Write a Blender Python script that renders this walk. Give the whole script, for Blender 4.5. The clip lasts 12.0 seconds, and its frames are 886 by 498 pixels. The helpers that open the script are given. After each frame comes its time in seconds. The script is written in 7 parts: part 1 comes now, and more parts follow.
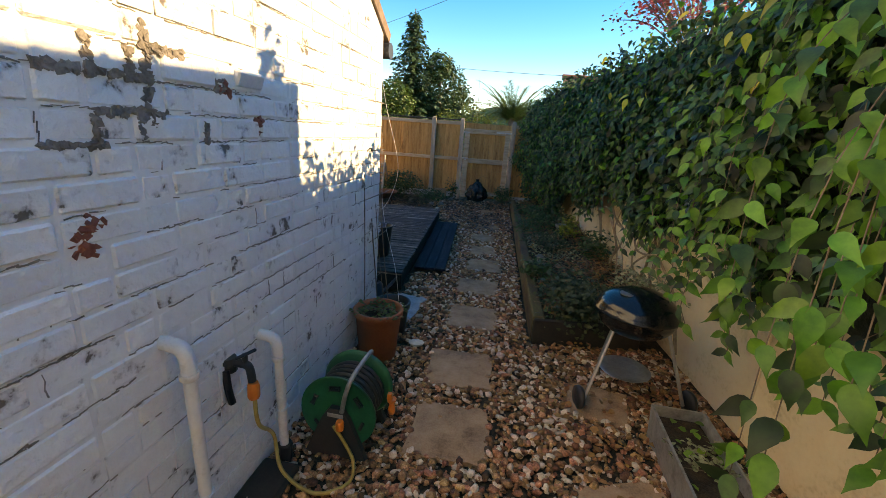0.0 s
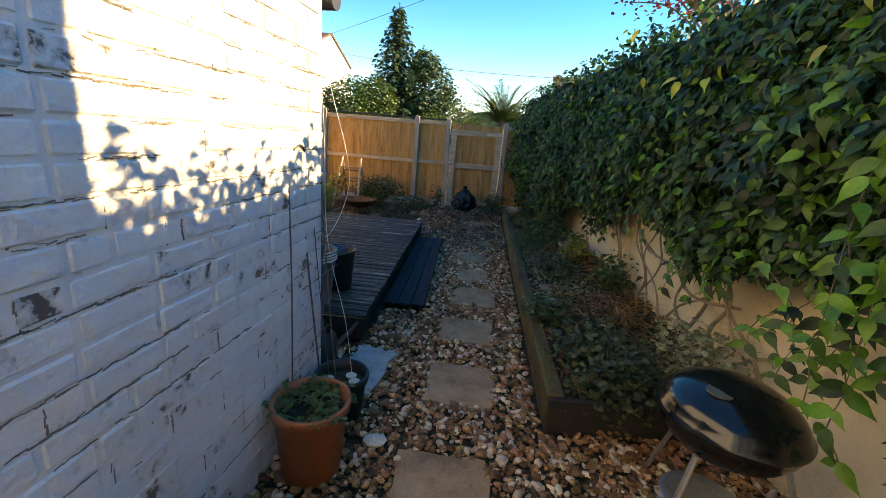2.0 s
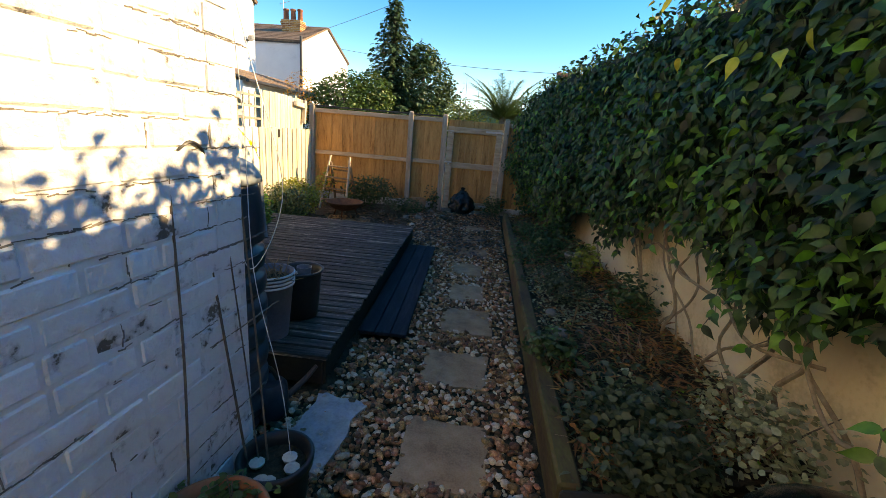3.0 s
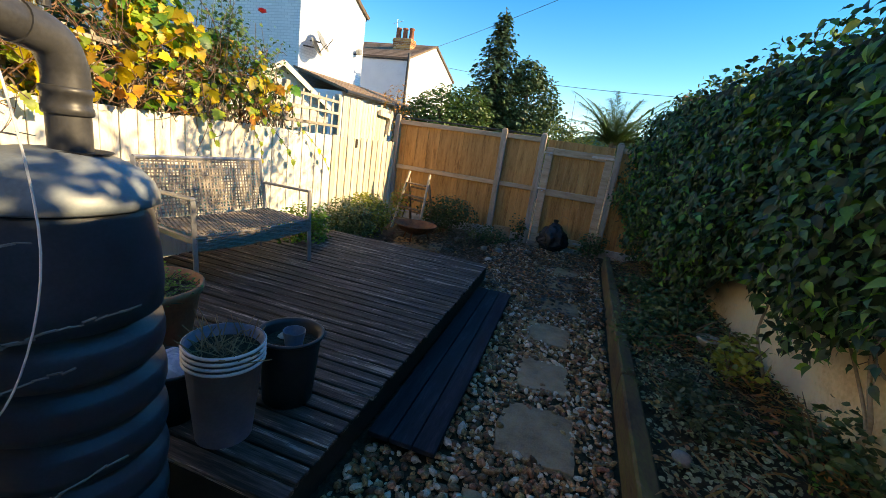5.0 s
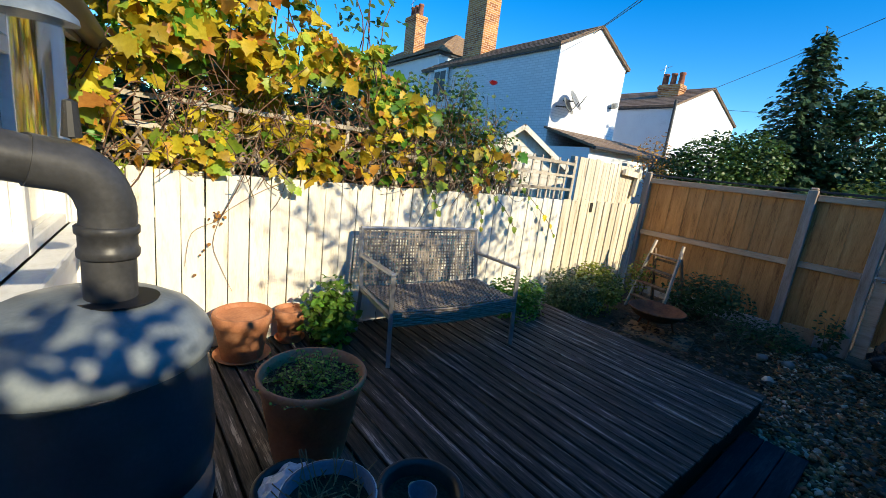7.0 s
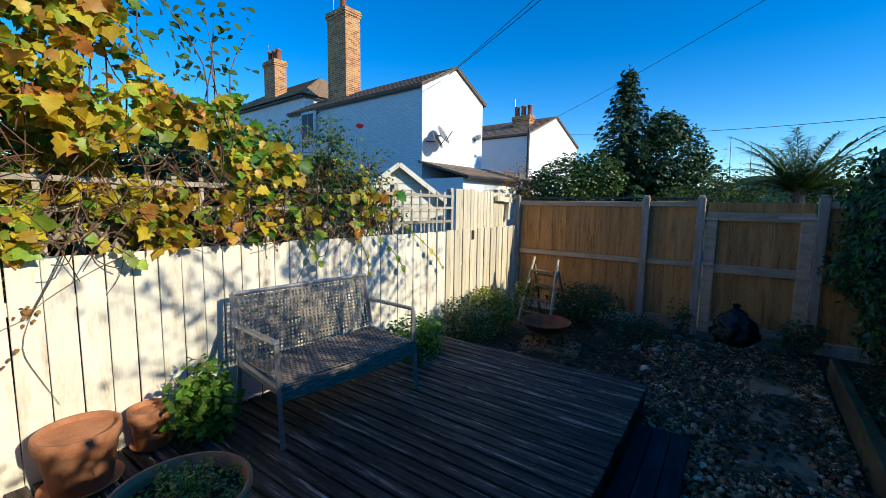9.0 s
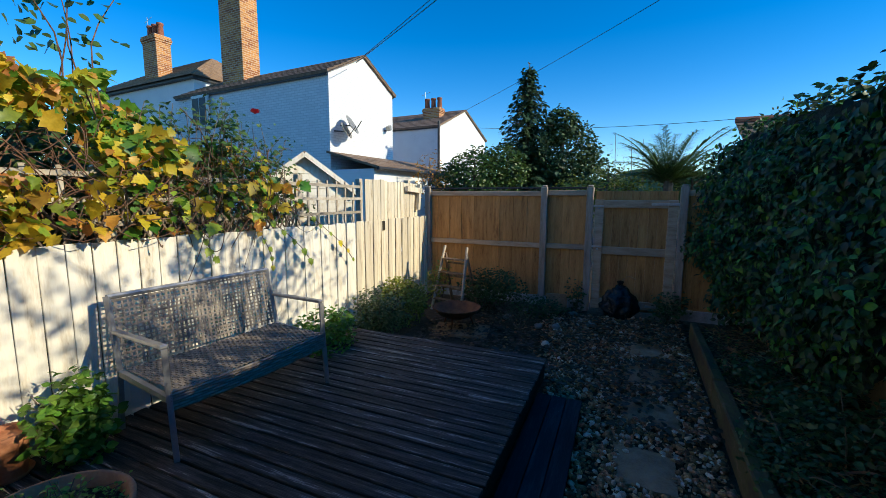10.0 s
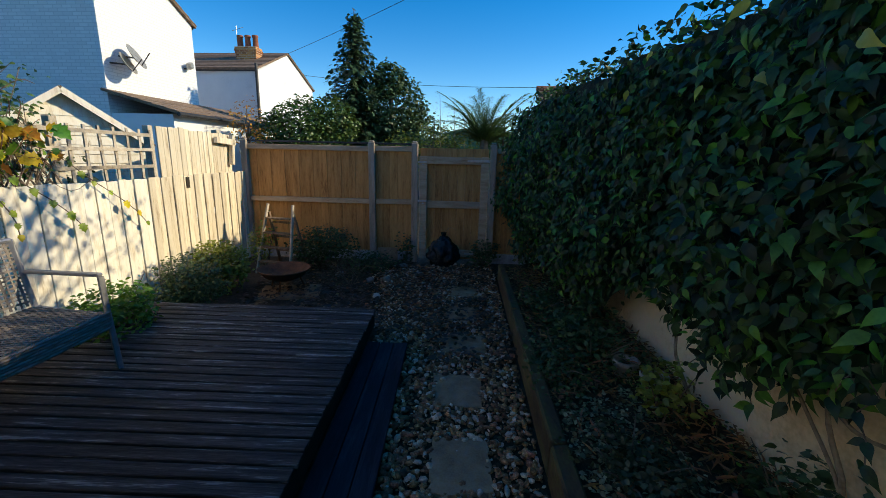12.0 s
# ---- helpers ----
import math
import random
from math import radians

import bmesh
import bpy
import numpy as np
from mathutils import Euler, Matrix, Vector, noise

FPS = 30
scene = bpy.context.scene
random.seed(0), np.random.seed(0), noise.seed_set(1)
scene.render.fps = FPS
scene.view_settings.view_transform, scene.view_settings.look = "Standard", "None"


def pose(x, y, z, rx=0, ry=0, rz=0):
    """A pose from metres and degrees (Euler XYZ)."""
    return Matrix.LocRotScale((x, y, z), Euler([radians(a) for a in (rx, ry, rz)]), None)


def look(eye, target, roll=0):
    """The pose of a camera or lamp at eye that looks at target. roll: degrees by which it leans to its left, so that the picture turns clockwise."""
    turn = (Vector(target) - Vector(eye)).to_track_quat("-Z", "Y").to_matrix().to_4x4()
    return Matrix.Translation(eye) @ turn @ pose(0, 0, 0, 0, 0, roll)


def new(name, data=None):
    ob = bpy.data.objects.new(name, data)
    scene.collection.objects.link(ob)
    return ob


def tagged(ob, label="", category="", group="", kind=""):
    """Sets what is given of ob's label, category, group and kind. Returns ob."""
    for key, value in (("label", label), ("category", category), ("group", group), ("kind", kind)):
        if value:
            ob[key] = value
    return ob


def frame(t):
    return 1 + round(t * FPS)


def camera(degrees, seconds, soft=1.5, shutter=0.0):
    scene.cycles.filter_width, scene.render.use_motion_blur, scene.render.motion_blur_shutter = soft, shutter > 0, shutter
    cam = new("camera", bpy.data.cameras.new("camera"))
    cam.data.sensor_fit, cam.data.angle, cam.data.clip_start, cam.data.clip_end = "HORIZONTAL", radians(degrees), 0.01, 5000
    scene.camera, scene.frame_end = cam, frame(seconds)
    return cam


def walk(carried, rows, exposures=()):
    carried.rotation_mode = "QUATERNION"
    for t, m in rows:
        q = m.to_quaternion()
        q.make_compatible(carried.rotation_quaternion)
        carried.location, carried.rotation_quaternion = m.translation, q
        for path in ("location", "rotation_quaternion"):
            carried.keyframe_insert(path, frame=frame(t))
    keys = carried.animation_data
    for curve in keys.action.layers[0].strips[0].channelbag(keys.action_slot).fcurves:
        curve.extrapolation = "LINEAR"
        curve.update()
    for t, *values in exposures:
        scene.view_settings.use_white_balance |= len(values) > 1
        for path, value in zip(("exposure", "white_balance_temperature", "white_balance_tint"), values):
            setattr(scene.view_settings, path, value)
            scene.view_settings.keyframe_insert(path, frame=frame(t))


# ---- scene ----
cam = camera(94.5, 12.0, soft=0.45)
ROWS = [
    (0.0, -0.273, 0.106, 1.573, -0.72, -16.18, -4.03),
    (0.5, -0.340, 0.332, 1.534, -1.16, -16.27, -4.28),
    (1.0, -0.356, 0.577, 1.530, -1.70, -16.09, -4.58),
    (1.5, -0.289, 0.939, 1.518, -2.51, -15.67, -4.99),
    (2.0, -0.187, 1.149, 1.511, -2.45, -15.47, -4.73),
    (2.5, -0.125, 1.433, 1.513, -2.33, -15.80, -4.73),
    (4.5, 0.157, 2.622, 1.455, 3.57, -14.74, -7.22),
    (5.0, 0.069, 2.851, 1.472, 11.40, -14.47, -8.10),
    (5.5, 0.113, 3.167, 1.445, 24.66, -14.35, -8.37),
    (6.0, 0.057, 3.385, 1.469, 37.27, -14.71, -8.92),
    (6.5, 0.014, 3.484, 1.580, 45.97, -12.89, -7.36),
    (8.5, -0.051, 3.595, 1.714, 35.57, -6.12, -0.79),
    (9.0, -0.055, 3.640, 1.715, 28.99, -6.31, -0.79),
    (9.5, -0.030, 3.661, 1.715, 23.16, -6.71, -0.73),
    (10.0, 0.020, 3.635, 1.691, 17.18, -7.28, -0.26),
    (10.5, 0.027, 3.669, 1.721, 11.32, -8.57, -0.14),
    (11.0, 0.071, 3.640, 1.722, 5.02, -9.09, -0.90),
    (11.5, 0.110, 3.622, 1.710, -1.46, -10.93, -1.13),
    (12.0, 0.151, 3.613, 1.680, -5.11, -12.92, -1.35),
]
EXPOSURES = [(0.0, 1.22, 12100, 11), (1.5, 1.5, 12500, 11), (2.7, 1.15, 11700, 11), (4.5, 0.95, 10700, 9), (5.5, 1.02, 9700, 7), (6.5, 0.6, 7700, 4), (8.5, 0.08, 6350, 2), (9.5, 0.02, 6450, 2), (12.0, 0.02, 7400, 3)]
walk(cam, [(t, pose(x, y, z, 90 + pitch, roll, yaw)) for t, x, y, z, yaw, pitch, roll in ROWS], EXPOSURES)

# ---- light ----
SUN = Vector((1.0, -0.03, 0.48)).normalized()
world = bpy.data.worlds.new("sky")
scene.world = world
world.use_nodes = True
wn = world.node_tree.nodes
sky = wn.new("ShaderNodeTexSky")
sky.sky_type, sky.sun_disc = "NISHITA", False
sky.sun_elevation = math.asin(SUN.z)
sky.sun_rotation = math.atan2(SUN.x, SUN.y)
sky.air_density, sky.dust_density, sky.ozone_density = 1.0, 0.0, 2.5
sky.altitude = 1500
wn["Background"].inputs["Strength"].default_value = 0.13
tone = wn.new("ShaderNodeHueSaturation")
tone.inputs["Hue"].default_value, tone.inputs["Saturation"].default_value, tone.inputs["Value"].default_value = 0.508, 1.45, 1.66
world.node_tree.links.new(sky.outputs[0], tone.inputs["Color"])
world.node_tree.links.new(tone.outputs[0], wn["Background"].inputs["Color"])
sun = new("sun", bpy.data.lights.new("sun", "SUN"))
sun.data.energy, sun.data.angle, sun.data.color = 5.0, radians(0.5), (1.0, 0.87, 0.67)
sun.matrix_world = look(SUN * 60, (0, 0, 0))

# ---- materials ----
def surf(name, stops, scale=6.0, rough=0.8, bump=0.3, fine=60.0, metal=0.0, vary=0.0, stretch=(1, 1, 1), spec=0.4, bump_dist=0.01, hue=0.0, island=False, trans=0.0, two=None):
    """Procedural surface: broad and fine noise over a colour ramp, bump, and a shift per object."""
    m = bpy.data.materials.new(name)
    m.use_nodes = True
    nt = m.node_tree
    N, L = nt.nodes, nt.links
    b = N["Principled BSDF"]
    tc = N.new("ShaderNodeTexCoord")
    mp = N.new("ShaderNodeMapping")
    mp.inputs["Scale"].default_value = stretch
    L.new(tc.outputs["Object"], mp.inputs["Vector"])
    oi = N.new("ShaderNodeObjectInfo")
    off = N.new("ShaderNodeVectorMath")
    off.operation = "MULTIPLY_ADD"
    off.inputs[1].default_value = (37.0, 53.0, 71.0)
    L.new(oi.outputs["Random"], off.inputs[0])
    L.new(mp.outputs[0], off.inputs[2])
    n1 = N.new("ShaderNodeTexNoise")
    n1.inputs["Scale"].default_value, n1.inputs["Detail"].default_value, n1.inputs["Roughness"].default_value = scale, 6.0, 0.62
    L.new(off.outputs[0], n1.inputs["Vector"])
    n2 = N.new("ShaderNodeTexNoise")
    n2.inputs["Scale"].default_value, n2.inputs["Detail"].default_value = fine, 4.0
    L.new(off.outputs[0], n2.inputs["Vector"])
    mix = N.new("ShaderNodeMath")
    mix.operation = "MULTIPLY_ADD"
    mix.inputs[1].default_value, mix.inputs[2].default_value = 0.35, -0.175
    L.new(n2.outputs["Fac"], mix.inputs[0])
    add = N.new("ShaderNodeMath")
    L.new(n1.outputs["Fac"], add.inputs[0])
    L.new(mix.outputs[0], add.inputs[1])
    ramp = N.new("ShaderNodeValToRGB")
    el = ramp.color_ramp.elements
    el[0].position, el[0].color = stops[0][0], (*stops[0][1], 1)
    el[1].position, el[1].color = stops[-1][0], (*stops[-1][1], 1)
    for p, c in stops[1:-1]:
        e = el.new(p)
        e.color = (*c, 1)
    L.new(add.outputs[0], ramp.inputs["Fac"])
    hsv = N.new("ShaderNodeHueSaturation")
    L.new(ramp.outputs[0], hsv.inputs["Color"])
    src = oi.outputs["Random"]
    if island:
        geo = N.new("ShaderNodeNewGeometry")
        src = geo.outputs["Random Per Island"]
    vv = N.new("ShaderNodeMapRange")
    vv.inputs["To Min"].default_value, vv.inputs["To Max"].default_value = 1 - vary, 1 + vary
    L.new(src, vv.inputs["Value"])
    L.new(vv.outputs[0], hsv.inputs["Value"])
    if hue:
        wn_ = N.new("ShaderNodeTexWhiteNoise")
        wn_.noise_dimensions = "1D"
        L.new(src, wn_.inputs["W"])
        hh = N.new("ShaderNodeMapRange")
        hh.inputs["To Min"].default_value, hh.inputs["To Max"].default_value = 0.5 - hue, 0.5 + hue
        L.new(wn_.outputs["Value"], hh.inputs["Value"])
        L.new(hh.outputs[0], hsv.inputs["Hue"])
    L.new(hsv.outputs[0], b.inputs["Base Color"])
    b.inputs["Metallic"].default_value = metal
    b.inputs["Specular IOR Level"].default_value = spec
    rr = N.new("ShaderNodeMapRange")
    rr.inputs["To Min"].default_value, rr.inputs["To Max"].default_value = max(0.03, rough - 0.15), min(1.0, rough + 0.12)
    L.new(n1.outputs["Fac"], rr.inputs["Value"])
    L.new(rr.outputs[0], b.inputs["Roughness"])
    if bump:
        bp = N.new("ShaderNodeBump")
        bp.inputs["Strength"].default_value, bp.inputs["Distance"].default_value = bump, bump_dist
        L.new(add.outputs[0], bp.inputs["Height"])
        L.new(bp.outputs[0], b.inputs["Normal"])
    if trans:
        tr = N.new("ShaderNodeBsdfTranslucent")
        L.new(hsv.outputs[0], tr.inputs["Color"])
        ms = N.new("ShaderNodeMixShader")
        ms.inputs["Fac"].default_value = trans
        L.new(b.outputs[0], ms.inputs[1])
        L.new(tr.outputs[0], ms.inputs[2])
        L.new(ms.outputs[0], N["Material Output"].inputs["Surface"])
    return m


M = {}
M["white_brick"] = surf("white_painted_brick", [(0.32, (0.15, 0.125, 0.105)), (0.345, (0.5, 0.49, 0.47)), (0.41, (0.76, 0.76, 0.75)), (0.8, (0.85, 0.85, 0.84))], 7, 0.6, 0.9, 34, vary=0.05, bump_dist=0.03)
M["white_joint"] = surf("painted_mortar", [(0.22, (0.30, 0.28, 0.26)), (0.34, (0.7, 0.7, 0.68)), (0.75, (0.82, 0.82, 0.81))], 9, 0.75, 0.6, 60, bump_dist=0.015)
M["grey_mortar"] = surf("bare_grey_mortar", [(0.3, (0.13, 0.11, 0.09)), (0.7, (0.30, 0.265, 0.23))], 20, 0.95, 0.7, 120)
M["red_brick"] = surf("bare_red_brick", [(0.3, (0.17, 0.05, 0.035)), (0.7, (0.33, 0.12, 0.08))], 18, 0.9, 0.5, 90, vary=0.2)
M["cream"] = surf("cream_render", [(0.25, (0.52, 0.38, 0.21)), (0.45, (0.76, 0.60, 0.37)), (0.8, (0.83, 0.69, 0.46))], 2.6, 0.85, 0.35, 45, bump_dist=0.012)
M["soil"] = surf("dark_soil", [(0.25, (0.014, 0.008, 0.004)), (0.5, (0.045, 0.026, 0.013)), (0.8, (0.10, 0.06, 0.032))], 14, 0.95, 1.0, 90, bump_dist=0.03)
M["ground"] = surf("earth_and_grit", [(0.25, (0.016, 0.010, 0.006)), (0.5, (0.05, 0.032, 0.018)), (0.8, (0.12, 0.082, 0.05))], 22, 0.95, 1.0, 140, bump_dist=0.02)
M["pebble"] = surf("mixed_flint_gravel", [(0.25, (0.11, 0.042, 0.018)), (0.5, (0.30, 0.135, 0.060)), (0.75, (0.54, 0.30, 0.165))], 30, 0.7, 0.35, 120, vary=0.7, hue=0.02, island=True)
M["pale_pebble"] = surf("cream_flint_gravel", [(0.3, (0.46, 0.31, 0.21)), (0.7, (0.76, 0.61, 0.48))], 30, 0.7, 0.3, 120, vary=0.25, hue=0.015, island=True)
M["rock"] = surf("blue_grey_stone", [(0.3, (0.13, 0.13, 0.125)), (0.7, (0.27, 0.265, 0.25))], 16, 0.8, 0.4, 90)
M["old_wood"] = surf("old_brown_ladder_wood", [(0.25, (0.07, 0.04, 0.022)), (0.5, (0.20, 0.13, 0.08)), (0.8, (0.38, 0.28, 0.19))], 8, 0.85, 0.4, 60, vary=0.2, stretch=(3, 3, 0.6))
M["slab"] = surf("buff_paving_stone", [(0.25, (0.17, 0.09, 0.045)), (0.45, (0.34, 0.20, 0.11)), (0.6, (0.42, 0.26, 0.15)), (0.8, (0.50, 0.34, 0.21))], 7, 0.85, 0.4, 110, vary=0.1)
M["grey_slab"] = surf("pale_grey_slab", [(0.25, (0.22, 0.21, 0.20)), (0.6, (0.45, 0.44, 0.43)), (0.8, (0.55, 0.54, 0.52))], 10, 0.8, 0.5, 70)
M["new_wood"] = surf("orange_brown_fence_timber", [(0.28, (0.22, 0.09, 0.025)), (0.42, (0.44, 0.205, 0.062)), (0.6, (0.55, 0.275, 0.09)), (0.8, (0.62, 0.34, 0.13))], 5, 0.75, 0.25, 40, vary=0.14, stretch=(3, 3, 0.35))
M["rail_wood"] = surf("pale_brown_rail_timber", [(0.25, (0.30, 0.18, 0.10)), (0.5, (0.48, 0.34, 0.22)), (0.8, (0.58, 0.44, 0.31))], 6, 0.8, 0.3, 50, vary=0.1, stretch=(0.5, 3, 3))
M["post_wood"] = surf("weathered_fence_post", [(0.25, (0.22, 0.16, 0.11)), (0.5, (0.38, 0.30, 0.23)), (0.8, (0.50, 0.43, 0.35))], 6, 0.85, 0.3, 50, vary=0.08, stretch=(3, 3, 0.4))
M["white_wood"] = surf("white_painted_fence_board", [(0.22, (0.40, 0.31, 0.20)), (0.34, (0.68, 0.60, 0.47)), (0.5, (0.80, 0.75, 0.64)), (0.8, (0.84, 0.81, 0.72))], 7, 0.7, 0.3, 50, vary=0.05, stretch=(2, 2, 0.4))
M["raw_wood"] = surf("pale_bare_fence_board", [(0.28, (0.36, 0.27, 0.17)), (0.45, (0.66, 0.57, 0.42)), (0.8, (0.78, 0.71, 0.57))], 7, 0.8, 0.4, 50, vary=0.13, stretch=(3, 3, 0.3))
M["grey_wood"] = surf("silvered_trellis_lath", [(0.25, (0.20, 0.16, 0.11)), (0.5, (0.42, 0.36, 0.28)), (0.8, (0.58, 0.52, 0.43))], 9, 0.85, 0.4, 60, vary=0.2)
M["deck"] = surf("weathered_dark_decking", [(0.37, (0.010, 0.010, 0.008)), (0.46, (0.040, 0.031, 0.027)), (0.55, (0.078, 0.060, 0.052)), (0.60, (0.11, 0.085, 0.07)), (0.65, (0.36, 0.29, 0.24))], 6, 0.68, 0.6, 50, vary=0.35, stretch=(0.3, 4.5, 4.5), spec=0.3)
M["step"] = surf("damp_dark_step_board", [(0.25, (0.006, 0.007, 0.010)), (0.5, (0.016, 0.018, 0.026)), (0.8, (0.05, 0.052, 0.06))], 6, 0.75, 0.5, 50, vary=0.2, stretch=(3.5, 0.35, 3.5), spec=0.15)
M["sleeper"] = surf("mossy_sleeper_timber", [(0.25, (0.03, 0.018, 0.009)), (0.45, (0.085, 0.055, 0.026)), (0.58, (0.10, 0.088, 0.026)), (0.66, (0.14, 0.095, 0.05)), (0.8, (0.24, 0.17, 0.10))], 6, 0.9, 0.6, 60, stretch=(1, 0.4, 1))
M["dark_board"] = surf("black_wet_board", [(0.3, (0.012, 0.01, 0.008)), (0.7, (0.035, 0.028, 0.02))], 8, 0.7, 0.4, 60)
M["terracotta"] = surf("terracotta", [(0.25, (0.30, 0.11, 0.05)), (0.5, (0.46, 0.19, 0.09)), (0.8, (0.55, 0.28, 0.16))], 6, 0.8, 0.2, 70, vary=0.1)
M["brown_pot"] = surf("orange_brown_plastic_pot", [(0.25, (0.24, 0.075, 0.03)), (0.5, (0.36, 0.12, 0.05)), (0.8, (0.42, 0.16, 0.075))], 6, 0.55, 0.1, 70)
M["black_plastic"] = surf("black_plastic", [(0.3, (0.012, 0.012, 0.013)), (0.7, (0.028, 0.028, 0.03))], 8, 0.4, 0.08, 80)
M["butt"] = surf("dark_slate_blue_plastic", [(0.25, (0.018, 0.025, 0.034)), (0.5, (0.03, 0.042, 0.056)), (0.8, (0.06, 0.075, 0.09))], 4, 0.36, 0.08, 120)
# Lid copy of the butt plastic, lightened for the sun falling on it.
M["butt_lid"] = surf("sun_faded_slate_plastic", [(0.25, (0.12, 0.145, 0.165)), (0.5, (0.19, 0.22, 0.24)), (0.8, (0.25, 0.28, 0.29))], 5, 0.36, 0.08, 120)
M["downpipe"] = surf("dull_black_downpipe", [(0.3, (0.03, 0.03, 0.031)), (0.7, (0.07, 0.07, 0.072))], 8, 0.45, 0.06, 100)
M["pvc"] = surf("old_white_waste_pipe", [(0.25, (0.5, 0.45, 0.38)), (0.5, (0.70, 0.67, 0.62)), (0.8, (0.78, 0.76, 0.72))], 6, 0.45, 0.05, 90)
M["green_plastic"] = surf("dark_green_plastic", [(0.3, (0.004, 0.075, 0.032)), (0.7, (0.008, 0.13, 0.06))], 7, 0.35, 0.05, 90)
M["grey_plastic"] = surf("charcoal_plastic", [(0.3, (0.02, 0.02, 0.02)), (0.7, (0.045, 0.043, 0.04))], 7, 0.5, 0.05, 90)
M["orange"] = surf("orange_plastic", [(0.3, (0.62, 0.14, 0.02)), (0.7, (0.75, 0.2, 0.04))], 7, 0.4, 0.0, 90)
M["yellow_hose"] = surf("striped_yellow_hose", [(0.3, (0.34, 0.22, 0.05)), (0.7, (0.5, 0.36, 0.10))], 9, 0.45, 0.05, 90)
M["aluminium"] = surf("grey_coated_aluminium", [(0.3, (0.30, 0.30, 0.31)), (0.7, (0.42, 0.42, 0.43))], 9, 0.4, 0.05, 90, metal=0.6)
M["zinc"] = surf("dull_galvanised_zinc", [(0.25, (0.20, 0.19, 0.17)), (0.5, (0.36, 0.35, 0.32)), (0.8, (0.48, 0.47, 0.44))], 14, 0.5, 0.1, 80, metal=0.55)
M["steel"] = surf("weathered_steel", [(0.3, (0.35, 0.34, 0.33)), (0.7, (0.55, 0.54, 0.52))], 14, 0.4, 0.1, 80, metal=0.9)
M["rattan"] = surf("grey_brown_woven_rattan", [(0.25, (0.13, 0.105, 0.085)), (0.5, (0.24, 0.20, 0.165)), (0.8, (0.35, 0.30, 0.25))], 20, 0.6, 0.3, 160, vary=0.12, island=True)
M["enamel"] = surf("black_enamel", [(0.3, (0.006, 0.006, 0.007)), (0.7, (0.012, 0.012, 0.013))], 5, 0.16, 0.0, 90, spec=0.6)
M["rust"] = surf("rusty_iron", [(0.25, (0.06, 0.02, 0.01)), (0.5, (0.16, 0.055, 0.022)), (0.8, (0.24, 0.10, 0.045))], 14, 0.9, 0.5, 90)
M["blue_plastic"] = surf("faded_blue_grey_plastic", [(0.25, (0.085, 0.115, 0.155)), (0.5, (0.13, 0.17, 0.225)), (0.8, (0.20, 0.25, 0.31))], 7, 0.5, 0.06, 90)
M["white_plastic"] = surf("scuffed_white_plastic", [(0.3, (0.55, 0.56, 0.57)), (0.7, (0.75, 0.76, 0.77))], 9, 0.4, 0.05, 90)
M["film"] = surf("crumpled_pale_blue_plastic_bag", [(0.3, (0.30, 0.36, 0.43)), (0.7, (0.6, 0.65, 0.7))], 12, 0.3, 0.6, 60)
M["black_bag"] = surf("black_rubbish_bag", [(0.3, (0.008, 0.008, 0.01)), (0.7, (0.02, 0.02, 0.024))], 12, 0.25, 0.8, 30, bump_dist=0.03)
M["glaze"] = surf("olive_yellow_glaze", [(0.3, (0.30, 0.27, 0.02)), (0.7, (0.48, 0.42, 0.06))], 6, 0.2, 0.05, 60)
M["stone"] = surf("pale_stone", [(0.3, (0.42, 0.38, 0.31)), (0.7, (0.66, 0.62, 0.54))], 10, 0.8, 0.4, 70, vary=0.12)
M["white_render"] = surf("white_house_paint", [(0.2, (0.60, 0.61, 0.62)), (0.4, (0.76, 0.77, 0.78)), (0.8, (0.82, 0.83, 0.83))], 1.6, 0.7, 0.25, 30)
M["roof_tile"] = surf("brown_roof_tile", [(0.25, (0.10, 0.065, 0.045)), (0.5, (0.19, 0.13, 0.09)), (0.8, (0.29, 0.21, 0.15))], 6, 0.9, 0.5, 50, vary=0.22)
M["red_tile"] = surf("red_clay_tile", [(0.25, (0.20, 0.07, 0.04)), (0.5, (0.30, 0.11, 0.065)), (0.8, (0.38, 0.18, 0.11))], 6, 0.9, 0.5, 50, vary=0.2)
M["chimney_brick"] = surf("yellow_brown_chimney_brick", [(0.25, (0.14, 0.05, 0.022)), (0.5, (0.34, 0.135, 0.05)), (0.8, (0.55, 0.29, 0.10))], 5, 0.9, 0.4, 40, vary=0.35)
M["mortar"] = surf("sandy_mortar", [(0.3, (0.22, 0.17, 0.12)), (0.7, (0.36, 0.30, 0.23))], 12, 0.95, 0.4, 70)
M["dark_trim"] = surf("black_painted_trim", [(0.3, (0.02, 0.02, 0.022)), (0.7, (0.05, 0.05, 0.052))], 9, 0.5, 0.1, 60)
M["white_gloss"] = surf("white_window_paint", [(0.25, (0.62, 0.60, 0.55)), (0.5, (0.76, 0.75, 0.72)), (0.8, (0.82, 0.81, 0.79))], 9, 0.45, 0.12, 60)
M["red_bark"] = surf("red_brown_twig", [(0.25, (0.06, 0.028, 0.018)), (0.5, (0.14, 0.072, 0.042)), (0.8, (0.26, 0.15, 0.09))], 16, 0.9, 0.4, 70, vary=0.3, island=True)
M["bark"] = surf("grey_brown_stem", [(0.25, (0.07, 0.05, 0.035)), (0.5, (0.15, 0.11, 0.08)), (0.8, (0.25, 0.20, 0.15))], 16, 0.9, 0.5, 70, vary=0.15)
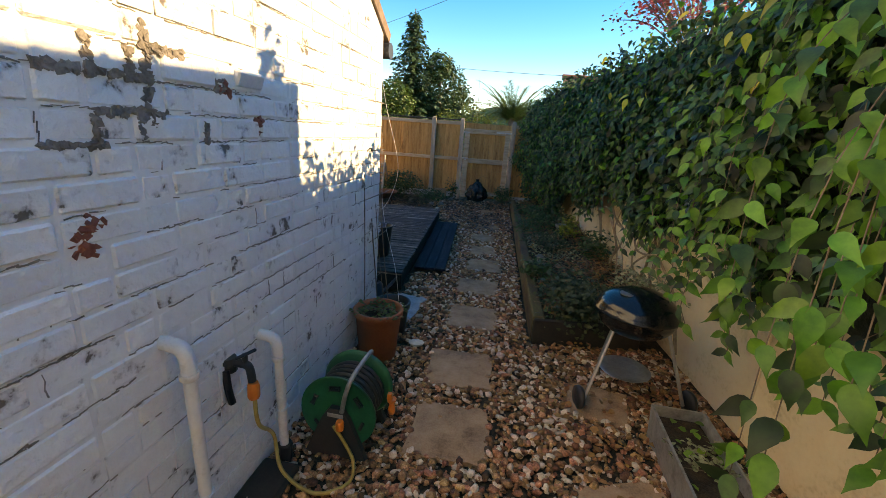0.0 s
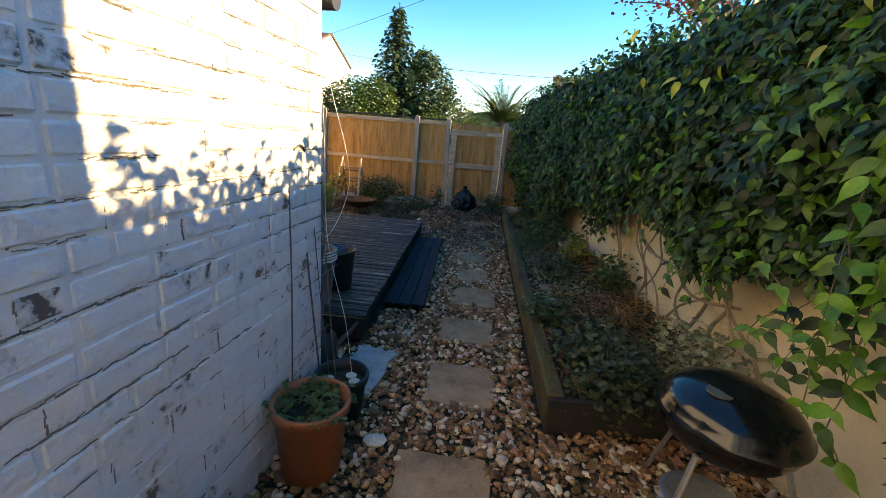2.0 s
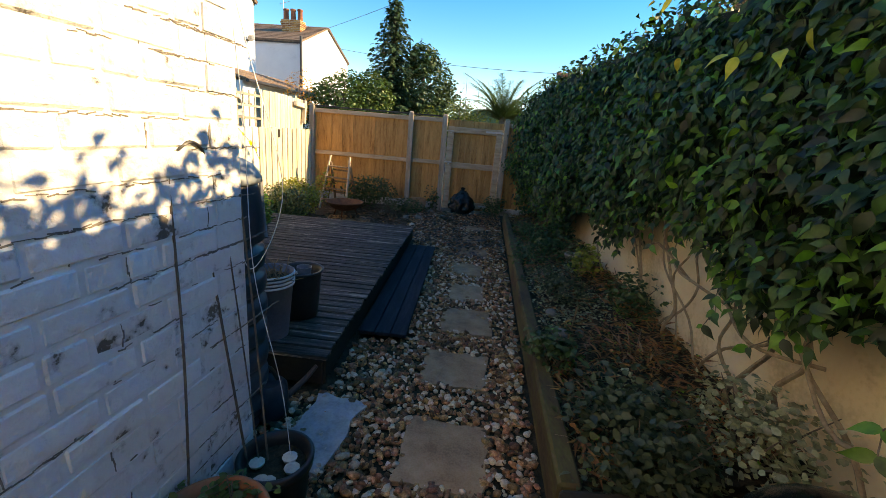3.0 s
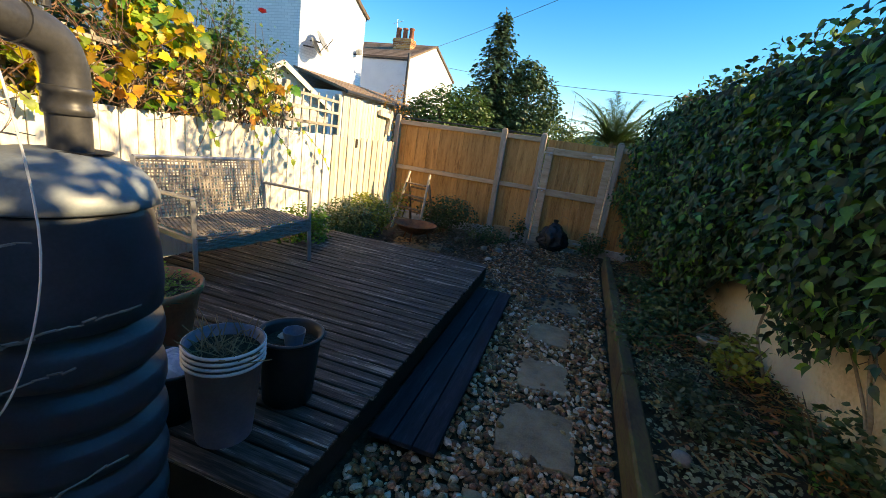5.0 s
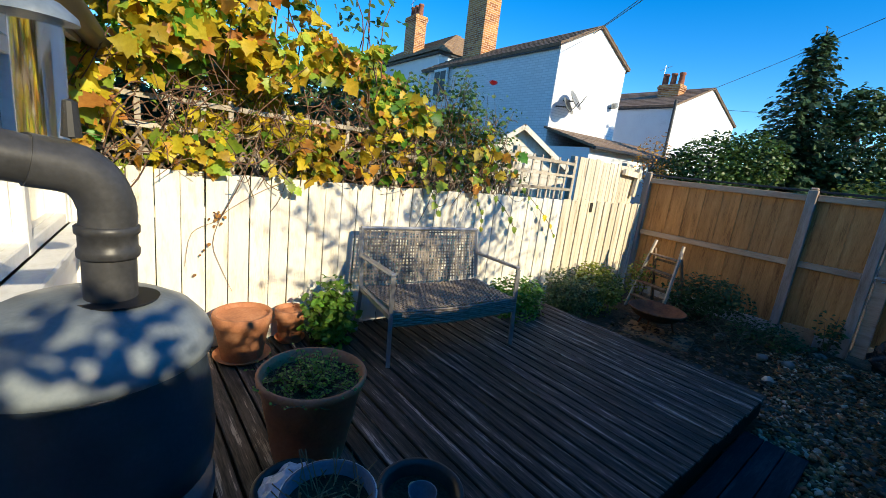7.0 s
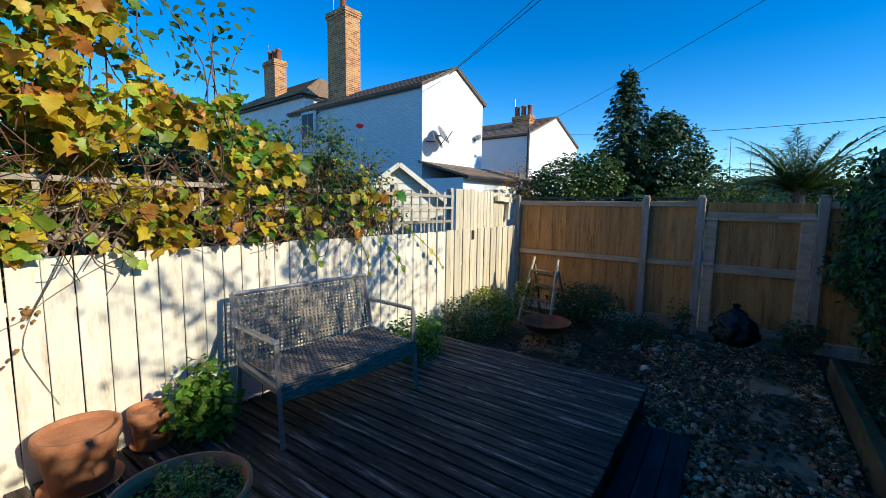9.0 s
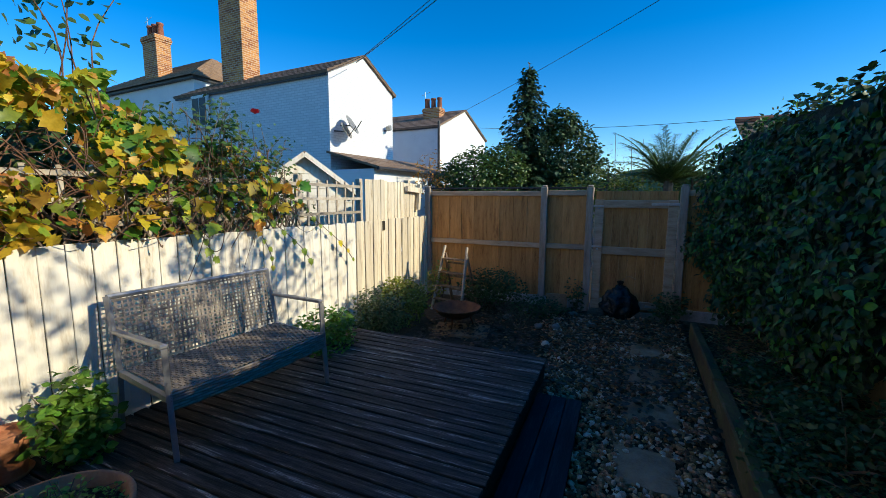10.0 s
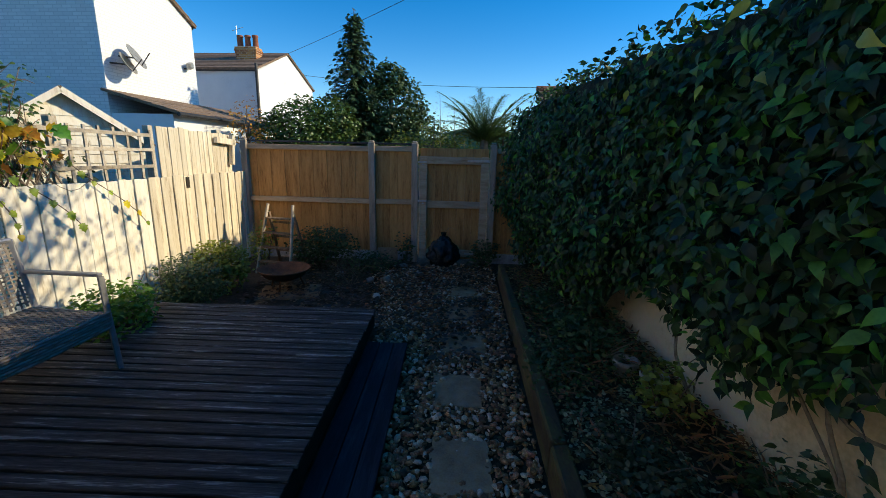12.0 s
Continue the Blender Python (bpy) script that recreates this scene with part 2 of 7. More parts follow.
M["tan_stem"] = surf("tan_woody_vine_stem", [(0.25, (0.16, 0.11, 0.065)), (0.5, (0.30, 0.22, 0.14)), (0.8, (0.42, 0.33, 0.22))], 16, 0.85, 0.4, 70)
M["straw"] = surf("dry_straw_stem", [(0.3, (0.17, 0.10, 0.05)), (0.7, (0.38, 0.27, 0.15))], 10, 0.85, 0.2, 60, vary=0.35, island=True)


def leaf_mat(name, a, b, vary=0.35, hue=0.02, trans=0.3, rough=0.45):
    return surf(name, [(0.3, a), (0.7, b)], 14, rough, 0.25, 70, vary=vary, hue=hue, island=True, trans=trans, spec=0.45, bump_dist=0.004)


# Climber greens: ivy lowered for the shaded face, ivy_light raised for lit leaves.
M["ivy"] = leaf_mat("green_climber_leaf", (0.008, 0.026, 0.005), (0.032, 0.088, 0.016), vary=0.8, trans=0.12, rough=0.55)
M["ivy_yellow"] = leaf_mat("yellowing_climber_leaf", (0.30, 0.30, 0.02), (0.50, 0.42, 0.05), trans=0.3)
# Near-black colour of the shade in the gaps of the climber.
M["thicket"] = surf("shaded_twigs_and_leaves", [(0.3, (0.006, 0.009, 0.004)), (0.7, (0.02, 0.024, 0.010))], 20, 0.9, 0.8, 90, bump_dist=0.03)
M["ivy_light"] = leaf_mat("fresh_green_climber_leaf", (0.045, 0.14, 0.012), (0.115, 0.28, 0.03), trans=0.22)
M["vine_yellow"] = leaf_mat("yellow_vine_leaf", (0.52, 0.37, 0.02), (0.76, 0.60, 0.06), trans=0.45)
M["vine_green"] = leaf_mat("yellow_green_vine_leaf", (0.20, 0.30, 0.03), (0.38, 0.48, 0.06), trans=0.4)
M["vine_orange"] = leaf_mat("orange_brown_vine_leaf", (0.40, 0.17, 0.03), (0.62, 0.32, 0.06), trans=0.35)
M["rose_leaf"] = leaf_mat("green_rose_leaf", (0.05, 0.10, 0.02), (0.10, 0.17, 0.04))
M["dark_leaf"] = leaf_mat("dark_evergreen_leaf", (0.028, 0.06, 0.018), (0.075, 0.13, 0.04), trans=0.15)
M["conifer"] = leaf_mat("blue_green_conifer", (0.03, 0.07, 0.03), (0.07, 0.12, 0.052), trans=0.1)
M["hedge_leaf"] = leaf_mat("yellow_green_hedge_leaf", (0.14, 0.18, 0.025), (0.32, 0.34, 0.06), trans=0.3)
M["palm_leaf"] = leaf_mat("palm_frond", (0.08, 0.15, 0.04), (0.17, 0.27, 0.09), trans=0.25)
M["plum"] = leaf_mat("dark_red_leaf", (0.20, 0.035, 0.05), (0.40, 0.10, 0.11), trans=0.35)
M["herb"] = leaf_mat("small_green_herb_leaf", (0.09, 0.20, 0.02), (0.20, 0.36, 0.05))
M["grey_herb"] = leaf_mat("grey_green_herb_leaf", (0.035, 0.05, 0.022), (0.10, 0.125, 0.06))
M["variegated"] = leaf_mat("cream_edged_leaf", (0.13, 0.165, 0.07), (0.48, 0.46, 0.29))
M["sage"] = leaf_mat("sage_green_leaf", (0.08, 0.12, 0.04), (0.19, 0.24, 0.10))
M["fallen"] = leaf_mat("fallen_brown_leaf", (0.16, 0.06, 0.02), (0.35, 0.17, 0.05), trans=0.1)
# Leaf litter, coloured extra dark to put shade on the far gravel.
M["litter"] = leaf_mat("rotting_dark_leaf", (0.03, 0.016, 0.009), (0.09, 0.045, 0.022), trans=0.05)
M["rose_red"] = leaf_mat("red_rose_petal", (0.5, 0.02, 0.04), (0.7, 0.05, 0.08), vary=0.1)


def glass(name, rough=0.02, tint=(1, 1, 1)):
    m = bpy.data.materials.new(name)
    m.use_nodes = True
    b = m.node_tree.nodes["Principled BSDF"]
    b.inputs["Base Color"].default_value = (*tint, 1)
    b.inputs["Transmission Weight"].default_value = 1.0
    b.inputs["Roughness"].default_value = rough
    b.inputs["IOR"].default_value = 1.45
    return m


M["glass"] = glass("window_glass")
M["clear"] = glass("clear_plastic", 0.12)

# ---- shapes ----
rng = random.Random(7)


def mesh_of(name, bm, material, smooth=False):
    me = bpy.data.meshes.new(name)
    bm.to_mesh(me)
    bm.free()
    me.materials.append(material)
    if smooth:
        me.polygons.foreach_set("use_smooth", [True] * len(me.polygons))
        me.set_sharp_from_angle(angle=radians(75))
    return me


def part(name, bm, material, parent, label="", smooth=False):
    ob = new(name, mesh_of(name, bm, material, smooth) if isinstance(bm, bmesh.types.BMesh) else bm)
    ob.parent = parent
    return tagged(ob, label)


def thing(name, m, label, category, group="", kind=""):
    ob = new(name)
    ob.empty_display_size = 0.1
    ob.matrix_basis = m
    return tagged(ob, label, category, group, kind)


def solid(name, bm, material, m, label, category="", group="", kind="", smooth=False):
    ob = new(name, mesh_of(name, bm, material, smooth))
    ob.matrix_basis = m
    return tagged(ob, label, category, group, kind)


def box(bm, size, at=(0, 0, 0), rot=(0, 0, 0), bevel=0.0, jitter=0.0):
    made = bmesh.ops.create_cube(bm, size=1.0)["verts"]
    m = pose(*at, *rot) @ Matrix.Diagonal((*size, 1))
    for v in made:
        v.co = m @ v.co
        if jitter:
            v.co += Vector((rng.uniform(-1, 1), rng.uniform(-1, 1), rng.uniform(-1, 1))) * jitter
    if bevel:
        es = list({e for v in made for e in v.link_edges})
        bmesh.ops.bevel(bm, geom=es, offset=bevel, segments=1, affect="EDGES", profile=0.5)
    return bm


def B(size, at=(0, 0, 0), rot=(0, 0, 0), bevel=0.0, jitter=0.0):
    return box(bmesh.new(), size, at, rot, bevel, jitter)


def lathe(bm, profile, segs=28, at=(0, 0, 0), squash=1.0, cap=True):
    rings = []
    for r, z in profile:
        rings.append([bm.verts.new((at[0] + r * math.cos(a), at[1] + r * math.sin(a) * squash, at[2] + z)) for a in [2 * math.pi * k / segs for k in range(segs)]])
    for a, b in zip(rings, rings[1:]):
        for k in range(segs):
            bm.faces.new((a[k], a[(k + 1) % segs], b[(k + 1) % segs], b[k]))
    if cap and profile[0][0] > 1e-4:
        bm.faces.new(list(reversed(rings[0])))
    if cap and profile[-1][0] > 1e-4:
        bm.faces.new(rings[-1])
    return bm


def smooth_path(pts, n=6):
    pts = [Vector(p) for p in pts]
    out = []
    for i in range(len(pts) - 1):
        p0, p1, p2, p3 = pts[max(i - 1, 0)], pts[i], pts[i + 1], pts[min(i + 2, len(pts) - 1)]
        for k in range(n):
            t = k / n
            out.append(0.5 * ((2 * p1) + (p2 - p0) * t + (2 * p0 - 5 * p1 + 4 * p2 - p3) * t * t + (3 * p1 - p0 - 3 * p2 + p3) * t ** 3))
    return out + [pts[-1]]


def tube(bm, pts, r, segs=8, r_end=None):
    pts = [Vector(p) for p in pts]
    rings, up = [], Vector((0.31, 0.17, 0.93)).normalized()
    for i, p in enumerate(pts):
        d = (pts[min(i + 1, len(pts) - 1)] - pts[max(i - 1, 0)]).normalized()
        a = d.cross(up)
        if a.length < 0.05:
            a = d.cross(Vector((1, 0, 0)))
        a.normalize()
        b = d.cross(a)
        rr = r if r_end is None else r + (r_end - r) * i / max(1, len(pts) - 1)
        rings.append([bm.verts.new(p + (a * math.cos(t) + b * math.sin(t)) * rr) for t in [2 * math.pi * k / segs for k in range(segs)]])
    for a, b in zip(rings, rings[1:]):
        for k in range(segs):
            bm.faces.new((a[k], a[(k + 1) % segs], b[(k + 1) % segs], b[k]))
    bm.faces.new(list(reversed(rings[0])))
    bm.faces.new(rings[-1])
    return bm


# leaf outlines: (along, half width, lift)
OVATE = [(0.0, 0.0, 0.0), (0.22, 0.30, 0.05), (0.5, 0.29, 0.07), (0.78, 0.14, 0.02), (1.0, 0.0, -0.07)]
BROAD = [(0.0, 0.12, 0.0), (0.12, 0.44, 0.05), (0.42, 0.5, 0.07), (0.62, 0.30, 0.03), (0.75, 0.34, 0.0), (1.0, 0.0, -0.08)]
ROUND = [(0.0, 0.0, 0.0), (0.3, 0.34, 0.05), (0.7, 0.3, 0.05), (1.0, 0.0, -0.03)]
FRONDLET = [(0.0, 0.03, 0.0), (0.4, 0.06, 0.03), (1.0, 0.0, -0.12)]
LOBED = [(0.0, 0.08, 0.0), (0.07, 0.40, 0.04), (0.2, 0.28, 0.05), (0.36, 0.50, 0.06), (0.5, 0.30, 0.05), (0.64, 0.34, 0.02), (0.8, 0.13, -0.02), (1.0, 0.0, -0.10)]
BLADE = [(0.0, 0.03, 0.0), (0.4, 0.06, 0.05), (1.0, 0.0, -0.1)]


class Leaves:
    """Collects many small leaves into one mesh."""

    def __init__(self):
        self.v, self.f = [], []

    def add(self, p, d, n, size, shape=OVATE):
        d = d.normalized()
        s = d.cross(n)
        if s.length < 1e-3:
            s = d.orthogonal()
        s.normalize()
        n = s.cross(d)
        base = len(self.v)
        rows = []
        for a, w, h in shape:
            c = p + d * (a * size)
            mid = c + n * (-0.10 * w * size + h * size)
            if w < 1e-6:
                rows.append((len(self.v),))
                self.v.append(c + n * h * size)
            else:
                rows.append((len(self.v), len(self.v) + 1, len(self.v) + 2))
                self.v += [c - s * w * size + n * (h + 0.12 * w) * size, mid, c + s * w * size + n * (h + 0.12 * w) * size]
        for a, b in zip(rows, rows[1:]):
            if len(a) == 1 and len(b) == 3:
                self.f += [(a[0], b[1], b[0]), (a[0], b[2], b[1])]
            elif len(a) == 3 and len(b) == 3:
                self.f += [(a[0], a[1], b[1], b[0]), (a[1], a[2], b[2], b[1])]
            elif len(a) == 3:
                self.f += [(a[0], a[1], b[0]), (a[1], a[2], b[0])]

    def mesh(self, name, material):
        me = bpy.data.meshes.new(name)
        me.from_pydata([tuple(v) for v in self.v], [], self.f)
        me.polygons.foreach_set("use_smooth", [True] * len(me.polygons))
        me.materials.append(material)
        return me


def rand_dir(z=0.0):
    a = rng.uniform(0, 2 * math.pi)
    return Vector((math.cos(a), math.sin(a), z)).normalized()


def clump_leaves(lv, centre, radii, count, size, shape=OVATE, droop=-0.4, out=0.7, rmin=0.35):
    """Leaves through an uneven ellipsoid, denser at the outside."""
    for _ in range(count):
        d = Vector((rng.gauss(0, 1), rng.gauss(0, 1), rng.gauss(0, 1))).normalized()
        k = rng.uniform(rmin, 1.0) ** 0.5 * (1 + 0.22 * noise.noise(d * 2.3 + Vector(centre)))
        p = Vector(centre) + Vector((d.x * radii[0], d.y * radii[1], d.z * radii[2])) * k
        n = (d * out + rand_dir(0.4) * 0.8).normalized()
        lv.add(p, rand_dir(droop + rng.uniform(-0.4, 0.4)), n, size * rng.uniform(0.7, 1.25), shape)


SKEW = 0.1  # the garden's long lines lean this far to the right per metre ahead
TURN = -math.degrees(math.atan(SKEW))


def gx(x0, y):
    return x0 + SKEW * y


# ---- large structure ----
bm = bmesh.new()
bmesh.ops.create_grid(bm, x_segments=2, y_segments=2, size=400)
solid("ground", bm, M["ground"], pose(0, 0, -0.012), "bare brown earth under the gravel", kind="structure")

# the house with the white painted brick side wall; local x runs along the wall, local -y is the outside
WSKEW = 0.198  # the house stands a little turned to the garden
WALL = pose(-1.344, 0, 0, 0, 0, 90 - math.degrees(math.atan(WSKEW)))
W0, W1 = -2.6, 3.31
COURSE, FIRST = 0.083, 0.0295  # brick courses of the painted wall
EAVE = 2.06


def verge(a):
    return min(EAVE + 0.10 + max(0.0, 3.35 - a) * 0.55, 4.6)


bm = bmesh.new()
prof = [(W0, 0), (W1, 0), (W1, verge(W1)), (-1.2, verge(-1.2)), (W0, verge(W0))]
front = [bm.verts.new((a, -0.0118, z)) for a, z in prof]
back = [bm.verts.new((a, 0.22, z)) for a, z in prof]
bm.faces.new(front)
bm.faces.new(list(reversed(back)))
for i in range(len(prof)):
    j = (i + 1) % len(prof)
    bm.faces.new((front[j], front[i], back[i], back[j]))
bmesh.ops.recalc_face_normals(bm, faces=bm.faces)
wall_left = solid("wall_left", bm, M["white_joint"], WALL, "white painted brick side wall of a house", kind="structure")

# rear wall with its window, from the corner towards the fence
CORNER = Vector((-0.712, 3.20, 0))
REAR = pose(CORNER.x, CORNER.y, 0, 0, 0, 180 - 12.4)  # local x to the fence, local -y outwards
RL = 2.42
WA, WB, WZ0, WZ1 = 0.86, 2.28, 1.10, 1.90
bm = bmesh.new()
for x0, x1, z0, z1 in ((0.0, WA, 0, 2.15), (WB, RL, 0, 2.15), (WA, WB, 0, WZ0), (WA, WB, WZ1, 2.15)):
    box(bm, (x1 - x0, 0.2, z1 - z0), ((x0 + x1) / 2, 0.1, (z0 + z1) / 2))
wall_rear = solid("wall_rear", bm, M["white_render"], REAR, "white rendered rear wall with a window", kind="structure")
win = thing("window_1", REAR, "white painted wooden casement window with two lights", "window", kind="structure")
bm = bmesh.new()
for x in (WA + 0.03, (WA + WB) / 2, WB - 0.03):
    box(bm, (0.06, 0.09, WZ1 - WZ0), (x, 0.05, (WZ0 + WZ1) / 2), bevel=0.005)
for z in (WZ0 + 0.03, WZ1 - 0.03):
    box(bm, (WB - WA - 0.02, 0.084, 0.06), ((WA + WB) / 2, 0.05, z), bevel=0.005)
part("window_frame", bm, M["white_gloss"], win)
part("window_sill", B((WB - WA + 0.1, 0.2, 0.05), ((WA + WB) / 2, 0.0, WZ0 - 0.025), bevel=0.008), M["white_gloss"], win)
for k in (0, 1):
    w = (WB - WA) / 2
    pane = part("pane", B((w - 0.06, 0.006, WZ1 - WZ0 - 0.12), (WA + w * (k + 0.5), 0.05, (WZ0 + WZ1) / 2)), M["glass"], win)
    pane.visible_shadow = False
# Made-up dark sheet behind the window, for the dimness of the room.
bm = B((RL - 0.3, 1.2, 0.02), (RL / 2, 0.9, WZ0 - 0.3))
part("room_shelf", bm, M["bark"], wall_rear)

# roof over the wing
bm = bmesh.new()
sl = math.atan(0.55)
box(bm, (5.2, 3.2, 0.07), (3.35 - 2.6 * math.cos(sl) + 0.06, 1.57, EAVE + 0.06 + 2.6 * math.sin(sl) + 0.05), (0, math.degrees(sl), 0))
solid("roof", bm, M["roof_tile"], WALL, "brown tiled lean-to roof over the white house", kind="structure")
bm = B((0.03, 0.14, 0.16), (0, 0, 0))
gut = thing("gutter", REAR, "black half-round gutter under the eaves", "gutter", kind="structure")
bm = bmesh.new()
tube(bm, [(-0.04, -0.14, EAVE + 0.03), (RL + 0.06, -0.14, EAVE - 0.0)], 0.055, 14)
part("channel", bm, M["downpipe"], gut, smooth=True)
part("fascia", B((RL - 0.06, 0.03, 0.15), (RL / 2 + 0.06, -0.07, EAVE + 0.03)), M["white_gloss"], gut)
part("end_cap", B((0.02, 0.13, 0.10), (RL + 0.06, -0.14, EAVE - 0.0), bevel=0.02), M["downpipe"], gut)
# plain walls that close the house behind
bm = B((0.2, 3.0, 2.6), (W0 - 0.1, 1.6, 1.3))
solid("wall_house_back", bm, M["white_render"], WALL, "plain white house wall", kind="structure")
bm = B((6.0, 0.2, 2.3), (0.2, 2.75, 1.15))
solid("wall_house_side", bm, M["white_render"], WALL, "plain white house wall", kind="structure")

# cream rendered wall on the other side
bm = B((4.48, 0.22, 2.92), (-0.21, -0.11, 1.46), bevel=0.01)
solid("wall_cream_tall", bm, M["cream"], pose(1.345, 0, 0, 0, 0, 90 + TURN), "cream rendered garden wall, high part", kind="structure")
bm = B((8.5, 0.22, 1.95), (6.29, -0.11, 0.975), bevel=0.01)
solid("wall_cream", bm, M["cream"], pose(1.345, 0, 0, 0, 0, 90 + TURN), "cream rendered garden wall under the climber", kind="structure")

# back fence and gate, square to the garden's long lines
BACK = pose(-0.358, 10.10, 0, 0, 0, -7.7)
PX = [-1.98, 0.0, 0.66, 1.85]


def post(x, y, h, parent, w=0.095, material="post_wood"):
    bm = box(bmesh.new(), (w, w, h), (x, y, h / 2), bevel=0.006)
    box(bm, (w * 0.8, w * 0.8, 0.03), (x, y, h + 0.015), bevel=0.012)
    return part("post", bm, M[material], parent)


fence = thing("fence_back", BACK, "orange-brown timber closeboard fence with grey posts", "fence", kind="structure")
for x in PX:
    post(x, 0, 1.84, fence)


def panel(x0, x1, top, parent, board=0.11):
    n = max(1, round((x1 - x0) / board))
    w = (x1 - x0) / n
    for k in range(n):
        h = top - 0.16 + rng.uniform(-0.004, 0.004)
        part("board", B((w * 1.04, 0.014, h), (x0 + w * (k + 0.5), 0.035 + 0.006 * (k % 2), 0.16 + h / 2), (0, 0, rng.uniform(-1.5, 1.5)), bevel=0.002), M["new_wood"], parent)
    for z in (top - 0.045, top * 0.53):
        part("rail", B((x1 - x0, 0.045, 0.075), ((x0 + x1) / 2, 0.0, z), bevel=0.006), M["rail_wood"], parent)
    part("gravel_board", B((x1 - x0, 0.03, 0.15), ((x0 + x1) / 2, 0.03, 0.08), bevel=0.004), M["grey_slab"], parent)


panel(PX[0] + 0.05, PX[1] - 0.05, 1.79, fence)
panel(PX[1] + 0.05, PX[2] - 0.05, 1.80, fence)
# Dark strip added on the fence top for a roof line beyond it.
part("capping", B((PX[2] - PX[0], 0.09, 0.025), ((PX[2] + PX[0]) / 2, 0.05, 1.83), bevel=0.004), M["dark_trim"], fence)
panel(PX[3] + 0.05, PX[3] + 1.2, 1.80, fence)

gate = thing("gate_1", BACK, "orange-brown ledged timber garden gate, closed", "gate", kind="structure")
g0, g1, gt = PX[2] + 0.07, PX[3] - 0.06, 1.66
for x in (g0 + 0.06, g1 - 0.06):
    part("stile", B((0.12, 0.045, gt - 0.06), (x, 0.0, 0.06 + (gt - 0.06) / 2), bevel=0.006), M["rail_wood"], gate)
for z in (gt - 0.06, 0.93, 0.16):
    part("ledge", B((g1 - g0 - 0.24, 0.044, 0.11), ((g0 + g1) / 2, 0.0, z), bevel=0.006), M["rail_wood"], gate)
nb = 9
for k in range(nb):
    w = (g1 - g0 - 0.02) / nb
    part("board", B((w * 0.985, 0.016, 1.72), (g0 + 0.01 + w * (k + 0.5), 0.035, 0.06 + 0.86 + 0.0), bevel=0.003), M["new_wood"], gate)
for z in (1.57, 0.98):
    hk = part("latch", B((0.14, 0.012, 0.025), (g0 + 0.05, -0.03, z), bevel=0.003), M["steel"], gate, "grey steel latch")
    part("ring", lathe(bmesh.new(), [(0.012, -0.01), (0.018, 0), (0.012, 0.01)], 12, (g0 + 0.06, -0.045, z - 0.035)), M["steel"], hk)
part("hinge", B((0.34, 0.01, 0.035), (g1 - 0.16, -0.028, gt - 0.06), bevel=0.003), M["steel"], gate)
part("hinge", B((0.34, 0.01, 0.035), (g1 - 0.16, -0.028, 0.16), bevel=0.003), M["steel"], gate)

# left fence: white boards, then bare boards
FX0 = -3.37
LF = pose(FX0, 0, 0, 0, 0, 90 + TURN)  # local x along the garden, local -y towards it
left = thing("fence_left", LF, "white painted vertical board fence in sun", "fence", kind="structure")
a = 3.55
k = 0
while a < 7.85:
    w = 0.135
    top = 1.415 - 0.012 * (a - 4) + rng.uniform(-0.006, 0.006)
    part("board", B((w - 0.006, 0.016, top), (a + w / 2, 0.006 * (k % 2), top / 2), (0, rng.uniform(-0.3, 0.3), rng.uniform(-1.5, 1.5)), bevel=0.003), M["white_wood"], left)
    a += w
    k += 1
for z in (0.3, 1.15):
    part("rail", B((4.3, 0.04, 0.07), (5.7, 0.035, z)), M["white_wood"], left)
bare = thing("fence_bare", LF, "pale bare timber board fence beside the white one", "fence", kind="structure")
k = 0
while a < 10.32:
    w = 0.1
    top = 1.37 + rng.uniform(-0.012, 0.008)
    part("board", B((w - 0.008, 0.018, top), (a + w / 2, 0.012 * (k % 2), top / 2), (0, rng.uniform(-0.4, 0.4), rng.uniform(-2, 2)), bevel=0.003), M["white_wood"] if a < 8.25 else M["raw_wood"], bare)
    a += w
    k += 1
part("rail", B((2.3, 0.04, 0.07), (9.05, 0.04, 1.1)), M["raw_wood"], bare)
# Nothing is cut: a near-black box gives the shade inside the slot.
part("slot", B((0.06, 0.012, 0.13), (8.92, -0.016, 1.285), bevel=0.003), M["dark_board"], bare, "dark slot cut in a board")
tall = thing("fence_tall", LF, "taller pale timber fence behind the low one", "fence", kind="structure")
a = 8.62
while a < 10.1:
    top = 1.93 - 0.02 * (a - 8.6) + rng.uniform(-0.015, 0.01)
    part("board", B((0.09, 0.018, top - 0.9), (a + 0.05, 0.09 + 0.01 * rng.random(), 0.9 + (top - 0.9) / 2), (0, rng.uniform(-0.5, 0.5), 0), bevel=0.003), M["raw_wood"], tall)
    a += 0.098
part("post", B((0.08, 0.08, 1.95), (9.95, 0.16, 0.975)), M["raw_wood"], tall)
part("rail", B((0.5, 0.05, 0.08), (9.95, 0.03, 1.80), (0, 3, 0)), M["raw_wood"], tall)
part("brace", B((0.07, 0.05, 0.42), (10.12, 0.03, 1.68), (0, 8, 0)), M["raw_wood"], tall)

# trellis panels on top of the white fence
trellis = thing("trellis", LF, "silvered square timber trellis above the white fence", "trellis")
for z in (1.50, 1.66, 1.82):
    part("lath", B((4.85, 0.012, 0.032), (6.05, 0.055, z), (0, rng.uniform(-0.3, 0.3), 0), jitter=0.002), M["grey_wood"], trellis)
a = 3.7
while a < 8.5:
    part("lath", B((0.03, 0.012, 0.5), (a, 0.068, 1.62), (0, rng.uniform(-2, 2), 0), jitter=0.002), M["grey_wood"], trellis)
    a += 0.165
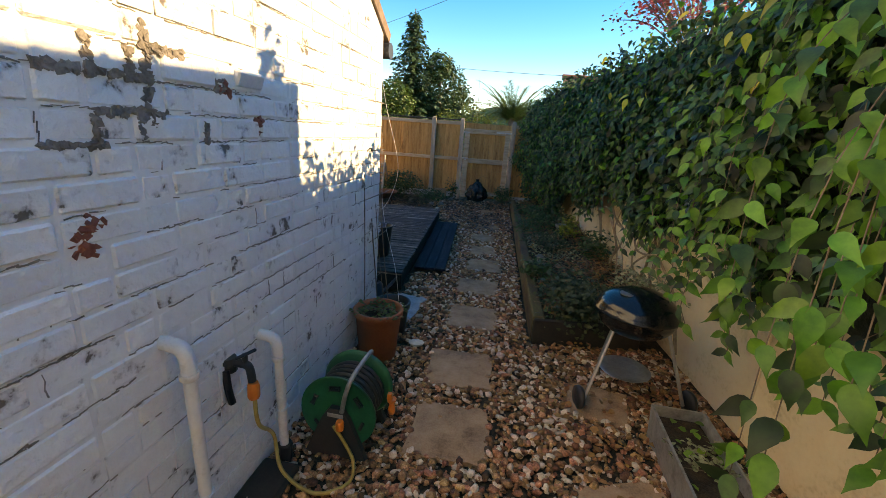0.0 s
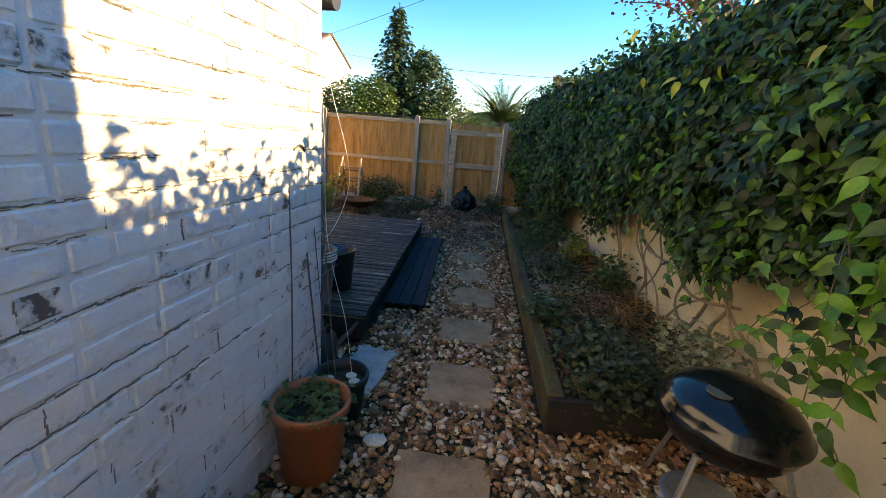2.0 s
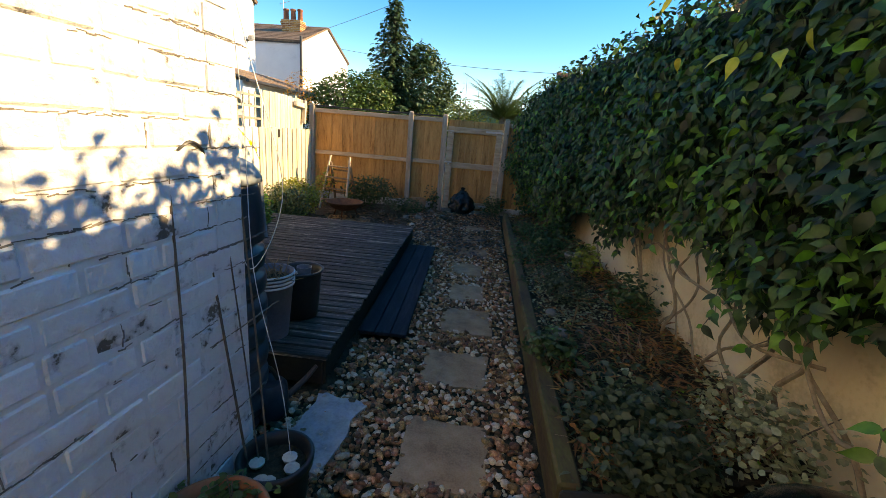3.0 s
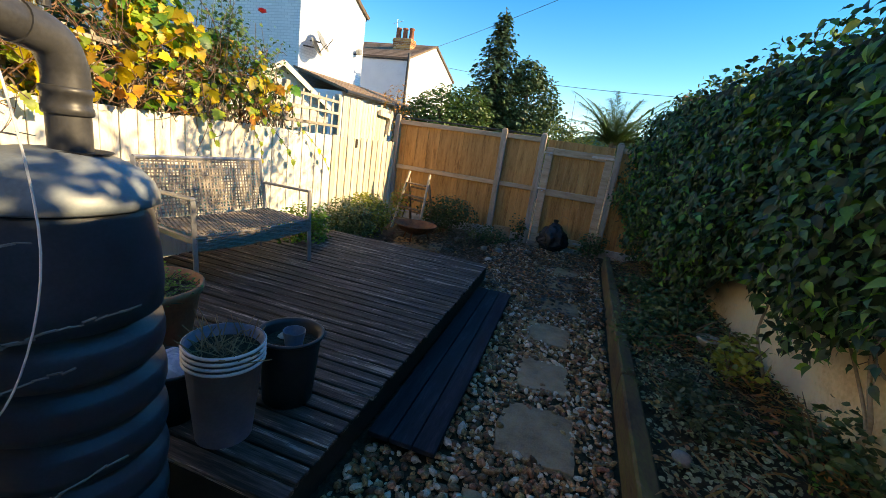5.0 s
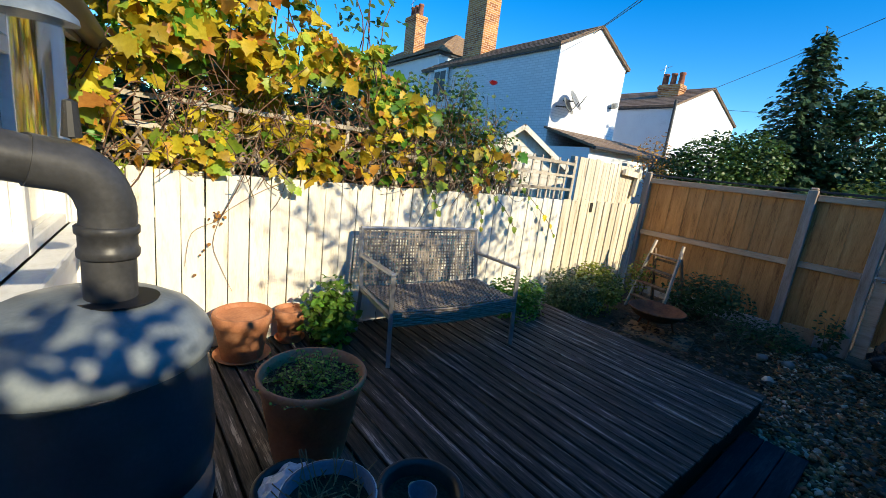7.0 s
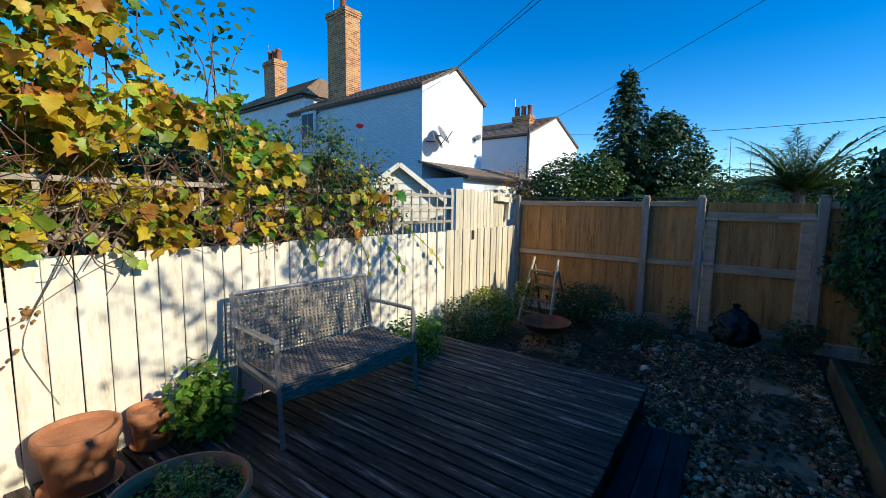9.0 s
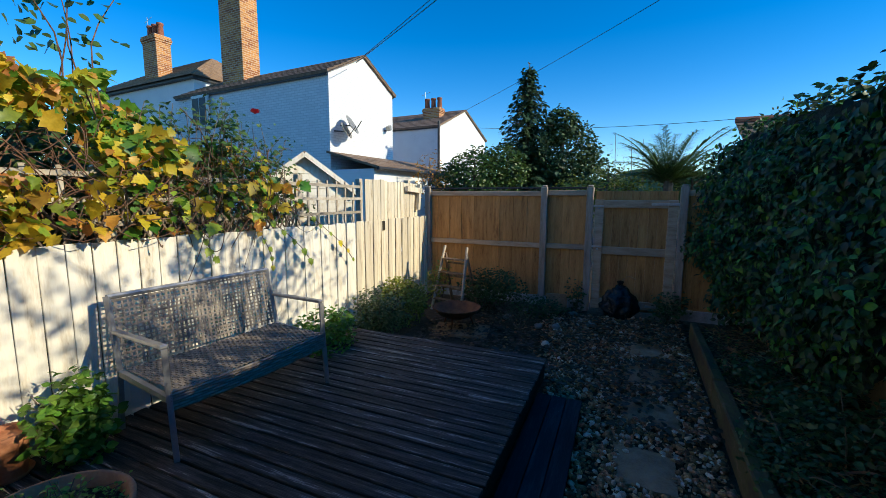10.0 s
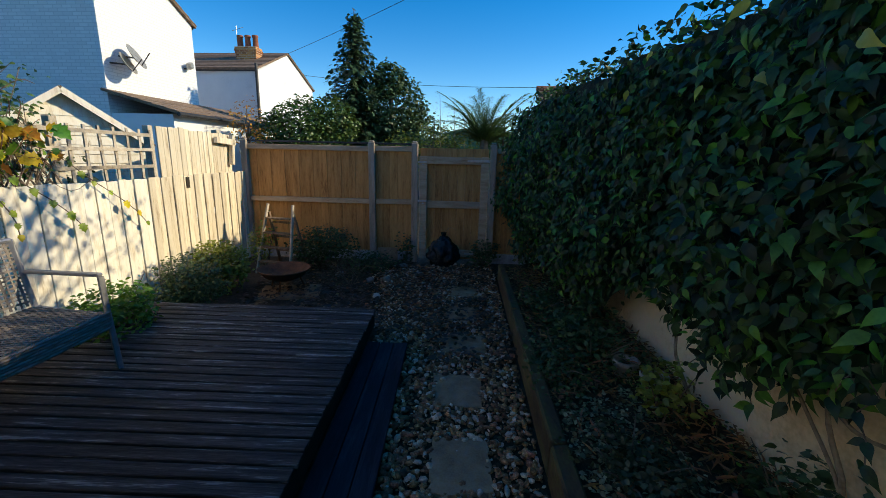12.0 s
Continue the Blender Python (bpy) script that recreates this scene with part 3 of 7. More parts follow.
for a in (3.75, 5.6, 7.4, 8.52):
    part("post", B((0.07, 0.07, 1.92), (a, 0.11, 0.96), bevel=0.006), M["grey_wood"], trellis)
lat = thing("expanding_lattice", LF, "brown diagonal willow lattice along the fence top", "trellis")
bm = bmesh.new()
a = 3.8
while a < 7.3:
    box(bm, (0.012, 0.006, 0.34), (a, 0.02, 1.50), (0, 32, 0))
    box(bm, (0.012, 0.006, 0.34), (a, 0.028, 1.50), (0, -32, 0))
    a += 0.075
tagged(part("lattice_mesh", bm, M["bark"], lat), kind="stuff")
# ---- path, gravel, deck ----
def stone_slab(x, y, w, d, rz, z=0.0, h=0.04, material="slab", name="stepping_stone", label="square buff paving stone set in gravel", group="stepping stones along the path", jitter=0.008):
    bm = bmesh.new()
    bmesh.ops.create_grid(bm, x_segments=6, y_segments=6, size=0.5)
    for v in bm.verts:
        e = max(abs(v.co.x), abs(v.co.y)) > 0.49
        v.co = Vector((v.co.x * w, v.co.y * d, (0 if not e else -0.006) + rng.uniform(-0.0015, 0.0015)))
        if e:
            v.co.x += rng.uniform(-1, 1) * jitter * 0.6
            v.co.y += rng.uniform(-1, 1) * jitter * 0.6
    r = bmesh.ops.extrude_edge_only(bm, edges=[e for e in bm.edges if e.is_boundary])
    for v in r["geom"]:
        if isinstance(v, bmesh.types.BMVert):
            v.co.z = -h
            v.co.x *= 1.01
            v.co.y *= 1.01
    return solid(name, bm, M[material], pose(x, y, z + 0.02, rng.uniform(-0.6, 0.6), rng.uniform(-0.6, 0.6), rz), label, "paving stone", group)


STONES = []
for x, y, w, d, rz in ((-0.11, 1.97, 0.42, 0.43, -10), (-0.02, 2.59, 0.43, 0.44, -7), (0.143, 3.41, 0.41, 0.44, -10), (0.25, 4.16, 0.42, 0.41, -8), (0.395, 4.89, 0.41, 0.48, -6), (0.455, 5.54, 0.33, 0.41, -5), (0.53, 6.28, 0.34, 0.42, -7), (0.68, 7.02, 0.40, 0.37, -5), (0.755, 7.74, 0.35, 0.42, -8), (0.885, 8.45, 0.32, 0.41, -5)):
    stone_slab(x, y, w, d, rz, jitter=0.024)
    STONES.append((x, y, w / 2 - 0.015, d / 2 - 0.015, rz))
stone_slab(0.70, 1.46, 0.42, 0.40, 8, label="square buff paving stone half covered by gravel")
stone_slab(0.82, 2.27, 0.36, 0.36, -22, label="square buff paving stone under the barbecue")
for s in ((0.70, 1.46, 0.19, 0.18, 8), (0.82, 2.27, 0.16, 0.16, -22)):
    STONES.append(s)


def on_stone(x, y):
    for sx, sy, hw, hd, rz in STONES:
        c, s = math.cos(radians(-rz)), math.sin(radians(-rz))
        dx, dy = x - sx, y - sy
        if abs(dx * c - dy * s) < hw and abs(dx * s + dy * c) < hd:
            return True
    return False


# gravel: many small uneven stones
ICO = bmesh.new()
bmesh.ops.create_icosphere(ICO, subdivisions=1, radius=1.0)
ICO_V = np.array([v.co[:] for v in ICO.verts])
ICO_F = np.array([[v.index for v in f.verts] for f in ICO.faces])
ICO.free()
nrng = np.random.default_rng(3)


def pebbles(name, spots, material, label, smin, smax):
    vs, fs = [], []
    for k, (x, y, z) in enumerate(spots):
        s = smin + (smax - smin) * nrng.random() ** 1.8
        sc = np.array([s * nrng.uniform(0.85, 1.5), s * nrng.uniform(0.6, 1.0), s * nrng.uniform(0.4, 0.75)])
        v = ICO_V * (1 + nrng.uniform(-0.2, 0.2, (len(ICO_V), 1))) * sc
        a, t = nrng.uniform(0, 6.283), nrng.normal(0, 0.35)
        v = np.stack([v[:, 0] * np.cos(t) - v[:, 2] * np.sin(t), v[:, 1], v[:, 0] * np.sin(t) + v[:, 2] * np.cos(t)], 1)
        v = np.stack([v[:, 0] * np.cos(a) - v[:, 1] * np.sin(a), v[:, 0] * np.sin(a) + v[:, 1] * np.cos(a), v[:, 2]], 1)
        vs.append(v + (x, y, z + sc[2] * 0.35))
        fs.append(ICO_F + len(ICO_V) * k)
    me = bpy.data.meshes.new(name)
    me.from_pydata(np.concatenate(vs).tolist(), [], np.concatenate(fs).tolist())
    me.polygons.foreach_set("use_smooth", [True] * len(me.polygons))
    me.materials.append(material)
    ob = new(name, me)
    return tagged(ob, label, "gravel", kind="stuff")


def deck_edge(y):
    return -0.535 + (y - 3.876) * 0.116


def bed_edge(y):
    return 0.565 + (y - 3.03) * 0.144


spots = []
while len(spots) < 27000:
    y = 0.35 + 9.4 * nrng.random() ** 1.2
    x = nrng.uniform(-1.0, 1.6)
    if x < -1.344 + WSKEW * y + 0.02 and y < 3.3:
        continue
    if y > 3.85 and x < deck_edge(y) + 0.02 and y < 7.4:
        continue
    if y >= 7.4 and x < -0.3 + 0.2 * nrng.random():
        continue
    if (y > 3.0 and x > bed_edge(y) - 0.02) or x > gx(1.33, y):
        continue
    if on_stone(x, y) and nrng.random() > 0.018:
        continue
    if -0.4 < x - deck_edge(y) < 0.4 and 4.5 < y < 6.9 and x < deck_edge(y) + 0.36:
        continue
    spots.append((x, y, nrng.uniform(-0.008, 0.014)))
pebbles("gravel", spots[:21000], M["pebble"], "loose brown flint gravel with dark gaps", 0.009, 0.029)
pebbles("pale_gravel", spots[21000:], M["pale_pebble"], "scattered cream and white flint pebbles", 0.009, 0.029)

# deck: local x along the boards, local y along the garden
DECK = pose(-0.535, 3.876, 0, 0, 0, -6.6)
DZ = 0.213
deck = thing("decking", DECK, "low weathered dark timber deck with moss and peeling stain", "deck")
n, w, depth = 36, 0.0986, 3.55
for k in range(n):
    y = w * (k + 0.5)
    L = min(2.62 + 0.004 * k, 2.62) - (0.0 if k > 3 else 0.0)
    L = 2.42 if k < 33 else 2.2
    bm = bmesh.new()
    box(bm, (L, w - 0.014, 0.026), (-L / 2 + rng.uniform(-0.005, 0.005), y, DZ - 0.013 + rng.uniform(-0.002, 0.002)), (rng.uniform(-1.1, 1.1), 0, rng.uniform(-0.06, 0.06)), bevel=0.004)
    ob = part("board", bm, M["deck"], deck)
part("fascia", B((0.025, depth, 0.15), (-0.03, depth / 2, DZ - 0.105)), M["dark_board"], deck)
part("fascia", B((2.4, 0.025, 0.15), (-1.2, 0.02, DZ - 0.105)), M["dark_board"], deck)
# One solid near-black block under all the boards.
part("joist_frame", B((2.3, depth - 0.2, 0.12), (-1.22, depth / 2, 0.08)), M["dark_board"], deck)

step = thing("deck_step", pose(-0.09, 4.46, 0, 0, 0, -6.2), "low dark damp timber step platform beside the deck", "step")
for k in range(3):
    part("board", B((0.112, 2.48, 0.028), (-0.06 - 0.118 * k, 1.24, 0.062), bevel=0.003), M["step"], step)
for y in (0.15, 1.24, 2.3):
    part("bearer", B((0.35, 0.06, 0.048), (-0.18, y, 0.024)), M["dark_board"], step)

# raised bed
bed = thing("raised_bed", pose(0, 0, 0), "raised planting bed edged with mossy sleepers", "raised bed")


def along(p, q, h, t, z0=0.0):
    p, q = Vector(p), Vector(q)
    d = q - p
    return B((d.length, t, h), ((p.x + q.x) / 2, (p.y + q.y) / 2, z0 + h / 2), (0, 0, math.degrees(math.atan2(d.y, d.x))), bevel=0.012, jitter=0.006)


for y0, y1 in ((3.03, 5.4), (5.42, 7.3), (7.32, 9.0)):
    part("edge_sleeper", along((bed_edge(y0) + 0.05, y0), (bed_edge(y1) + 0.05, y1), 0.23, 0.09), M["sleeper"], bed)
part("front_board", along((bed_edge(3.03), 3.0), (1.42, 2.98), 0.22, 0.04), M["dark_board"], bed)
bm = bmesh.new()
N_ = 26
grid = {}
for i in range(N_ + 1):
    y = 3.03 + (9.0 - 3.03) * i / N_
    for j in range(7):
        x = bed_edge(y) + 0.08 + (gx(1.33, y) - bed_edge(y) - 0.08) * j / 6
        grid[i, j] = bm.verts.new((x, y, 0.17 + 0.05 * noise.noise((x * 4, y * 4, 0)) + 0.02 * j))
for i in range(N_):
    for j in range(6):
        bm.faces.new((grid[i, j], grid[i, j + 1], grid[i + 1, j + 1], grid[i + 1, j]))
part("soil", bm, M["soil"], bed, smooth=True)

# ---- climber over the cream wall ----
climber = thing("climber_hedge", pose(0, 0, 0), "dense green leafy climber hanging over the cream wall", "climbing plant")


def hedge_top(y):
    return 2.36 + 0.02 * max(0, y - 3) + 0.03 * math.sin(y * 4.1) + (0.45 if y < 1.9 else 0)


def hedge_low(y):
    return 1.0 - 0.08 * min(2.2, max(0, y - 3.6)) - 0.35 * min(1.2, max(0, y - 5.8)) + 0.14 * math.sin(y * 3.3)


def hedge_face(y, s):
    """How far the leaves stand out from the wall, s from 0 at the bottom to 1 at the top."""
    return (0.16 + 0.22 * math.sin(math.pi * min(1, s * 0.85 + 0.12))) * (1 + 0.35 * noise.noise((y * 1.1, s * 2.5, 3)) + 0.5 * noise.noise((y * 3.1, s * 4.6, 8))) * (1 + 0.75 * min(1.0, max(0.0, (y - 5.3) / 3.6)))


POINTED = [(0.0, 0.02, 0.0), (0.14, 0.19, 0.04), (0.34, 0.235, 0.07), (0.6, 0.14, 0.04), (0.8, 0.05, -0.03), (1.0, 0.0, -0.14)]
lv, lv2 = Leaves(), Leaves()
for k in range(25000):
    y = 1.75 + 8.4 * nrng.random() ** 1.25
    s = nrng.random() ** 0.9
    low, top = hedge_low(y), hedge_top(y)
    z = low + (top - low) * s + nrng.normal(0, 0.03)
    out = hedge_face(y, s) * (nrng.uniform(0.85, 1.06) if nrng.random() < 0.62 else nrng.uniform(0.55, 0.9)) + nrng.normal(0, 0.025)
    over = 0.0
    if s > 0.93:
        out = nrng.uniform(-0.5, 1) * 0.3
        z = top + nrng.normal(0.02, 0.05)
    x = gx(1.335, y) - out
    p = Vector((x, y, z))
    n = Vector((-1, nrng.normal(0, 0.8), 0.45 + nrng.normal(0, 0.65)))
    d = Vector((-0.2 + nrng.normal(0, 0.42), nrng.normal(0, 0.75), -0.7 + nrng.normal(0, 0.35) + 0.6 * (s > 0.93)))
    size = nrng.uniform(0.05, 0.10)
    (lv2 if nrng.random() < 0.2 else lv).add(p, d, n, size, POINTED)
tagged(part("foliage", lv.mesh("foliage", M["ivy"]), None, climber), kind="stuff")
tagged(part("fresh_foliage", lv2.mesh("fresh_foliage", M["ivy_light"]), None, climber), kind="stuff")
# near-black sheet for the shade between the leaves; it also hides the wall
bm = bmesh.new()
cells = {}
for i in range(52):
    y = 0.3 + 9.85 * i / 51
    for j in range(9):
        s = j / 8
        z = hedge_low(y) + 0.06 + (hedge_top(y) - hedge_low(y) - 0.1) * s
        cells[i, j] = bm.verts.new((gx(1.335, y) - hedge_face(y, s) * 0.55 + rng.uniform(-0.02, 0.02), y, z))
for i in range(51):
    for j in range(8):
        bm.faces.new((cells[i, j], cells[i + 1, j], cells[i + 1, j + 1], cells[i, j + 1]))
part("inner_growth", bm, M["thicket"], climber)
# ---- painted bricks of the side wall ----
def brick_mesh(length, k):
    bm = box(bmesh.new(), (length, 0.03, 0.073), (0, 0.0, 0), bevel=0.007, jitter=0.0022)
    return mesh_of("brick", bm, M["white_brick"], False)


STRETCH = [brick_mesh(0.212, k) for k in range(5)]
HEAD = [brick_mesh(0.099, k) for k in range(3)]
rest = bmesh.new()
near = 0
for row in range(47):
    z = FIRST + row * COURSE
    a = -1.4 - (0.112 if row % 2 else 0.0)
    j = row % 3
    while a < W1 - 0.03:
        head = (j % 5 == 4) or (row % 2 == 1 and j % 7 == 2)
        L = 0.1095 if head else 0.2235
        j += 1
        if a + L > W1 - 0.005:
            L = W1 - 0.005 - a
            if L < 0.05:
                break
        c = a + L / 2
        a += L
        if z + 0.05 > verge(c + 0.15):
            continue
        dy, rx = rng.uniform(-0.004, 0.002), rng.uniform(-1.2, 1.2)
        if abs(L - 0.2235) < 1e-3 and 0.62 < z < 1.85 and 0.75 < c < 3.2 and near < 290 or abs(L - 0.1095) < 1e-3 and 0.62 < z < 1.85 and 0.75 < c < 3.2 and near < 290:
            ob = new("brick", rng.choice(HEAD if L < 0.15 else STRETCH))
            ob.parent = wall_left
            ob.matrix_basis = pose(c, dy, z, rx, rng.uniform(-0.5, 0.5), rng.uniform(-0.6, 0.6))
            near += 1
        else:
            box(rest, (L - 0.011, 0.03, 0.073), (c, dy, z), (rx, rng.uniform(-0.5, 0.5), rng.uniform(-0.6, 0.6)))
cracks = bmesh.new()
for k in range(430):
    row = rng.randint(2, 23)
    a, z = rng.uniform(0.2, 3.25), FIRST + (row + 0.5) * COURSE
    L = rng.choice((0.04, 0.08, 0.16, 0.30)) * rng.uniform(0.6, 1.2)
    if rng.random() < 0.75:
        for q in range(int(L / 0.02)):
            box(cracks, (0.022, 0.004, rng.uniform(0.001, 0.004)), (a + 0.02 * q, -0.0122, z + rng.uniform(-0.004, 0.003)), (0, rng.uniform(-12, 12), 0))
    else:
        for q in range(3):
            box(cracks, (rng.uniform(0.0015, 0.004), 0.004, 0.025), (a + rng.uniform(-0.003, 0.003), -0.0122, z + 0.037 + 0.02 * (q - 1)), (0, rng.uniform(-12, 12), 0))
tagged(part("paint_crack", cracks, M["grey_mortar"], wall_left, "dark cracks along the painted joints"), kind="stuff")
tagged(part("brick_rest", rest, M["white_brick"], wall_left), kind="stuff")
# bare grey pointing and a lost face of paint
bm = bmesh.new()
for a, z, w, h in ((1.21, 1.649, 0.29, 0.016), (1.185, 1.69, 0.016, 0.075), (1.292, 1.69, 0.016, 0.065), (1.34, 1.66, 0.026, 0.27), (1.41, 1.73, 0.13, 0.02), (1.295, 1.56, 0.21, 0.018), (1.18, 1.515, 0.007, 0.07), (1.305, 1.52, 0.012, 0.06), (1.623, 1.665, 0.05, 0.04), (1.547, 1.51, 0.01, 0.07), (1.12, 1.478, 0.15, 0.006)):
    for q in range(int(max(w, h) / 0.0035)):
        s = rng.uniform(0.006, 0.016)
        box(bm, (s * 1.3, 0.008, s), (a + rng.uniform(-0.5, 0.5) * w, -0.013 - 0.003 * rng.random(), z + rng.uniform(-0.5, 0.5) * h), (0, rng.uniform(-40, 40), 0), jitter=0.004)
part("bare_pointing", bm, M["grey_mortar"], wall_left, "bare grey mortar where paint has gone")
bm = bmesh.new()
for a, z, w, h in ((1.123, 1.285, 0.035, 0.04), (1.106, 1.238, 0.05, 0.045), (1.827, 1.541, 0.04, 0.04), (1.65, 1.66, 0.04, 0.03)):
    for q in range(16):
        s_ = rng.uniform(0.007, 0.017)
        box(bm, (s_ * 1.4, 0.008, s_), (a + rng.gauss(0, 0.36) * w, -0.013 - 0.002 * rng.random(), z + rng.gauss(0, 0.36) * h), (0, rng.uniform(-60, 60), 0), jitter=0.004)
part("bare_brick", bm, M["red_brick"], wall_left, "patches of bare red brick")

# ---- pipes, tap and hose by the wall ----
def wall_thing(name, a, label, category):
    return thing(name, WALL @ pose(a, 0, 0), label, category)


for a, top in ((1.28, 0.88), (1.76, 0.665)):
    p = wall_thing("waste_pipe", a, "white plastic waste pipe with an elbow out of the wall", "pipe")
    bm = tube(bmesh.new(), smooth_path([(0, 0.02, top), (0, -0.05, top), (0, -0.085, top - 0.015), (0, -0.098, top - 0.06), (0.0, -0.098, top - 0.1)]), 0.024, 14)
    part("elbow", bm, M["pvc"], p, smooth=True)
    part("collar", lathe(bmesh.new(), [(0.026, -0.012), (0.029, -0.008), (0.029, 0.008), (0.026, 0.012)], 16, (0, -0.098, top - 0.1)), M["pvc"], p, smooth=True)
    part("down_tube", tube(bmesh.new(), [(0, -0.098, top - 0.1), (0.02, -0.098, 0.0)], 0.021, 14), M["pvc"], p, smooth=True)
    part("clip", lathe(bmesh.new(), [(0.023, -0.008), (0.027, -0.006), (0.027, 0.006), (0.023, 0.008)], 14, (0.015, -0.098, 0.30)), M["white_plastic"], p)
    part("socket", lathe(bmesh.new(), [(0.03, 0), (0.036, 0.02), (0.036, 0.09), (0.03, 0.10)], 16, (0.02, -0.098, 0)), M["black_plastic"], p)
solid("wall_vent", B((0.15, 0.03, 0.055), (0, 0, 0), (18, 0, 0), bevel=0.006), M["white_plastic"], WALL @ pose(1.775, -0.02, 1.70), "white plastic vent cover on the brick wall", "vent")
drain = solid("drain_gully", B((0.24, 0.18, 0.05), (0, 0, 0.0), bevel=0.015), M["dark_board"], WALL @ pose(1.62, -0.11, 0.02), "black plastic drain gully at the wall foot", "drain")
tap = wall_thing("garden_tap", 1.56, "dark brass garden tap with a black lever", "tap")
part("body", tube(bmesh.new(), smooth_path([(0, 0.0, 0.650), (0, -0.07, 0.650), (0, -0.10, 0.640), (0, -0.11, 0.580)]), 0.016, 10), M["grey_plastic"], tap, smooth=True)
part("back_plate", lathe(bmesh.new(), [(0.03, -0.03), (0.034, 0.0), (0.03, 0.03)], 12, (0, -0.012, 0.640)), M["grey_plastic"], tap)
part("lever", B((0.012, 0.09, 0.014), (0.0, -0.09, 0.695), (0, 0, 70), bevel=0.004), M["black_plastic"], tap)
part("stem", tube(bmesh.new(), [(0, -0.085, 0.640), (0, -0.085, 0.695)], 0.011, 10), M["grey_plastic"], tap)
part("hanging_valve", tube(bmesh.new(), smooth_path([(-0.03, -0.02, 0.630), (-0.035, -0.03, 0.550), (-0.02, -0.03, 0.480)]), 0.015, 8), M["black_plastic"], tap)
con = part("connector", lathe(bmesh.new(), [(0.02, 0), (0.024, 0.01), (0.024, 0.05), (0.019, 0.07)], 14, (0, -0.113, 0.505)), M["orange"], tap, "orange hose connector")

reel = thing("hose_reel", pose(-0.635, 1.90, 0.0, 0, 0, 78), "green and charcoal garden hose reel on gravel", "hose reel")
for sx in (-0.10, 0.10):
    bm = lathe(bmesh.new(), [(0.035, 0.0), (0.10, 0.012), (0.175, 0.006), (0.19, 0.02), (0.19, 0.03), (0.175, 0.02), (0.10, 0.028), (0.035, 0.02)], 36)
    bmesh.ops.rotate(bm, verts=bm.verts, matrix=Matrix.Rotation(radians(90 if sx > 0 else -90), 3, "Y"))
    bmesh.ops.translate(bm, verts=bm.verts, vec=(sx, 0, 0.245))
    d = part("drum_side", bm, M["green_plastic"], reel, smooth=True)
    for k in range(6):
        t = k * math.pi / 3 + 0.4
        part("slot", B((0.006, 0.05, 0.018), (sx * 1.33, 0.13 * math.cos(t), 0.245 + 0.13 * math.sin(t)), (math.degrees(t) + 90, 0, 0), bevel=0.004), M["black_plastic"], d)
for k in range(5):
    for r in (0.10, 0.125, 0.148):
        bm = tube(bmesh.new(), [(-0.075 + 0.037 * k, r * math.cos(t), 0.245 + r * math.sin(t)) for t in [2 * math.pi * q / 20 for q in range(21)]], 0.012, 6)
        part("hose_coil", bm, M["grey_plastic"], reel, "dark coiled hose", True)
for sx in (-0.145, 0.145):
    bm = bmesh.new()
    pts = [(-0.16, 0.0), (0.16, 0.0), (0.15, 0.035), (0.065, 0.235), (0.03, 0.285), (-0.03, 0.285), (-0.065, 0.235), (-0.15, 0.035)]
    f = [bm.verts.new((sx - 0.014, y, z)) for y, z in pts]
    g = [bm.verts.new((sx + 0.014, y, z)) for y, z in pts]
    bm.faces.new(f)
    bm.faces.new(list(reversed(g)))
    for i in range(len(pts)):
        bm.faces.new((f[i], g[i], g[(i + 1) % len(pts)], f[(i + 1) % len(pts)]))
    bmesh.ops.recalc_face_normals(bm, faces=bm.faces)
    part("side_leg", bm, M["grey_plastic"], reel)
part("name_plate", B((0.004, 0.08, 0.022), (-0.161, 0, 0.25), bevel=0.002), M["zinc"], reel)
part("carry_handle", tube(bmesh.new(), smooth_path([(-0.155, -0.03, 0.27), (-0.15, -0.05, 0.38), (-0.11, -0.07, 0.45), (0.11, -0.07, 0.45), (0.15, -0.05, 0.38), (0.155, -0.03, 0.27)]), 0.011, 10), M["zinc"], reel, "grey metal carrying handle", True)
part("inlet", lathe(bmesh.new(), [(0.018, 0), (0.02, 0.01), (0.02, 0.04), (0.014, 0.05)], 12, (-0.175, -0.03, 0.19)), M["orange"], reel)
part("spray_gun", lathe(bmesh.new(), [(0.015, 0), (0.02, 0.02), (0.014, 0.06), (0.024, 0.09)], 12, (0.09, -0.2, 0.12)), M["orange"], reel)
part("spray_gun", lathe(bmesh.new(), [(0.012, 0), (0.016, 0.02), (0.012, 0.05)], 12, (0.05, -0.2, 0.22)), M["orange"], reel)
hose_top = WALL @ Vector((1.56, -0.115, 0.51))
bm = tube(bmesh.new(), smooth_path([hose_top, hose_top + Vector((0.015, -0.01, -0.12)), (-0.925, 1.66, 0.20), (-0.87, 1.60, 0.06), (-0.708, 1.527, 0.02), (-0.575, 1.586, 0.02), (-0.57, 1.68, 0.05), (-0.62, 1.72, 0.12), (-0.675, 1.735, 0.20)], 8), 0.0085, 8)
solid("garden_hose", bm, M["yellow_hose"], pose(0, 0, 0), "striped yellow garden hose from tap to reel", "hose", smooth=True)

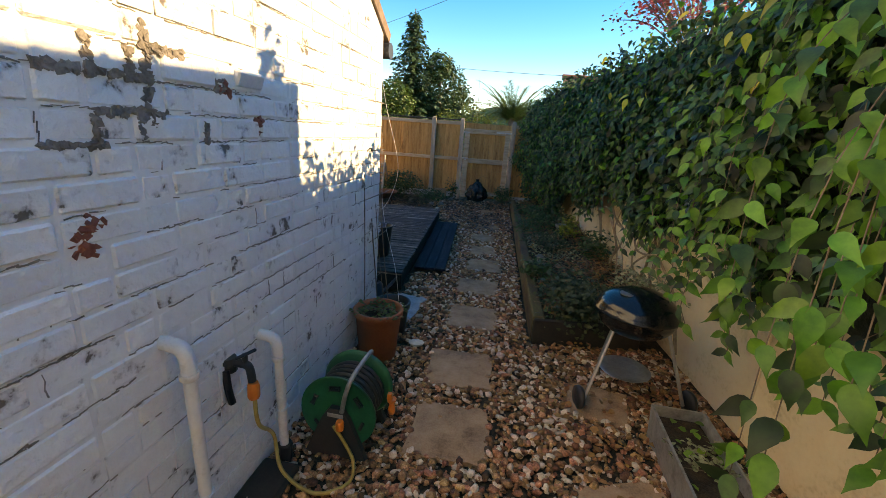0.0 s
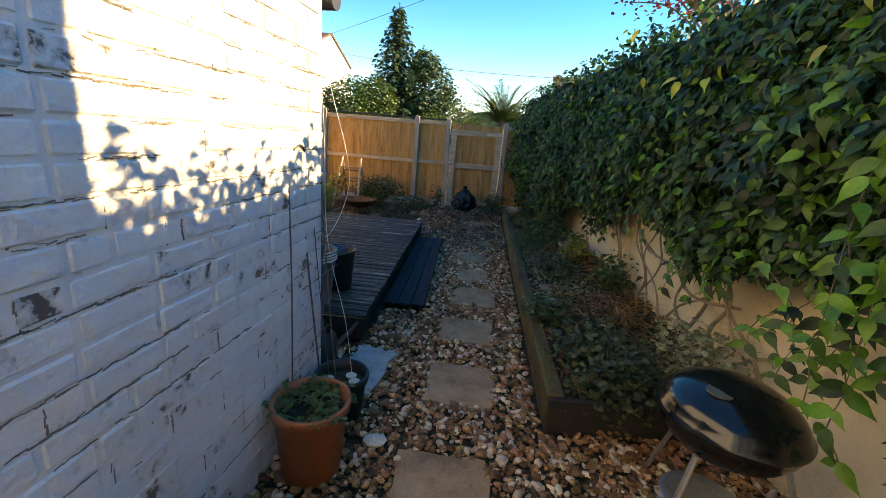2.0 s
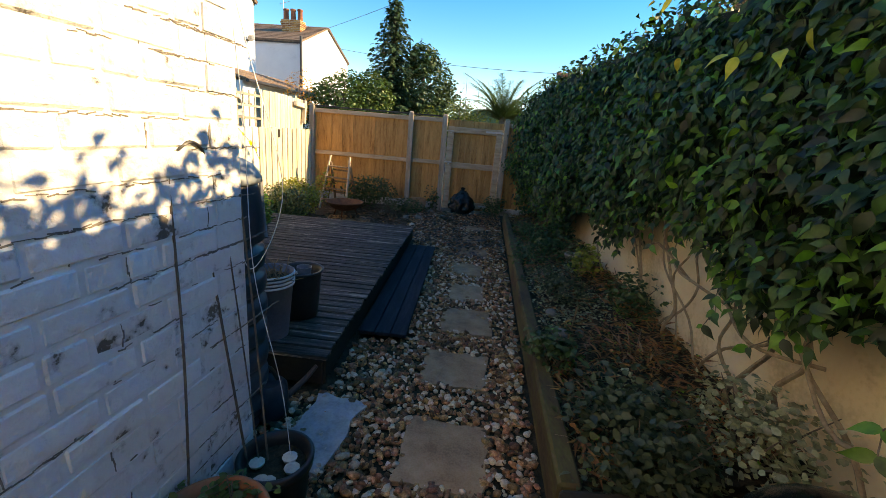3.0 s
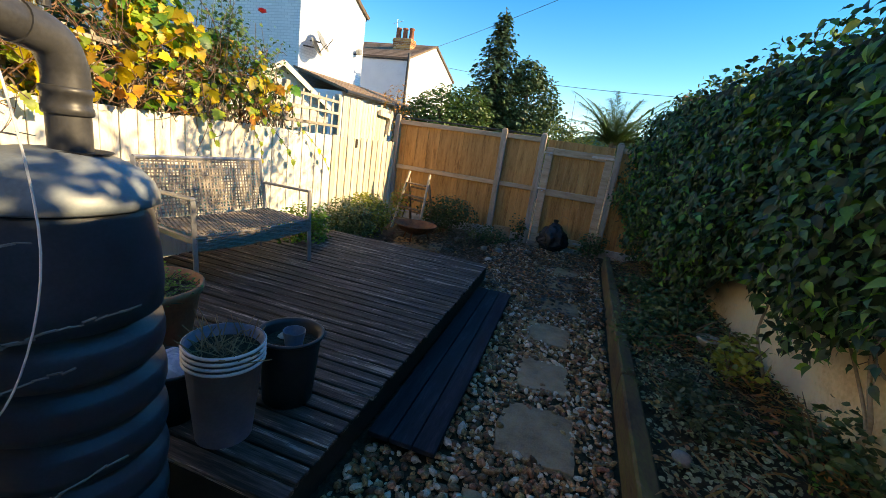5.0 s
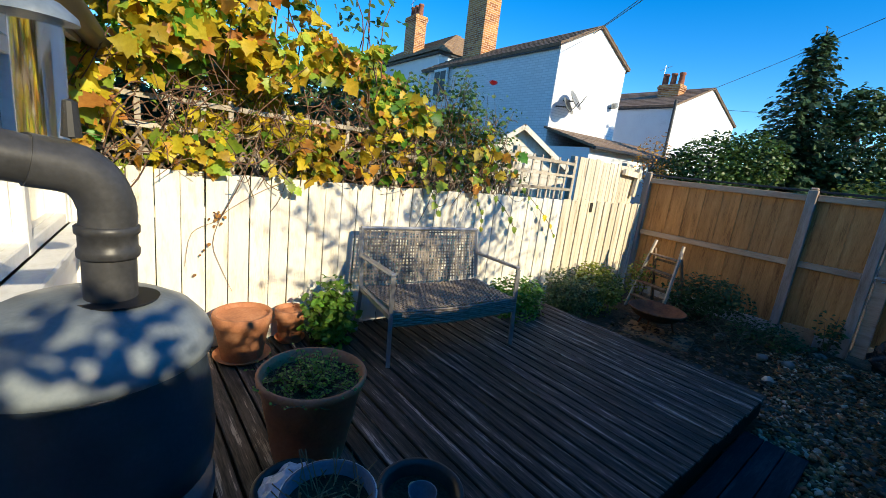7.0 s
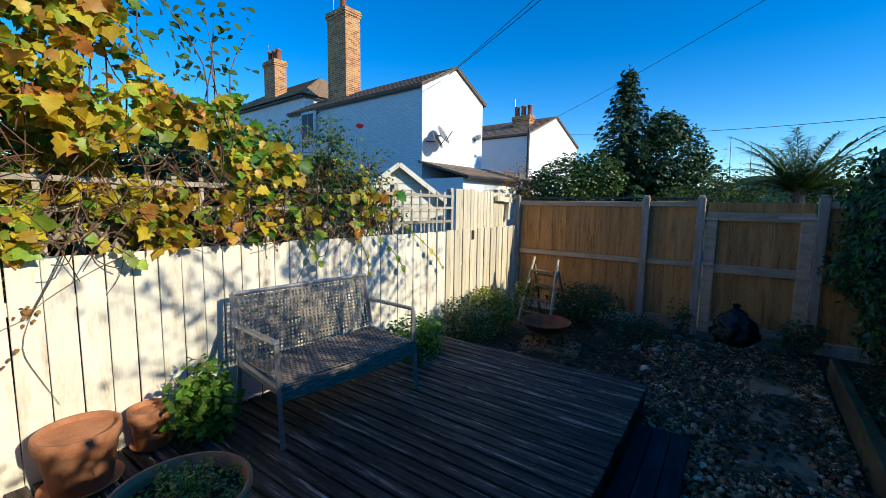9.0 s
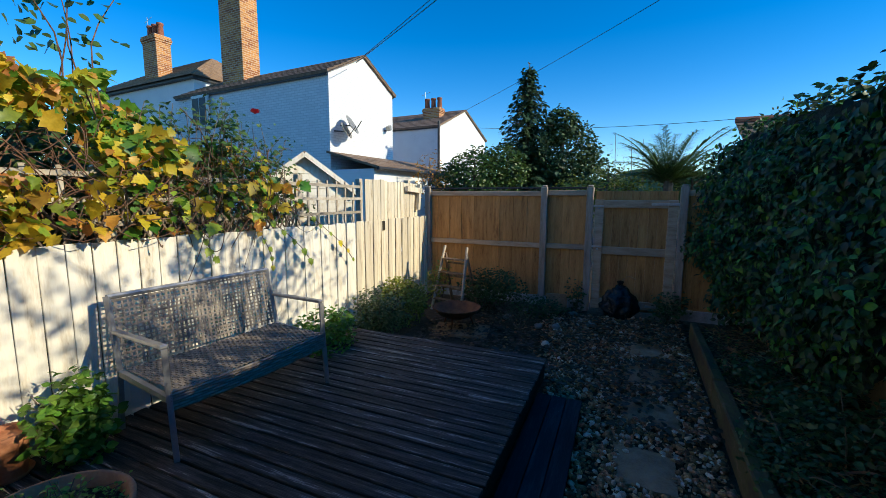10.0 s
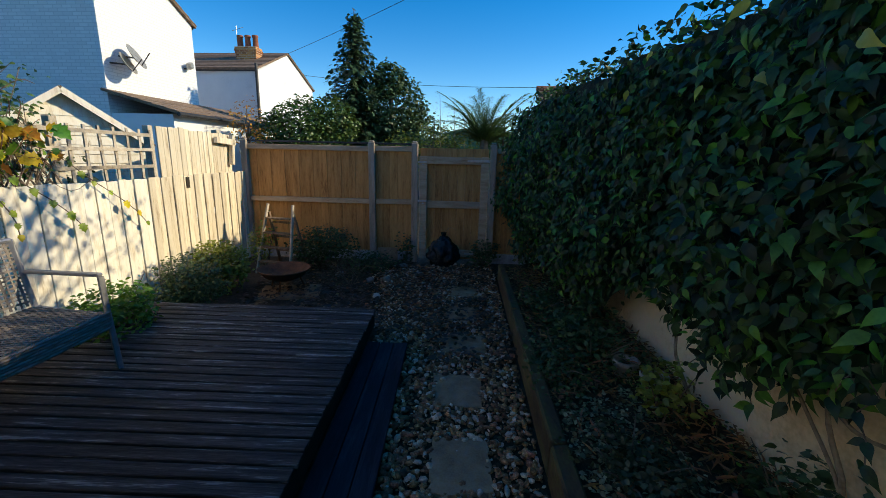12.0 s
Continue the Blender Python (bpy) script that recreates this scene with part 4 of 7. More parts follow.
# ---- pots by the wall ----
def pot(name, x, y, z, r, h, material, label, soil=True, rim=0.03, taper=0.72, group=""):
    t = thing(name, pose(x, y, z), label, "plant pot", group)
    w = 0.014
    rr = r - 0.012
    part("body", lathe(bmesh.new(), [(r * taper, 0), (r * taper + 0.006, 0.006), (rr, h - rim * 1.6), (r, h - rim * 1.5), (r + 0.004, h - 0.006), (r - 0.002, h), (r - w, h - 0.002), (rr - w, h - rim * 1.6), (r * taper - w * 0.5, 0.03), (0.0, 0.03)], 36), M[material], t, smooth=True)
    if soil:
        bm = bmesh.new()
        bmesh.ops.create_circle(bm, cap_ends=True, segments=24, radius=rr - w - 0.001)
        bmesh.ops.translate(bm, verts=bm.verts, vec=(0, 0, h - 0.055))
        part("compost", bm, M["soil"], t)
    return t


def sprigs(parent, r, z, count, size, material, shape=ROUND, spread=0.06, name="leaves", stem="bark", height=0.07, label=""):
    lv, st = Leaves(), bmesh.new()
    for _ in range(count):
        a, q = rng.uniform(0, 6.283), r * math.sqrt(rng.random())
        p = Vector((q * math.cos(a), q * math.sin(a), z))
        h = height * rng.uniform(0.4, 1.2)
        tip = p + Vector((rng.gauss(0, spread), rng.gauss(0, spread), h))
        tube(st, [p, (p + tip) / 2 + Vector((0, 0, 0.01)), tip], 0.0018, 4)
        for k in range(6):
            b = p.lerp(tip, 0.35 + 0.65 * k / 5)
            lv.add(b, rand_dir(rng.uniform(-0.2, 0.5)), Vector((rng.gauss(0, 0.4), rng.gauss(0, 0.4), 1)), size * rng.uniform(0.6, 1.2), shape)
    part("stem_mass", st, M[stem], parent)
    tagged(part(name, lv.mesh(name, M[material]), None, parent, label), kind="stuff")


p1 = pot("plant_pot", -0.60, 2.71, 0.0, 0.168, 0.37, "brown_pot", "orange-brown plastic pot with low green leaves")
sprigs(p1, 0.15, 0.32, 60, 0.03, "rose_leaf", height=0.05)
p2 = pot("black_plant_pot", -0.54, 3.09, 0.0, 0.14, 0.26, "black_plastic", "black plastic pot with pebbles and dry stems")
for k in range(5):
    a = rng.uniform(0, 6.28)
    part("pebble", lathe(bmesh.new(), [(0.0, -0.016), (0.026, -0.008), (0.03, 0.004), (0.0, 0.018)], 9, (0.07 * math.cos(a), 0.07 * math.sin(a) - 0.03, 0.225)), M["stone"], p2, smooth=True)
stone_slab(-0.48, 3.52, 0.27, 0.52, -16, 0.012, 0.04, "grey_slab", "broken_slab", "pale grey broken paving slab lying on gravel", "", 0.03)
solid("white_stone", lathe(bmesh.new(), [(0.0, -0.02), (0.05, -0.01), (0.06, 0.008), (0.0, 0.03)], 9, squash=0.75), M["stone"], pose(-0.33, 2.86, 0.03), "large pale stone on the gravel", "stone")

can = thing("watering_can", pose(-0.78, 3.66, 0.0, 0, 0, 35), "dark blue plastic watering can beside the deck", "watering can")
part("body", lathe(bmesh.new(), [(0.10, 0), (0.105, 0.01), (0.095, 0.16), (0.07, 0.19), (0.065, 0.185), (0, 0.18)], 26), M["butt"], can, smooth=True)
part("spout", tube(bmesh.new(), [(0.08, 0, 0.05), (0.2, 0, 0.14), (0.26, 0, 0.2)], 0.018, 10, 0.011), M["butt"], can, smooth=True)
part("handle", tube(bmesh.new(), smooth_path([(0.05, 0, 0.18), (0.0, 0, 0.27), (-0.10, 0, 0.23), (-0.10, 0, 0.08)]), 0.011, 8), M["black_plastic"], can, smooth=True)

# canes and loose cable tied to the wall end
canes = thing("garden_canes", pose(-0.055, 0.04, 0), "thin canes and loose cable hooked on the wall end", "garden canes")
for pts, r in (([(-0.70, 2.90, 1.36), (-0.68, 2.86, 0.8), (-0.66, 2.78, 0.30)], 0.004), ([(-0.69, 3.0, 1.40), (-0.66, 3.05, 0.85), (-0.60, 3.06, 0.2)], 0.005), ([(-0.67, 3.12, 1.30), (-0.62, 3.12, 0.7), (-0.55, 3.05, 0.22)], 0.003), ([(-0.66, 3.20, 1.55), (-0.60, 3.18, 0.8), (-0.52, 3.06, 0.22)], 0.004)):
    part("cane", tube(bmesh.new(), smooth_path(pts), r, 6), M["bark"], canes)
part("hook", tube(bmesh.new(), smooth_path([(-0.70, 2.92, 1.38), (-0.67, 2.97, 1.42), (-0.67, 3.04, 1.38), (-0.68, 3.05, 1.28), (-0.70, 3.03, 1.24)]), 0.005, 6), M["black_plastic"], canes)
part("bracket", B((0.02, 0.12, 0.02), (-0.70, 2.97, 1.36), bevel=0.004), M["steel"], canes)
for pts in ([(-0.66, 3.20, 2.02), (-0.60, 3.24, 1.7), (-0.50, 3.24, 1.25), (-0.62, 3.22, 0.95), (-0.67, 3.20, 1.3), (-0.70, 3.19, 2.04)], [(-0.66, 3.22, 2.0), (-0.63, 3.24, 1.5), (-0.60, 3.2, 0.95), (-0.48, 3.12, 0.5), (-0.42, 3.05, 0.12)]):
    part("cable", tube(bmesh.new(), smooth_path(pts, 10), 0.0016, 5), M["white_plastic"], canes, "thin white cable")

# ---- water butt with downpipe ----
BX, BY = -0.965, 3.60
BS = 1.145
butt = thing("water_butt", pose(BX, BY, 0.0), "dark slate blue ribbed plastic water butt with domed lid", "water butt")
R_ = 0.202
prof = [(R_ * 0.86, 0.0), (R_ * 0.90, 0.02)]
for k in range(7):
    z = 0.06 + 0.111 * k
    r = R_ * (0.92 + 0.06 * math.sin(math.pi * (z / 1.1)))
    prof += [(r - 0.022, z), (r + 0.003, z + 0.008), (r + 0.009, z + 0.034), (r + 0.009, z + 0.058), (r + 0.004, z + 0.080), (r - 0.022, z + 0.088), (r - 0.026, z + 0.104)]
prof += [(R_ + 0.0, 0.84), (R_ + 0.004, 0.90), (R_ * 0.985, 0.98), (R_ * 0.93, 1.05), (R_ * 0.87, 1.085)]
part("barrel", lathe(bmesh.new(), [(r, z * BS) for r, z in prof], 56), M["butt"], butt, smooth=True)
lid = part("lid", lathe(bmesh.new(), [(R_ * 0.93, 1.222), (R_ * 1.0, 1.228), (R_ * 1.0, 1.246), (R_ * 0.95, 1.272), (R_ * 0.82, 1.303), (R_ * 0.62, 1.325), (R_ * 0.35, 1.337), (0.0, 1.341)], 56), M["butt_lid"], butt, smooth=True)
part("hole", lathe(bmesh.new(), [(0.062, 0.0), (0.064, 0.004), (0.0, 0.005)], 24, (0.03, 0.04, 1.334)), M["black_plastic"], lid)
dp = thing("downpipe", pose(0, 0, 0), "dull black downpipe bending from gutter into water butt", "downpipe")
topz = 1.325
q0 = Vector((BX + 0.02, BY + 0.03, topz))
part("lower_pipe", tube(bmesh.new(), [q0 - Vector((0, 0, 0.05)), q0 + Vector((0, 0, 0.14))], 0.041, 20), M["downpipe"], dp, smooth=True)
part("collar", lathe(bmesh.new(), [(0.044, -0.03), (0.047, -0.026), (0.047, -0.014), (0.044, -0.01), (0.044, 0.012), (0.048, 0.016), (0.048, 0.028), (0.044, 0.03)], 22, q0 + Vector((0, 0, 0.12))), M["downpipe"], dp, smooth=True)
q1 = Vector((-0.90, 3.31, topz + 0.30))
way_ = (q1 - (q0 + Vector((0, 0, 0.24)))).normalized()
part("bend", tube(bmesh.new(), smooth_path([q0 + Vector((0, 0, 0.13)), q0 + Vector((0, 0, 0.19)), q0 + Vector((0, 0, 0.235)) + way_ * 0.03, q0 + Vector((0, 0, 0.24)) + way_ * 0.10]), 0.043, 20), M["downpipe"], dp, smooth=True)
part("slanting_pipe", tube(bmesh.new(), [q0 + Vector((0, 0, 0.24)) + way_ * 0.09, q1], 0.039, 20), M["downpipe"], dp, smooth=True)
part("top_bend", tube(bmesh.new(), smooth_path([q1 - way_ * 0.04, q1, q1 + Vector((0.01, -0.01, 0.05)), q1 + Vector((0.01, -0.01, 0.10))]), 0.043, 20), M["downpipe"], dp, smooth=True)
part("upper_pipe", tube(bmesh.new(), [q1 + Vector((0.01, -0.01, 0.08)), Vector((q1.x + 0.01, q1.y - 0.01, EAVE + 0.02))], 0.039, 20), M["downpipe"], dp, smooth=True)

feeder = thing("bird_feeder", REAR @ pose(0.30, -0.30, 1.60), "clear tube bird feeder hanging by the window", "bird feeder")
t_ = part("tube", lathe(bmesh.new(), [(0.032, 0.0), (0.032, 0.20)], 20), M["clear"], feeder, smooth=True)
t_.visible_shadow = False
part("roof_cap", lathe(bmesh.new(), [(0.052, 0.195), (0.05, 0.205), (0.03, 0.222), (0.0, 0.228)], 22), M["blue_plastic"], feeder, smooth=True)
part("base", lathe(bmesh.new(), [(0.034, -0.015), (0.036, 0.0), (0.033, 0.01), (0.0, 0.012)], 20), M["grey_plastic"], feeder, smooth=True)
part("port", lathe(bmesh.new(), [(0.0, 0), (0.016, 0.004), (0.012, 0.06), (0.0, 0.065)], 12, (0, -0.03, 0.02)), M["grey_plastic"], feeder)
part("wire", tube(bmesh.new(), [(0, 0, 0.225), (0.0, 0.1, EAVE - 1.60)], 0.0015, 5), M["steel"], feeder)

# ---- things on the deck ----
def deck_at(x, y, rz=0.0):
    return pose(x, y, DZ + 0.0005, 0, 0, rz)


big = pot("terracotta_pot", -1.60, 4.42, DZ, 0.245, 0.42, "terracotta", "large terracotta pot of low green herbs on the deck", rim=0.025, taper=0.66)
sprigs(big, 0.21, 0.36, 150, 0.017, "herb", height=0.05)
sprigs(big, 0.10, 0.37, 60, 0.02, "herb", height=0.10, name="tall_leaves")

bucket = thing("bucket", deck_at(-0.93, 4.12), "stack of faded blue-grey buckets holding dry stems", "bucket")
for k in range(4):
    z = 0.022 * k
    r0, r1, h = 0.105, 0.142, 0.35
    part("pail", lathe(bmesh.new(), [(r0, z), (r1 - 0.004, z + h - 0.015), (r1 + 0.004, z + h - 0.012), (r1 + 0.005, z + h - 0.002), (r1, z + h), (r1 - 0.006, z + h - 0.003), (r0, z + 0.05), (0, z + 0.05)], 32), M["blue_plastic"], bucket, smooth=True)
    part("rim", lathe(bmesh.new(), [(r1 + 0.003, z + h - 0.012), (r1 + 0.007, z + h - 0.009), (r1 + 0.007, z + h - 0.001), (r1 + 0.002, z + h + 0.002)], 32, cap=False), M["white_plastic"], bucket, smooth=True)
bm = bmesh.new()
bmesh.ops.create_circle(bm, cap_ends=True, segments=22, radius=0.13)
bmesh.ops.translate(bm, verts=bm.verts, vec=(0, 0, 0.37))
part("compost", bm, M["soil"], bucket)
bm = bmesh.new()
for k in range(70):
    a, q = rng.uniform(0, 6.28), 0.12 * math.sqrt(rng.random())
    p = Vector((q * math.cos(a), q * math.sin(a), 0.37))
    h = rng.uniform(0.02, 0.09) if k > 4 else rng.uniform(0.12, 0.2)
    tube(bm, [p, p + Vector((rng.gauss(0, 0.05), rng.gauss(0, 0.05), h))], 0.0022, 4)
tagged(part("dry_stem_tuft", bm, M["straw"], bucket, "broken dry stems"), kind="stuff")

blackb = pot("black_bucket", -0.83, 4.42, DZ, 0.15, 0.34, "black_plastic", "black plastic tub with a small pot inside", soil=True, rim=0.01, taper=0.7)
part("small_pot", lathe(bmesh.new(), [(0.035, 0.0), (0.05, 0.09), (0.047, 0.09), (0.03, 0.01), (0, 0.01)], 18, (0.03, -0.02, 0.27)), M["blue_plastic"], blackb, smooth=True)
part("rubble", lathe(bmesh.new(), [(0.0, -0.02), (0.03, 0.0), (0.0, 0.025)], 8, (-0.05, 0.03, 0.29)), M["stone"], blackb)
bagb = pot("low_black_bucket", -1.20, 4.14, DZ, 0.138, 0.24, "black_plastic", "black bucket with a crumpled pale plastic bag", soil=True, rim=0.01, taper=0.75)
bm = bmesh.new()
bmesh.ops.create_icosphere(bm, subdivisions=3, radius=0.115)
for v in bm.verts:
    v.co = Vector((v.co.x, v.co.y, v.co.z * 0.45)) * (1 + 0.25 * noise.noise(v.co * 22))
bmesh.ops.translate(bm, verts=bm.verts, vec=(0, 0, 0.215))
part("plastic_bag", bm, M["film"], bagb, "crumpled pale blue plastic bag")


def saucer_pot(x, y, r, h, label):
    t = pot("terracotta_pot", x, y, DZ, r, h, "terracotta", label, soil=False, rim=0.05, taper=0.68, group="terracotta pots on saucers")
    part("saucer", lathe(bmesh.new(), [(r * 0.82, 0.001), (r * 0.98, 0.022), (r * 1.0, 0.028), (r * 0.95, 0.026), (r * 0.8, 0.008), (0, 0.008)], 32), M["terracotta"], t, smooth=True)
    bm = bmesh.new()
    bmesh.ops.create_circle(bm, cap_ends=True, segments=24, radius=r - 0.02)
    bmesh.ops.translate(bm, verts=bm.verts, vec=(0, 0, h - 0.03))
    part("upturned_saucer", bm, M["terracotta"], t)
    return t


saucer_pot(-2.68, 4.49, 0.18, 0.32, "stained terracotta pot on a saucer in sun")
saucer_pot(-2.76, 4.86, 0.11, 0.25, "smaller terracotta pot on a saucer in sun")

# low ledge by the house with its pots
ledge = thing("low_ledge", pose(-2.55, 3.86, 0, 0, 0, -12), "low pale concrete ledge beside the house wall", "ledge")
part("slab", B((0.75, 0.42, 0.30), (-0.12, 0.05, 0.15), bevel=0.01), M["stone"], ledge)
for k in range(7):
    part("slat", B((0.09, 0.5, 0.02), (0.32 + 0.1 * k, 0.08, 0.185), bevel=0.003), M["deck"], ledge)
part("frame", B((0.7, 0.44, 0.16), (0.62, 0.08, 0.085)), M["dark_board"], ledge)
bowl = thing("glazed_bowl", pose(-2.55, 3.92, 0.302), "olive-yellow glazed bowl on the ledge", "bowl")
part("body", lathe(bmesh.new(), [(0.05, 0), (0.085, 0.03), (0.115, 0.09), (0.12, 0.12), (0.125, 0.125), (0.122, 0.135), (0.11, 0.13), (0.10, 0.095), (0, 0.09)], 30), M["glaze"], bowl, smooth=True)
part("lining", lathe(bmesh.new(), [(0.0, 0.094), (0.105, 0.104)], 30), M["terracotta"], bowl)
urn = thing("pale_urn", pose(-2.83, 3.83, 0.302), "pale stone urn on the ledge by the wall", "urn")
part("body", lathe(bmesh.new(), [(0.06, 0), (0.065, 0.02), (0.10, 0.12), (0.11, 0.2), (0.095, 0.25), (0.07, 0.265), (0, 0.265)], 26), M["stone"], urn, smooth=True)

# ---- bench ----
bench = thing("garden_bench", pose(-2.236, 5.86, DZ, 0, 0, 77.5), "two-seat garden bench of grey metal with woven rattan", "bench")
# local x along the seat, local -y the front
BW, BD = 1.14, 0.60
for sx in (-1, 1):
    x = sx * BW / 2
    part("front_leg", tube(bmesh.new(), [(x, -0.34, 0.0), (x, -0.31, 0.40), (x, -0.30, 0.645)], 0.021, 4), M["aluminium"], bench)
    part("back_leg", tube(bmesh.new(), [(x, 0.30, 0.0), (x, 0.24, 0.40), (x, 0.33, 0.86)], 0.021, 4), M["aluminium"], bench)
    part("armrest", B((0.045, 0.56, 0.022), (x, -0.02, 0.652), (-1, 0, 0), bevel=0.006), M["aluminium"], bench)
    part("side_rail", B((0.03, 0.56, 0.035), (x, -0.03, 0.375), (3, 0, 0)), M["aluminium"], bench)
part("top_rail", tube(bmesh.new(), [(-BW / 2, 0.33, 0.855), (BW / 2, 0.33, 0.855)], 0.017, 8), M["aluminium"], bench)
bm = bmesh.new()
n = 64
for k in range(n):
    x = -BW / 2 + 0.02 + (BW - 0.04) * (k + 0.5) / n
    for q in range(14):
        y0, y1 = -0.31 + 0.54 * q / 14, -0.31 + 0.54 * (q + 1) / 14
        sag = -0.012 * math.sin(math.pi * (k + 0.5) / n)
        up = 0.004 if (k + q) % 2 else -0.001
        box(bm, (0.017, 0.038, 0.005), (x, (y0 + y1) / 2, 0.405 + sag + up))
part("seat", bm, M["rattan"], bench, "woven rattan seat")
for z in range(7):
    pts = [(-BW / 2 + BW * k / 28, -0.322 + 0.004 * math.sin(k * math.pi / 2 + z * math.pi), 0.40 - z * 0.017 - 0.02 * math.sin(math.pi * k / 28)) for k in range(29)]
    part("apron_strand", tube(bmesh.new(), pts, 0.0098, 6), M["rattan"], bench)
bm = bmesh.new()
tilt = math.degrees(math.atan(0.09 / 0.46))
nv, nh = 34, 15
for k in range(nv):
    x = -BW / 2 + 0.025 + (BW - 0.05) * (k + 0.5) / nv
    gap = 0.017 if 13 < k < 18 else (0.010 if k % 3 else 0.016)
    box(bm, (gap, 0.004, 0.44), (x + rng.uniform(-0.003, 0.003), 0.286, 0.63), (-tilt, 0, rng.uniform(-2, 2)))
for k in range(nh):
    z = 0.43 + 0.41 * (k + 0.5) / nh
    box(bm, (BW - 0.04, 0.004, 0.007 if k % 2 else 0.013), (0, 0.286 + (z - 0.63) * 0.2 - 0.004, z), (0, rng.uniform(-0.25, 0.25), 0))
part("backrest", bm, M["rattan"], bench, "open woven rattan back")

# ---- far corner: folding frame, fire pit, shrubs, bag, pots ----
fr = thing("folding_steps", pose(-1.60, 9.5, 0.0, 0, 0, -22), "small old folding wooden steps against the fence", "step ladder")
for sx in (-1, 1):
    part("front_stile", B((0.028, 0.04, 1.0), (sx * 0.24, -0.10, 0.47), (-14, sx * -4, 0), bevel=0.004), M["grey_wood"], fr)
    part("back_stile", B((0.03, 0.04, 0.88), (sx * 0.22, 0.14, 0.42), (16, sx * -3, 0), bevel=0.004), M["old_wood"], fr)
for k in range(4):
    z = 0.16 + 0.2 * k
    part("tread", B((0.48 - 0.03 * k, 0.10, 0.02), (0, -0.17 + 0.05 * k, z), bevel=0.003), M["old_wood"], fr)
for k in range(3):
    part("back_bar", B((0.43, 0.02, 0.03), (0, 0.19 - 0.055 * k, 0.25 + 0.22 * k)), M["old_wood"], fr)
pit = thing("fire_pit", pose(-1.33, 8.62, 0.0), "rusty iron fire bowl on short legs", "fire pit")
part("bowl", lathe(bmesh.new(), [(0.0, 0.13), (0.12, 0.14), (0.23, 0.19), (0.30, 0.27), (0.315, 0.275), (0.31, 0.285), (0.29, 0.28), (0.21, 0.205), (0.1, 0.16), (0, 0.155)], 36), M["rust"], pit, smooth=True)
for k in range(3):
    a = k * 2.094 + 0.5
    part("leg", tube(bmesh.new(), [(0.17 * math.cos(a), 0.17 * math.sin(a), 0.18), (0.24 * math.cos(a), 0.24 * math.sin(a), 0.0)], 0.011, 6), M["rust"], pit)
stone_slab(-1.25, 8.55, 0.7, 0.5, 5, -0.004, 0.03, "slab", "hearth_slab", "worn buff slab under the fire bowl", "")


def shrub(name, x, y, z, radii, count, size, material, label, shape=ROUND, category="shrub", stems=6):
    t = thing(name, pose(x, y, z), label, category)
    st = bmesh.new()
    for _ in range(stems):
        a = rng.uniform(0, 6.28)
        e = Vector((radii[0] * 0.7 * math.cos(a), radii[1] * 0.7 * math.sin(a), radii[2] * rng.uniform(0.9, 1.7)))
        tube(st, smooth_path([(0.02 * math.cos(a), 0.02 * math.sin(a), 0), e * 0.5 + Vector((0, 0, 0.03)), e], 3), 0.007, 5, 0.002)
    part("stem_mass", st, M["bark"], t)
    lv = Leaves()
    for q in range(7):
        o = Vector((rng.uniform(-0.45, 0.45) * radii[0], rng.uniform(-0.45, 0.45) * radii[1], radii[2] * (0.85 + rng.uniform(-0.35, 0.35))))
        clump_leaves(lv, o, [r * rng.uniform(0.5, 0.75) for r in radii], count // 7, size, shape, droop=0.0)
    tagged(part("leaves", lv.mesh("leaves", M[material]), None, t), kind="stuff")
    return t


shrub("garden_shrub", -2.60, 5.10, DZ - 0.05, (0.22, 0.24, 0.32), 800, 0.06, "herb", "bright green leafy plant beside the bench", OVATE)
shrub("garden_shrub", -2.25, 7.05, DZ - 0.1, (0.30, 0.46, 0.30), 1300, 0.045, "herb", "bright green leafy plant at the bench end", OVATE)
shrub("garden_shrub", -2.12, 7.98, 0.0, (0.46, 0.42, 0.34), 2400, 0.036, "sage", "low grey-green herb bush at the deck end")
shrub("garden_shrub", -2.10, 8.75, 0.0, (0.40, 0.5, 0.34), 2400, 0.042, "hedge_leaf", "yellow-green herb bush at the fence foot")
shrub("garden_shrub", -1.85, 9.55, 0.0, (0.22, 0.2, 0.45), 500, 0.035, "hedge_leaf", "yellow-green bush by the folding steps")
shrub("garden_shrub", -1.1, 9.6, 0.0, (0.6, 0.42, 0.38), 2200, 0.042, "dark_leaf", "dark green low plants at the fence foot")
shrub("garden_shrub", -0.55, 8.8, 0.0, (0.5, 0.45, 0.22), 1100, 0.035, "grey_herb", "straggly low plants beside the gravel", BLADE)
shrub("garden_shrub", -0.35, 9.45, 0.0, (0.45, 0.35, 0.2), 700, 0.04, "dark_leaf", "dark weeds at the fence foot", OVATE)
shrub("garden_shrub", 1.35, 9.7, 0.0, (0.3, 0.35, 0.25), 500, 0.05, "dark_leaf", "dark weeds beside the gate", OVATE)
shrub("garden_shrub", 0.15, 9.85, 0.0, (0.14, 0.12, 0.32), 150, 0.05, "dark_leaf", "dark leafy plant beside the gate post", OVATE)
for k in range(6):
    a = rng.uniform(0, 6.28)
    bm = bmesh.new()
    bmesh.ops.create_icosphere(bm, subdivisions=2, radius=1.0)
    for v in bm.verts:
        v.co = Vector((v.co.x * 0.07, v.co.y * 0.055, v.co.z * 0.04)) * (1 + 0.25 * noise.noise(v.co * 1.7 + Vector((k, 0, 0))))
    solid("rockery_stone", bm, M["rock"], pose(-0.75 + 0.22 * k, 9.2 + 0.45 * math.sin(k * 1.9), 0.03, 0, 0, 40 * k), "rough grey rockery stone at the bed edge", "stone", "rockery stones", smooth=True)
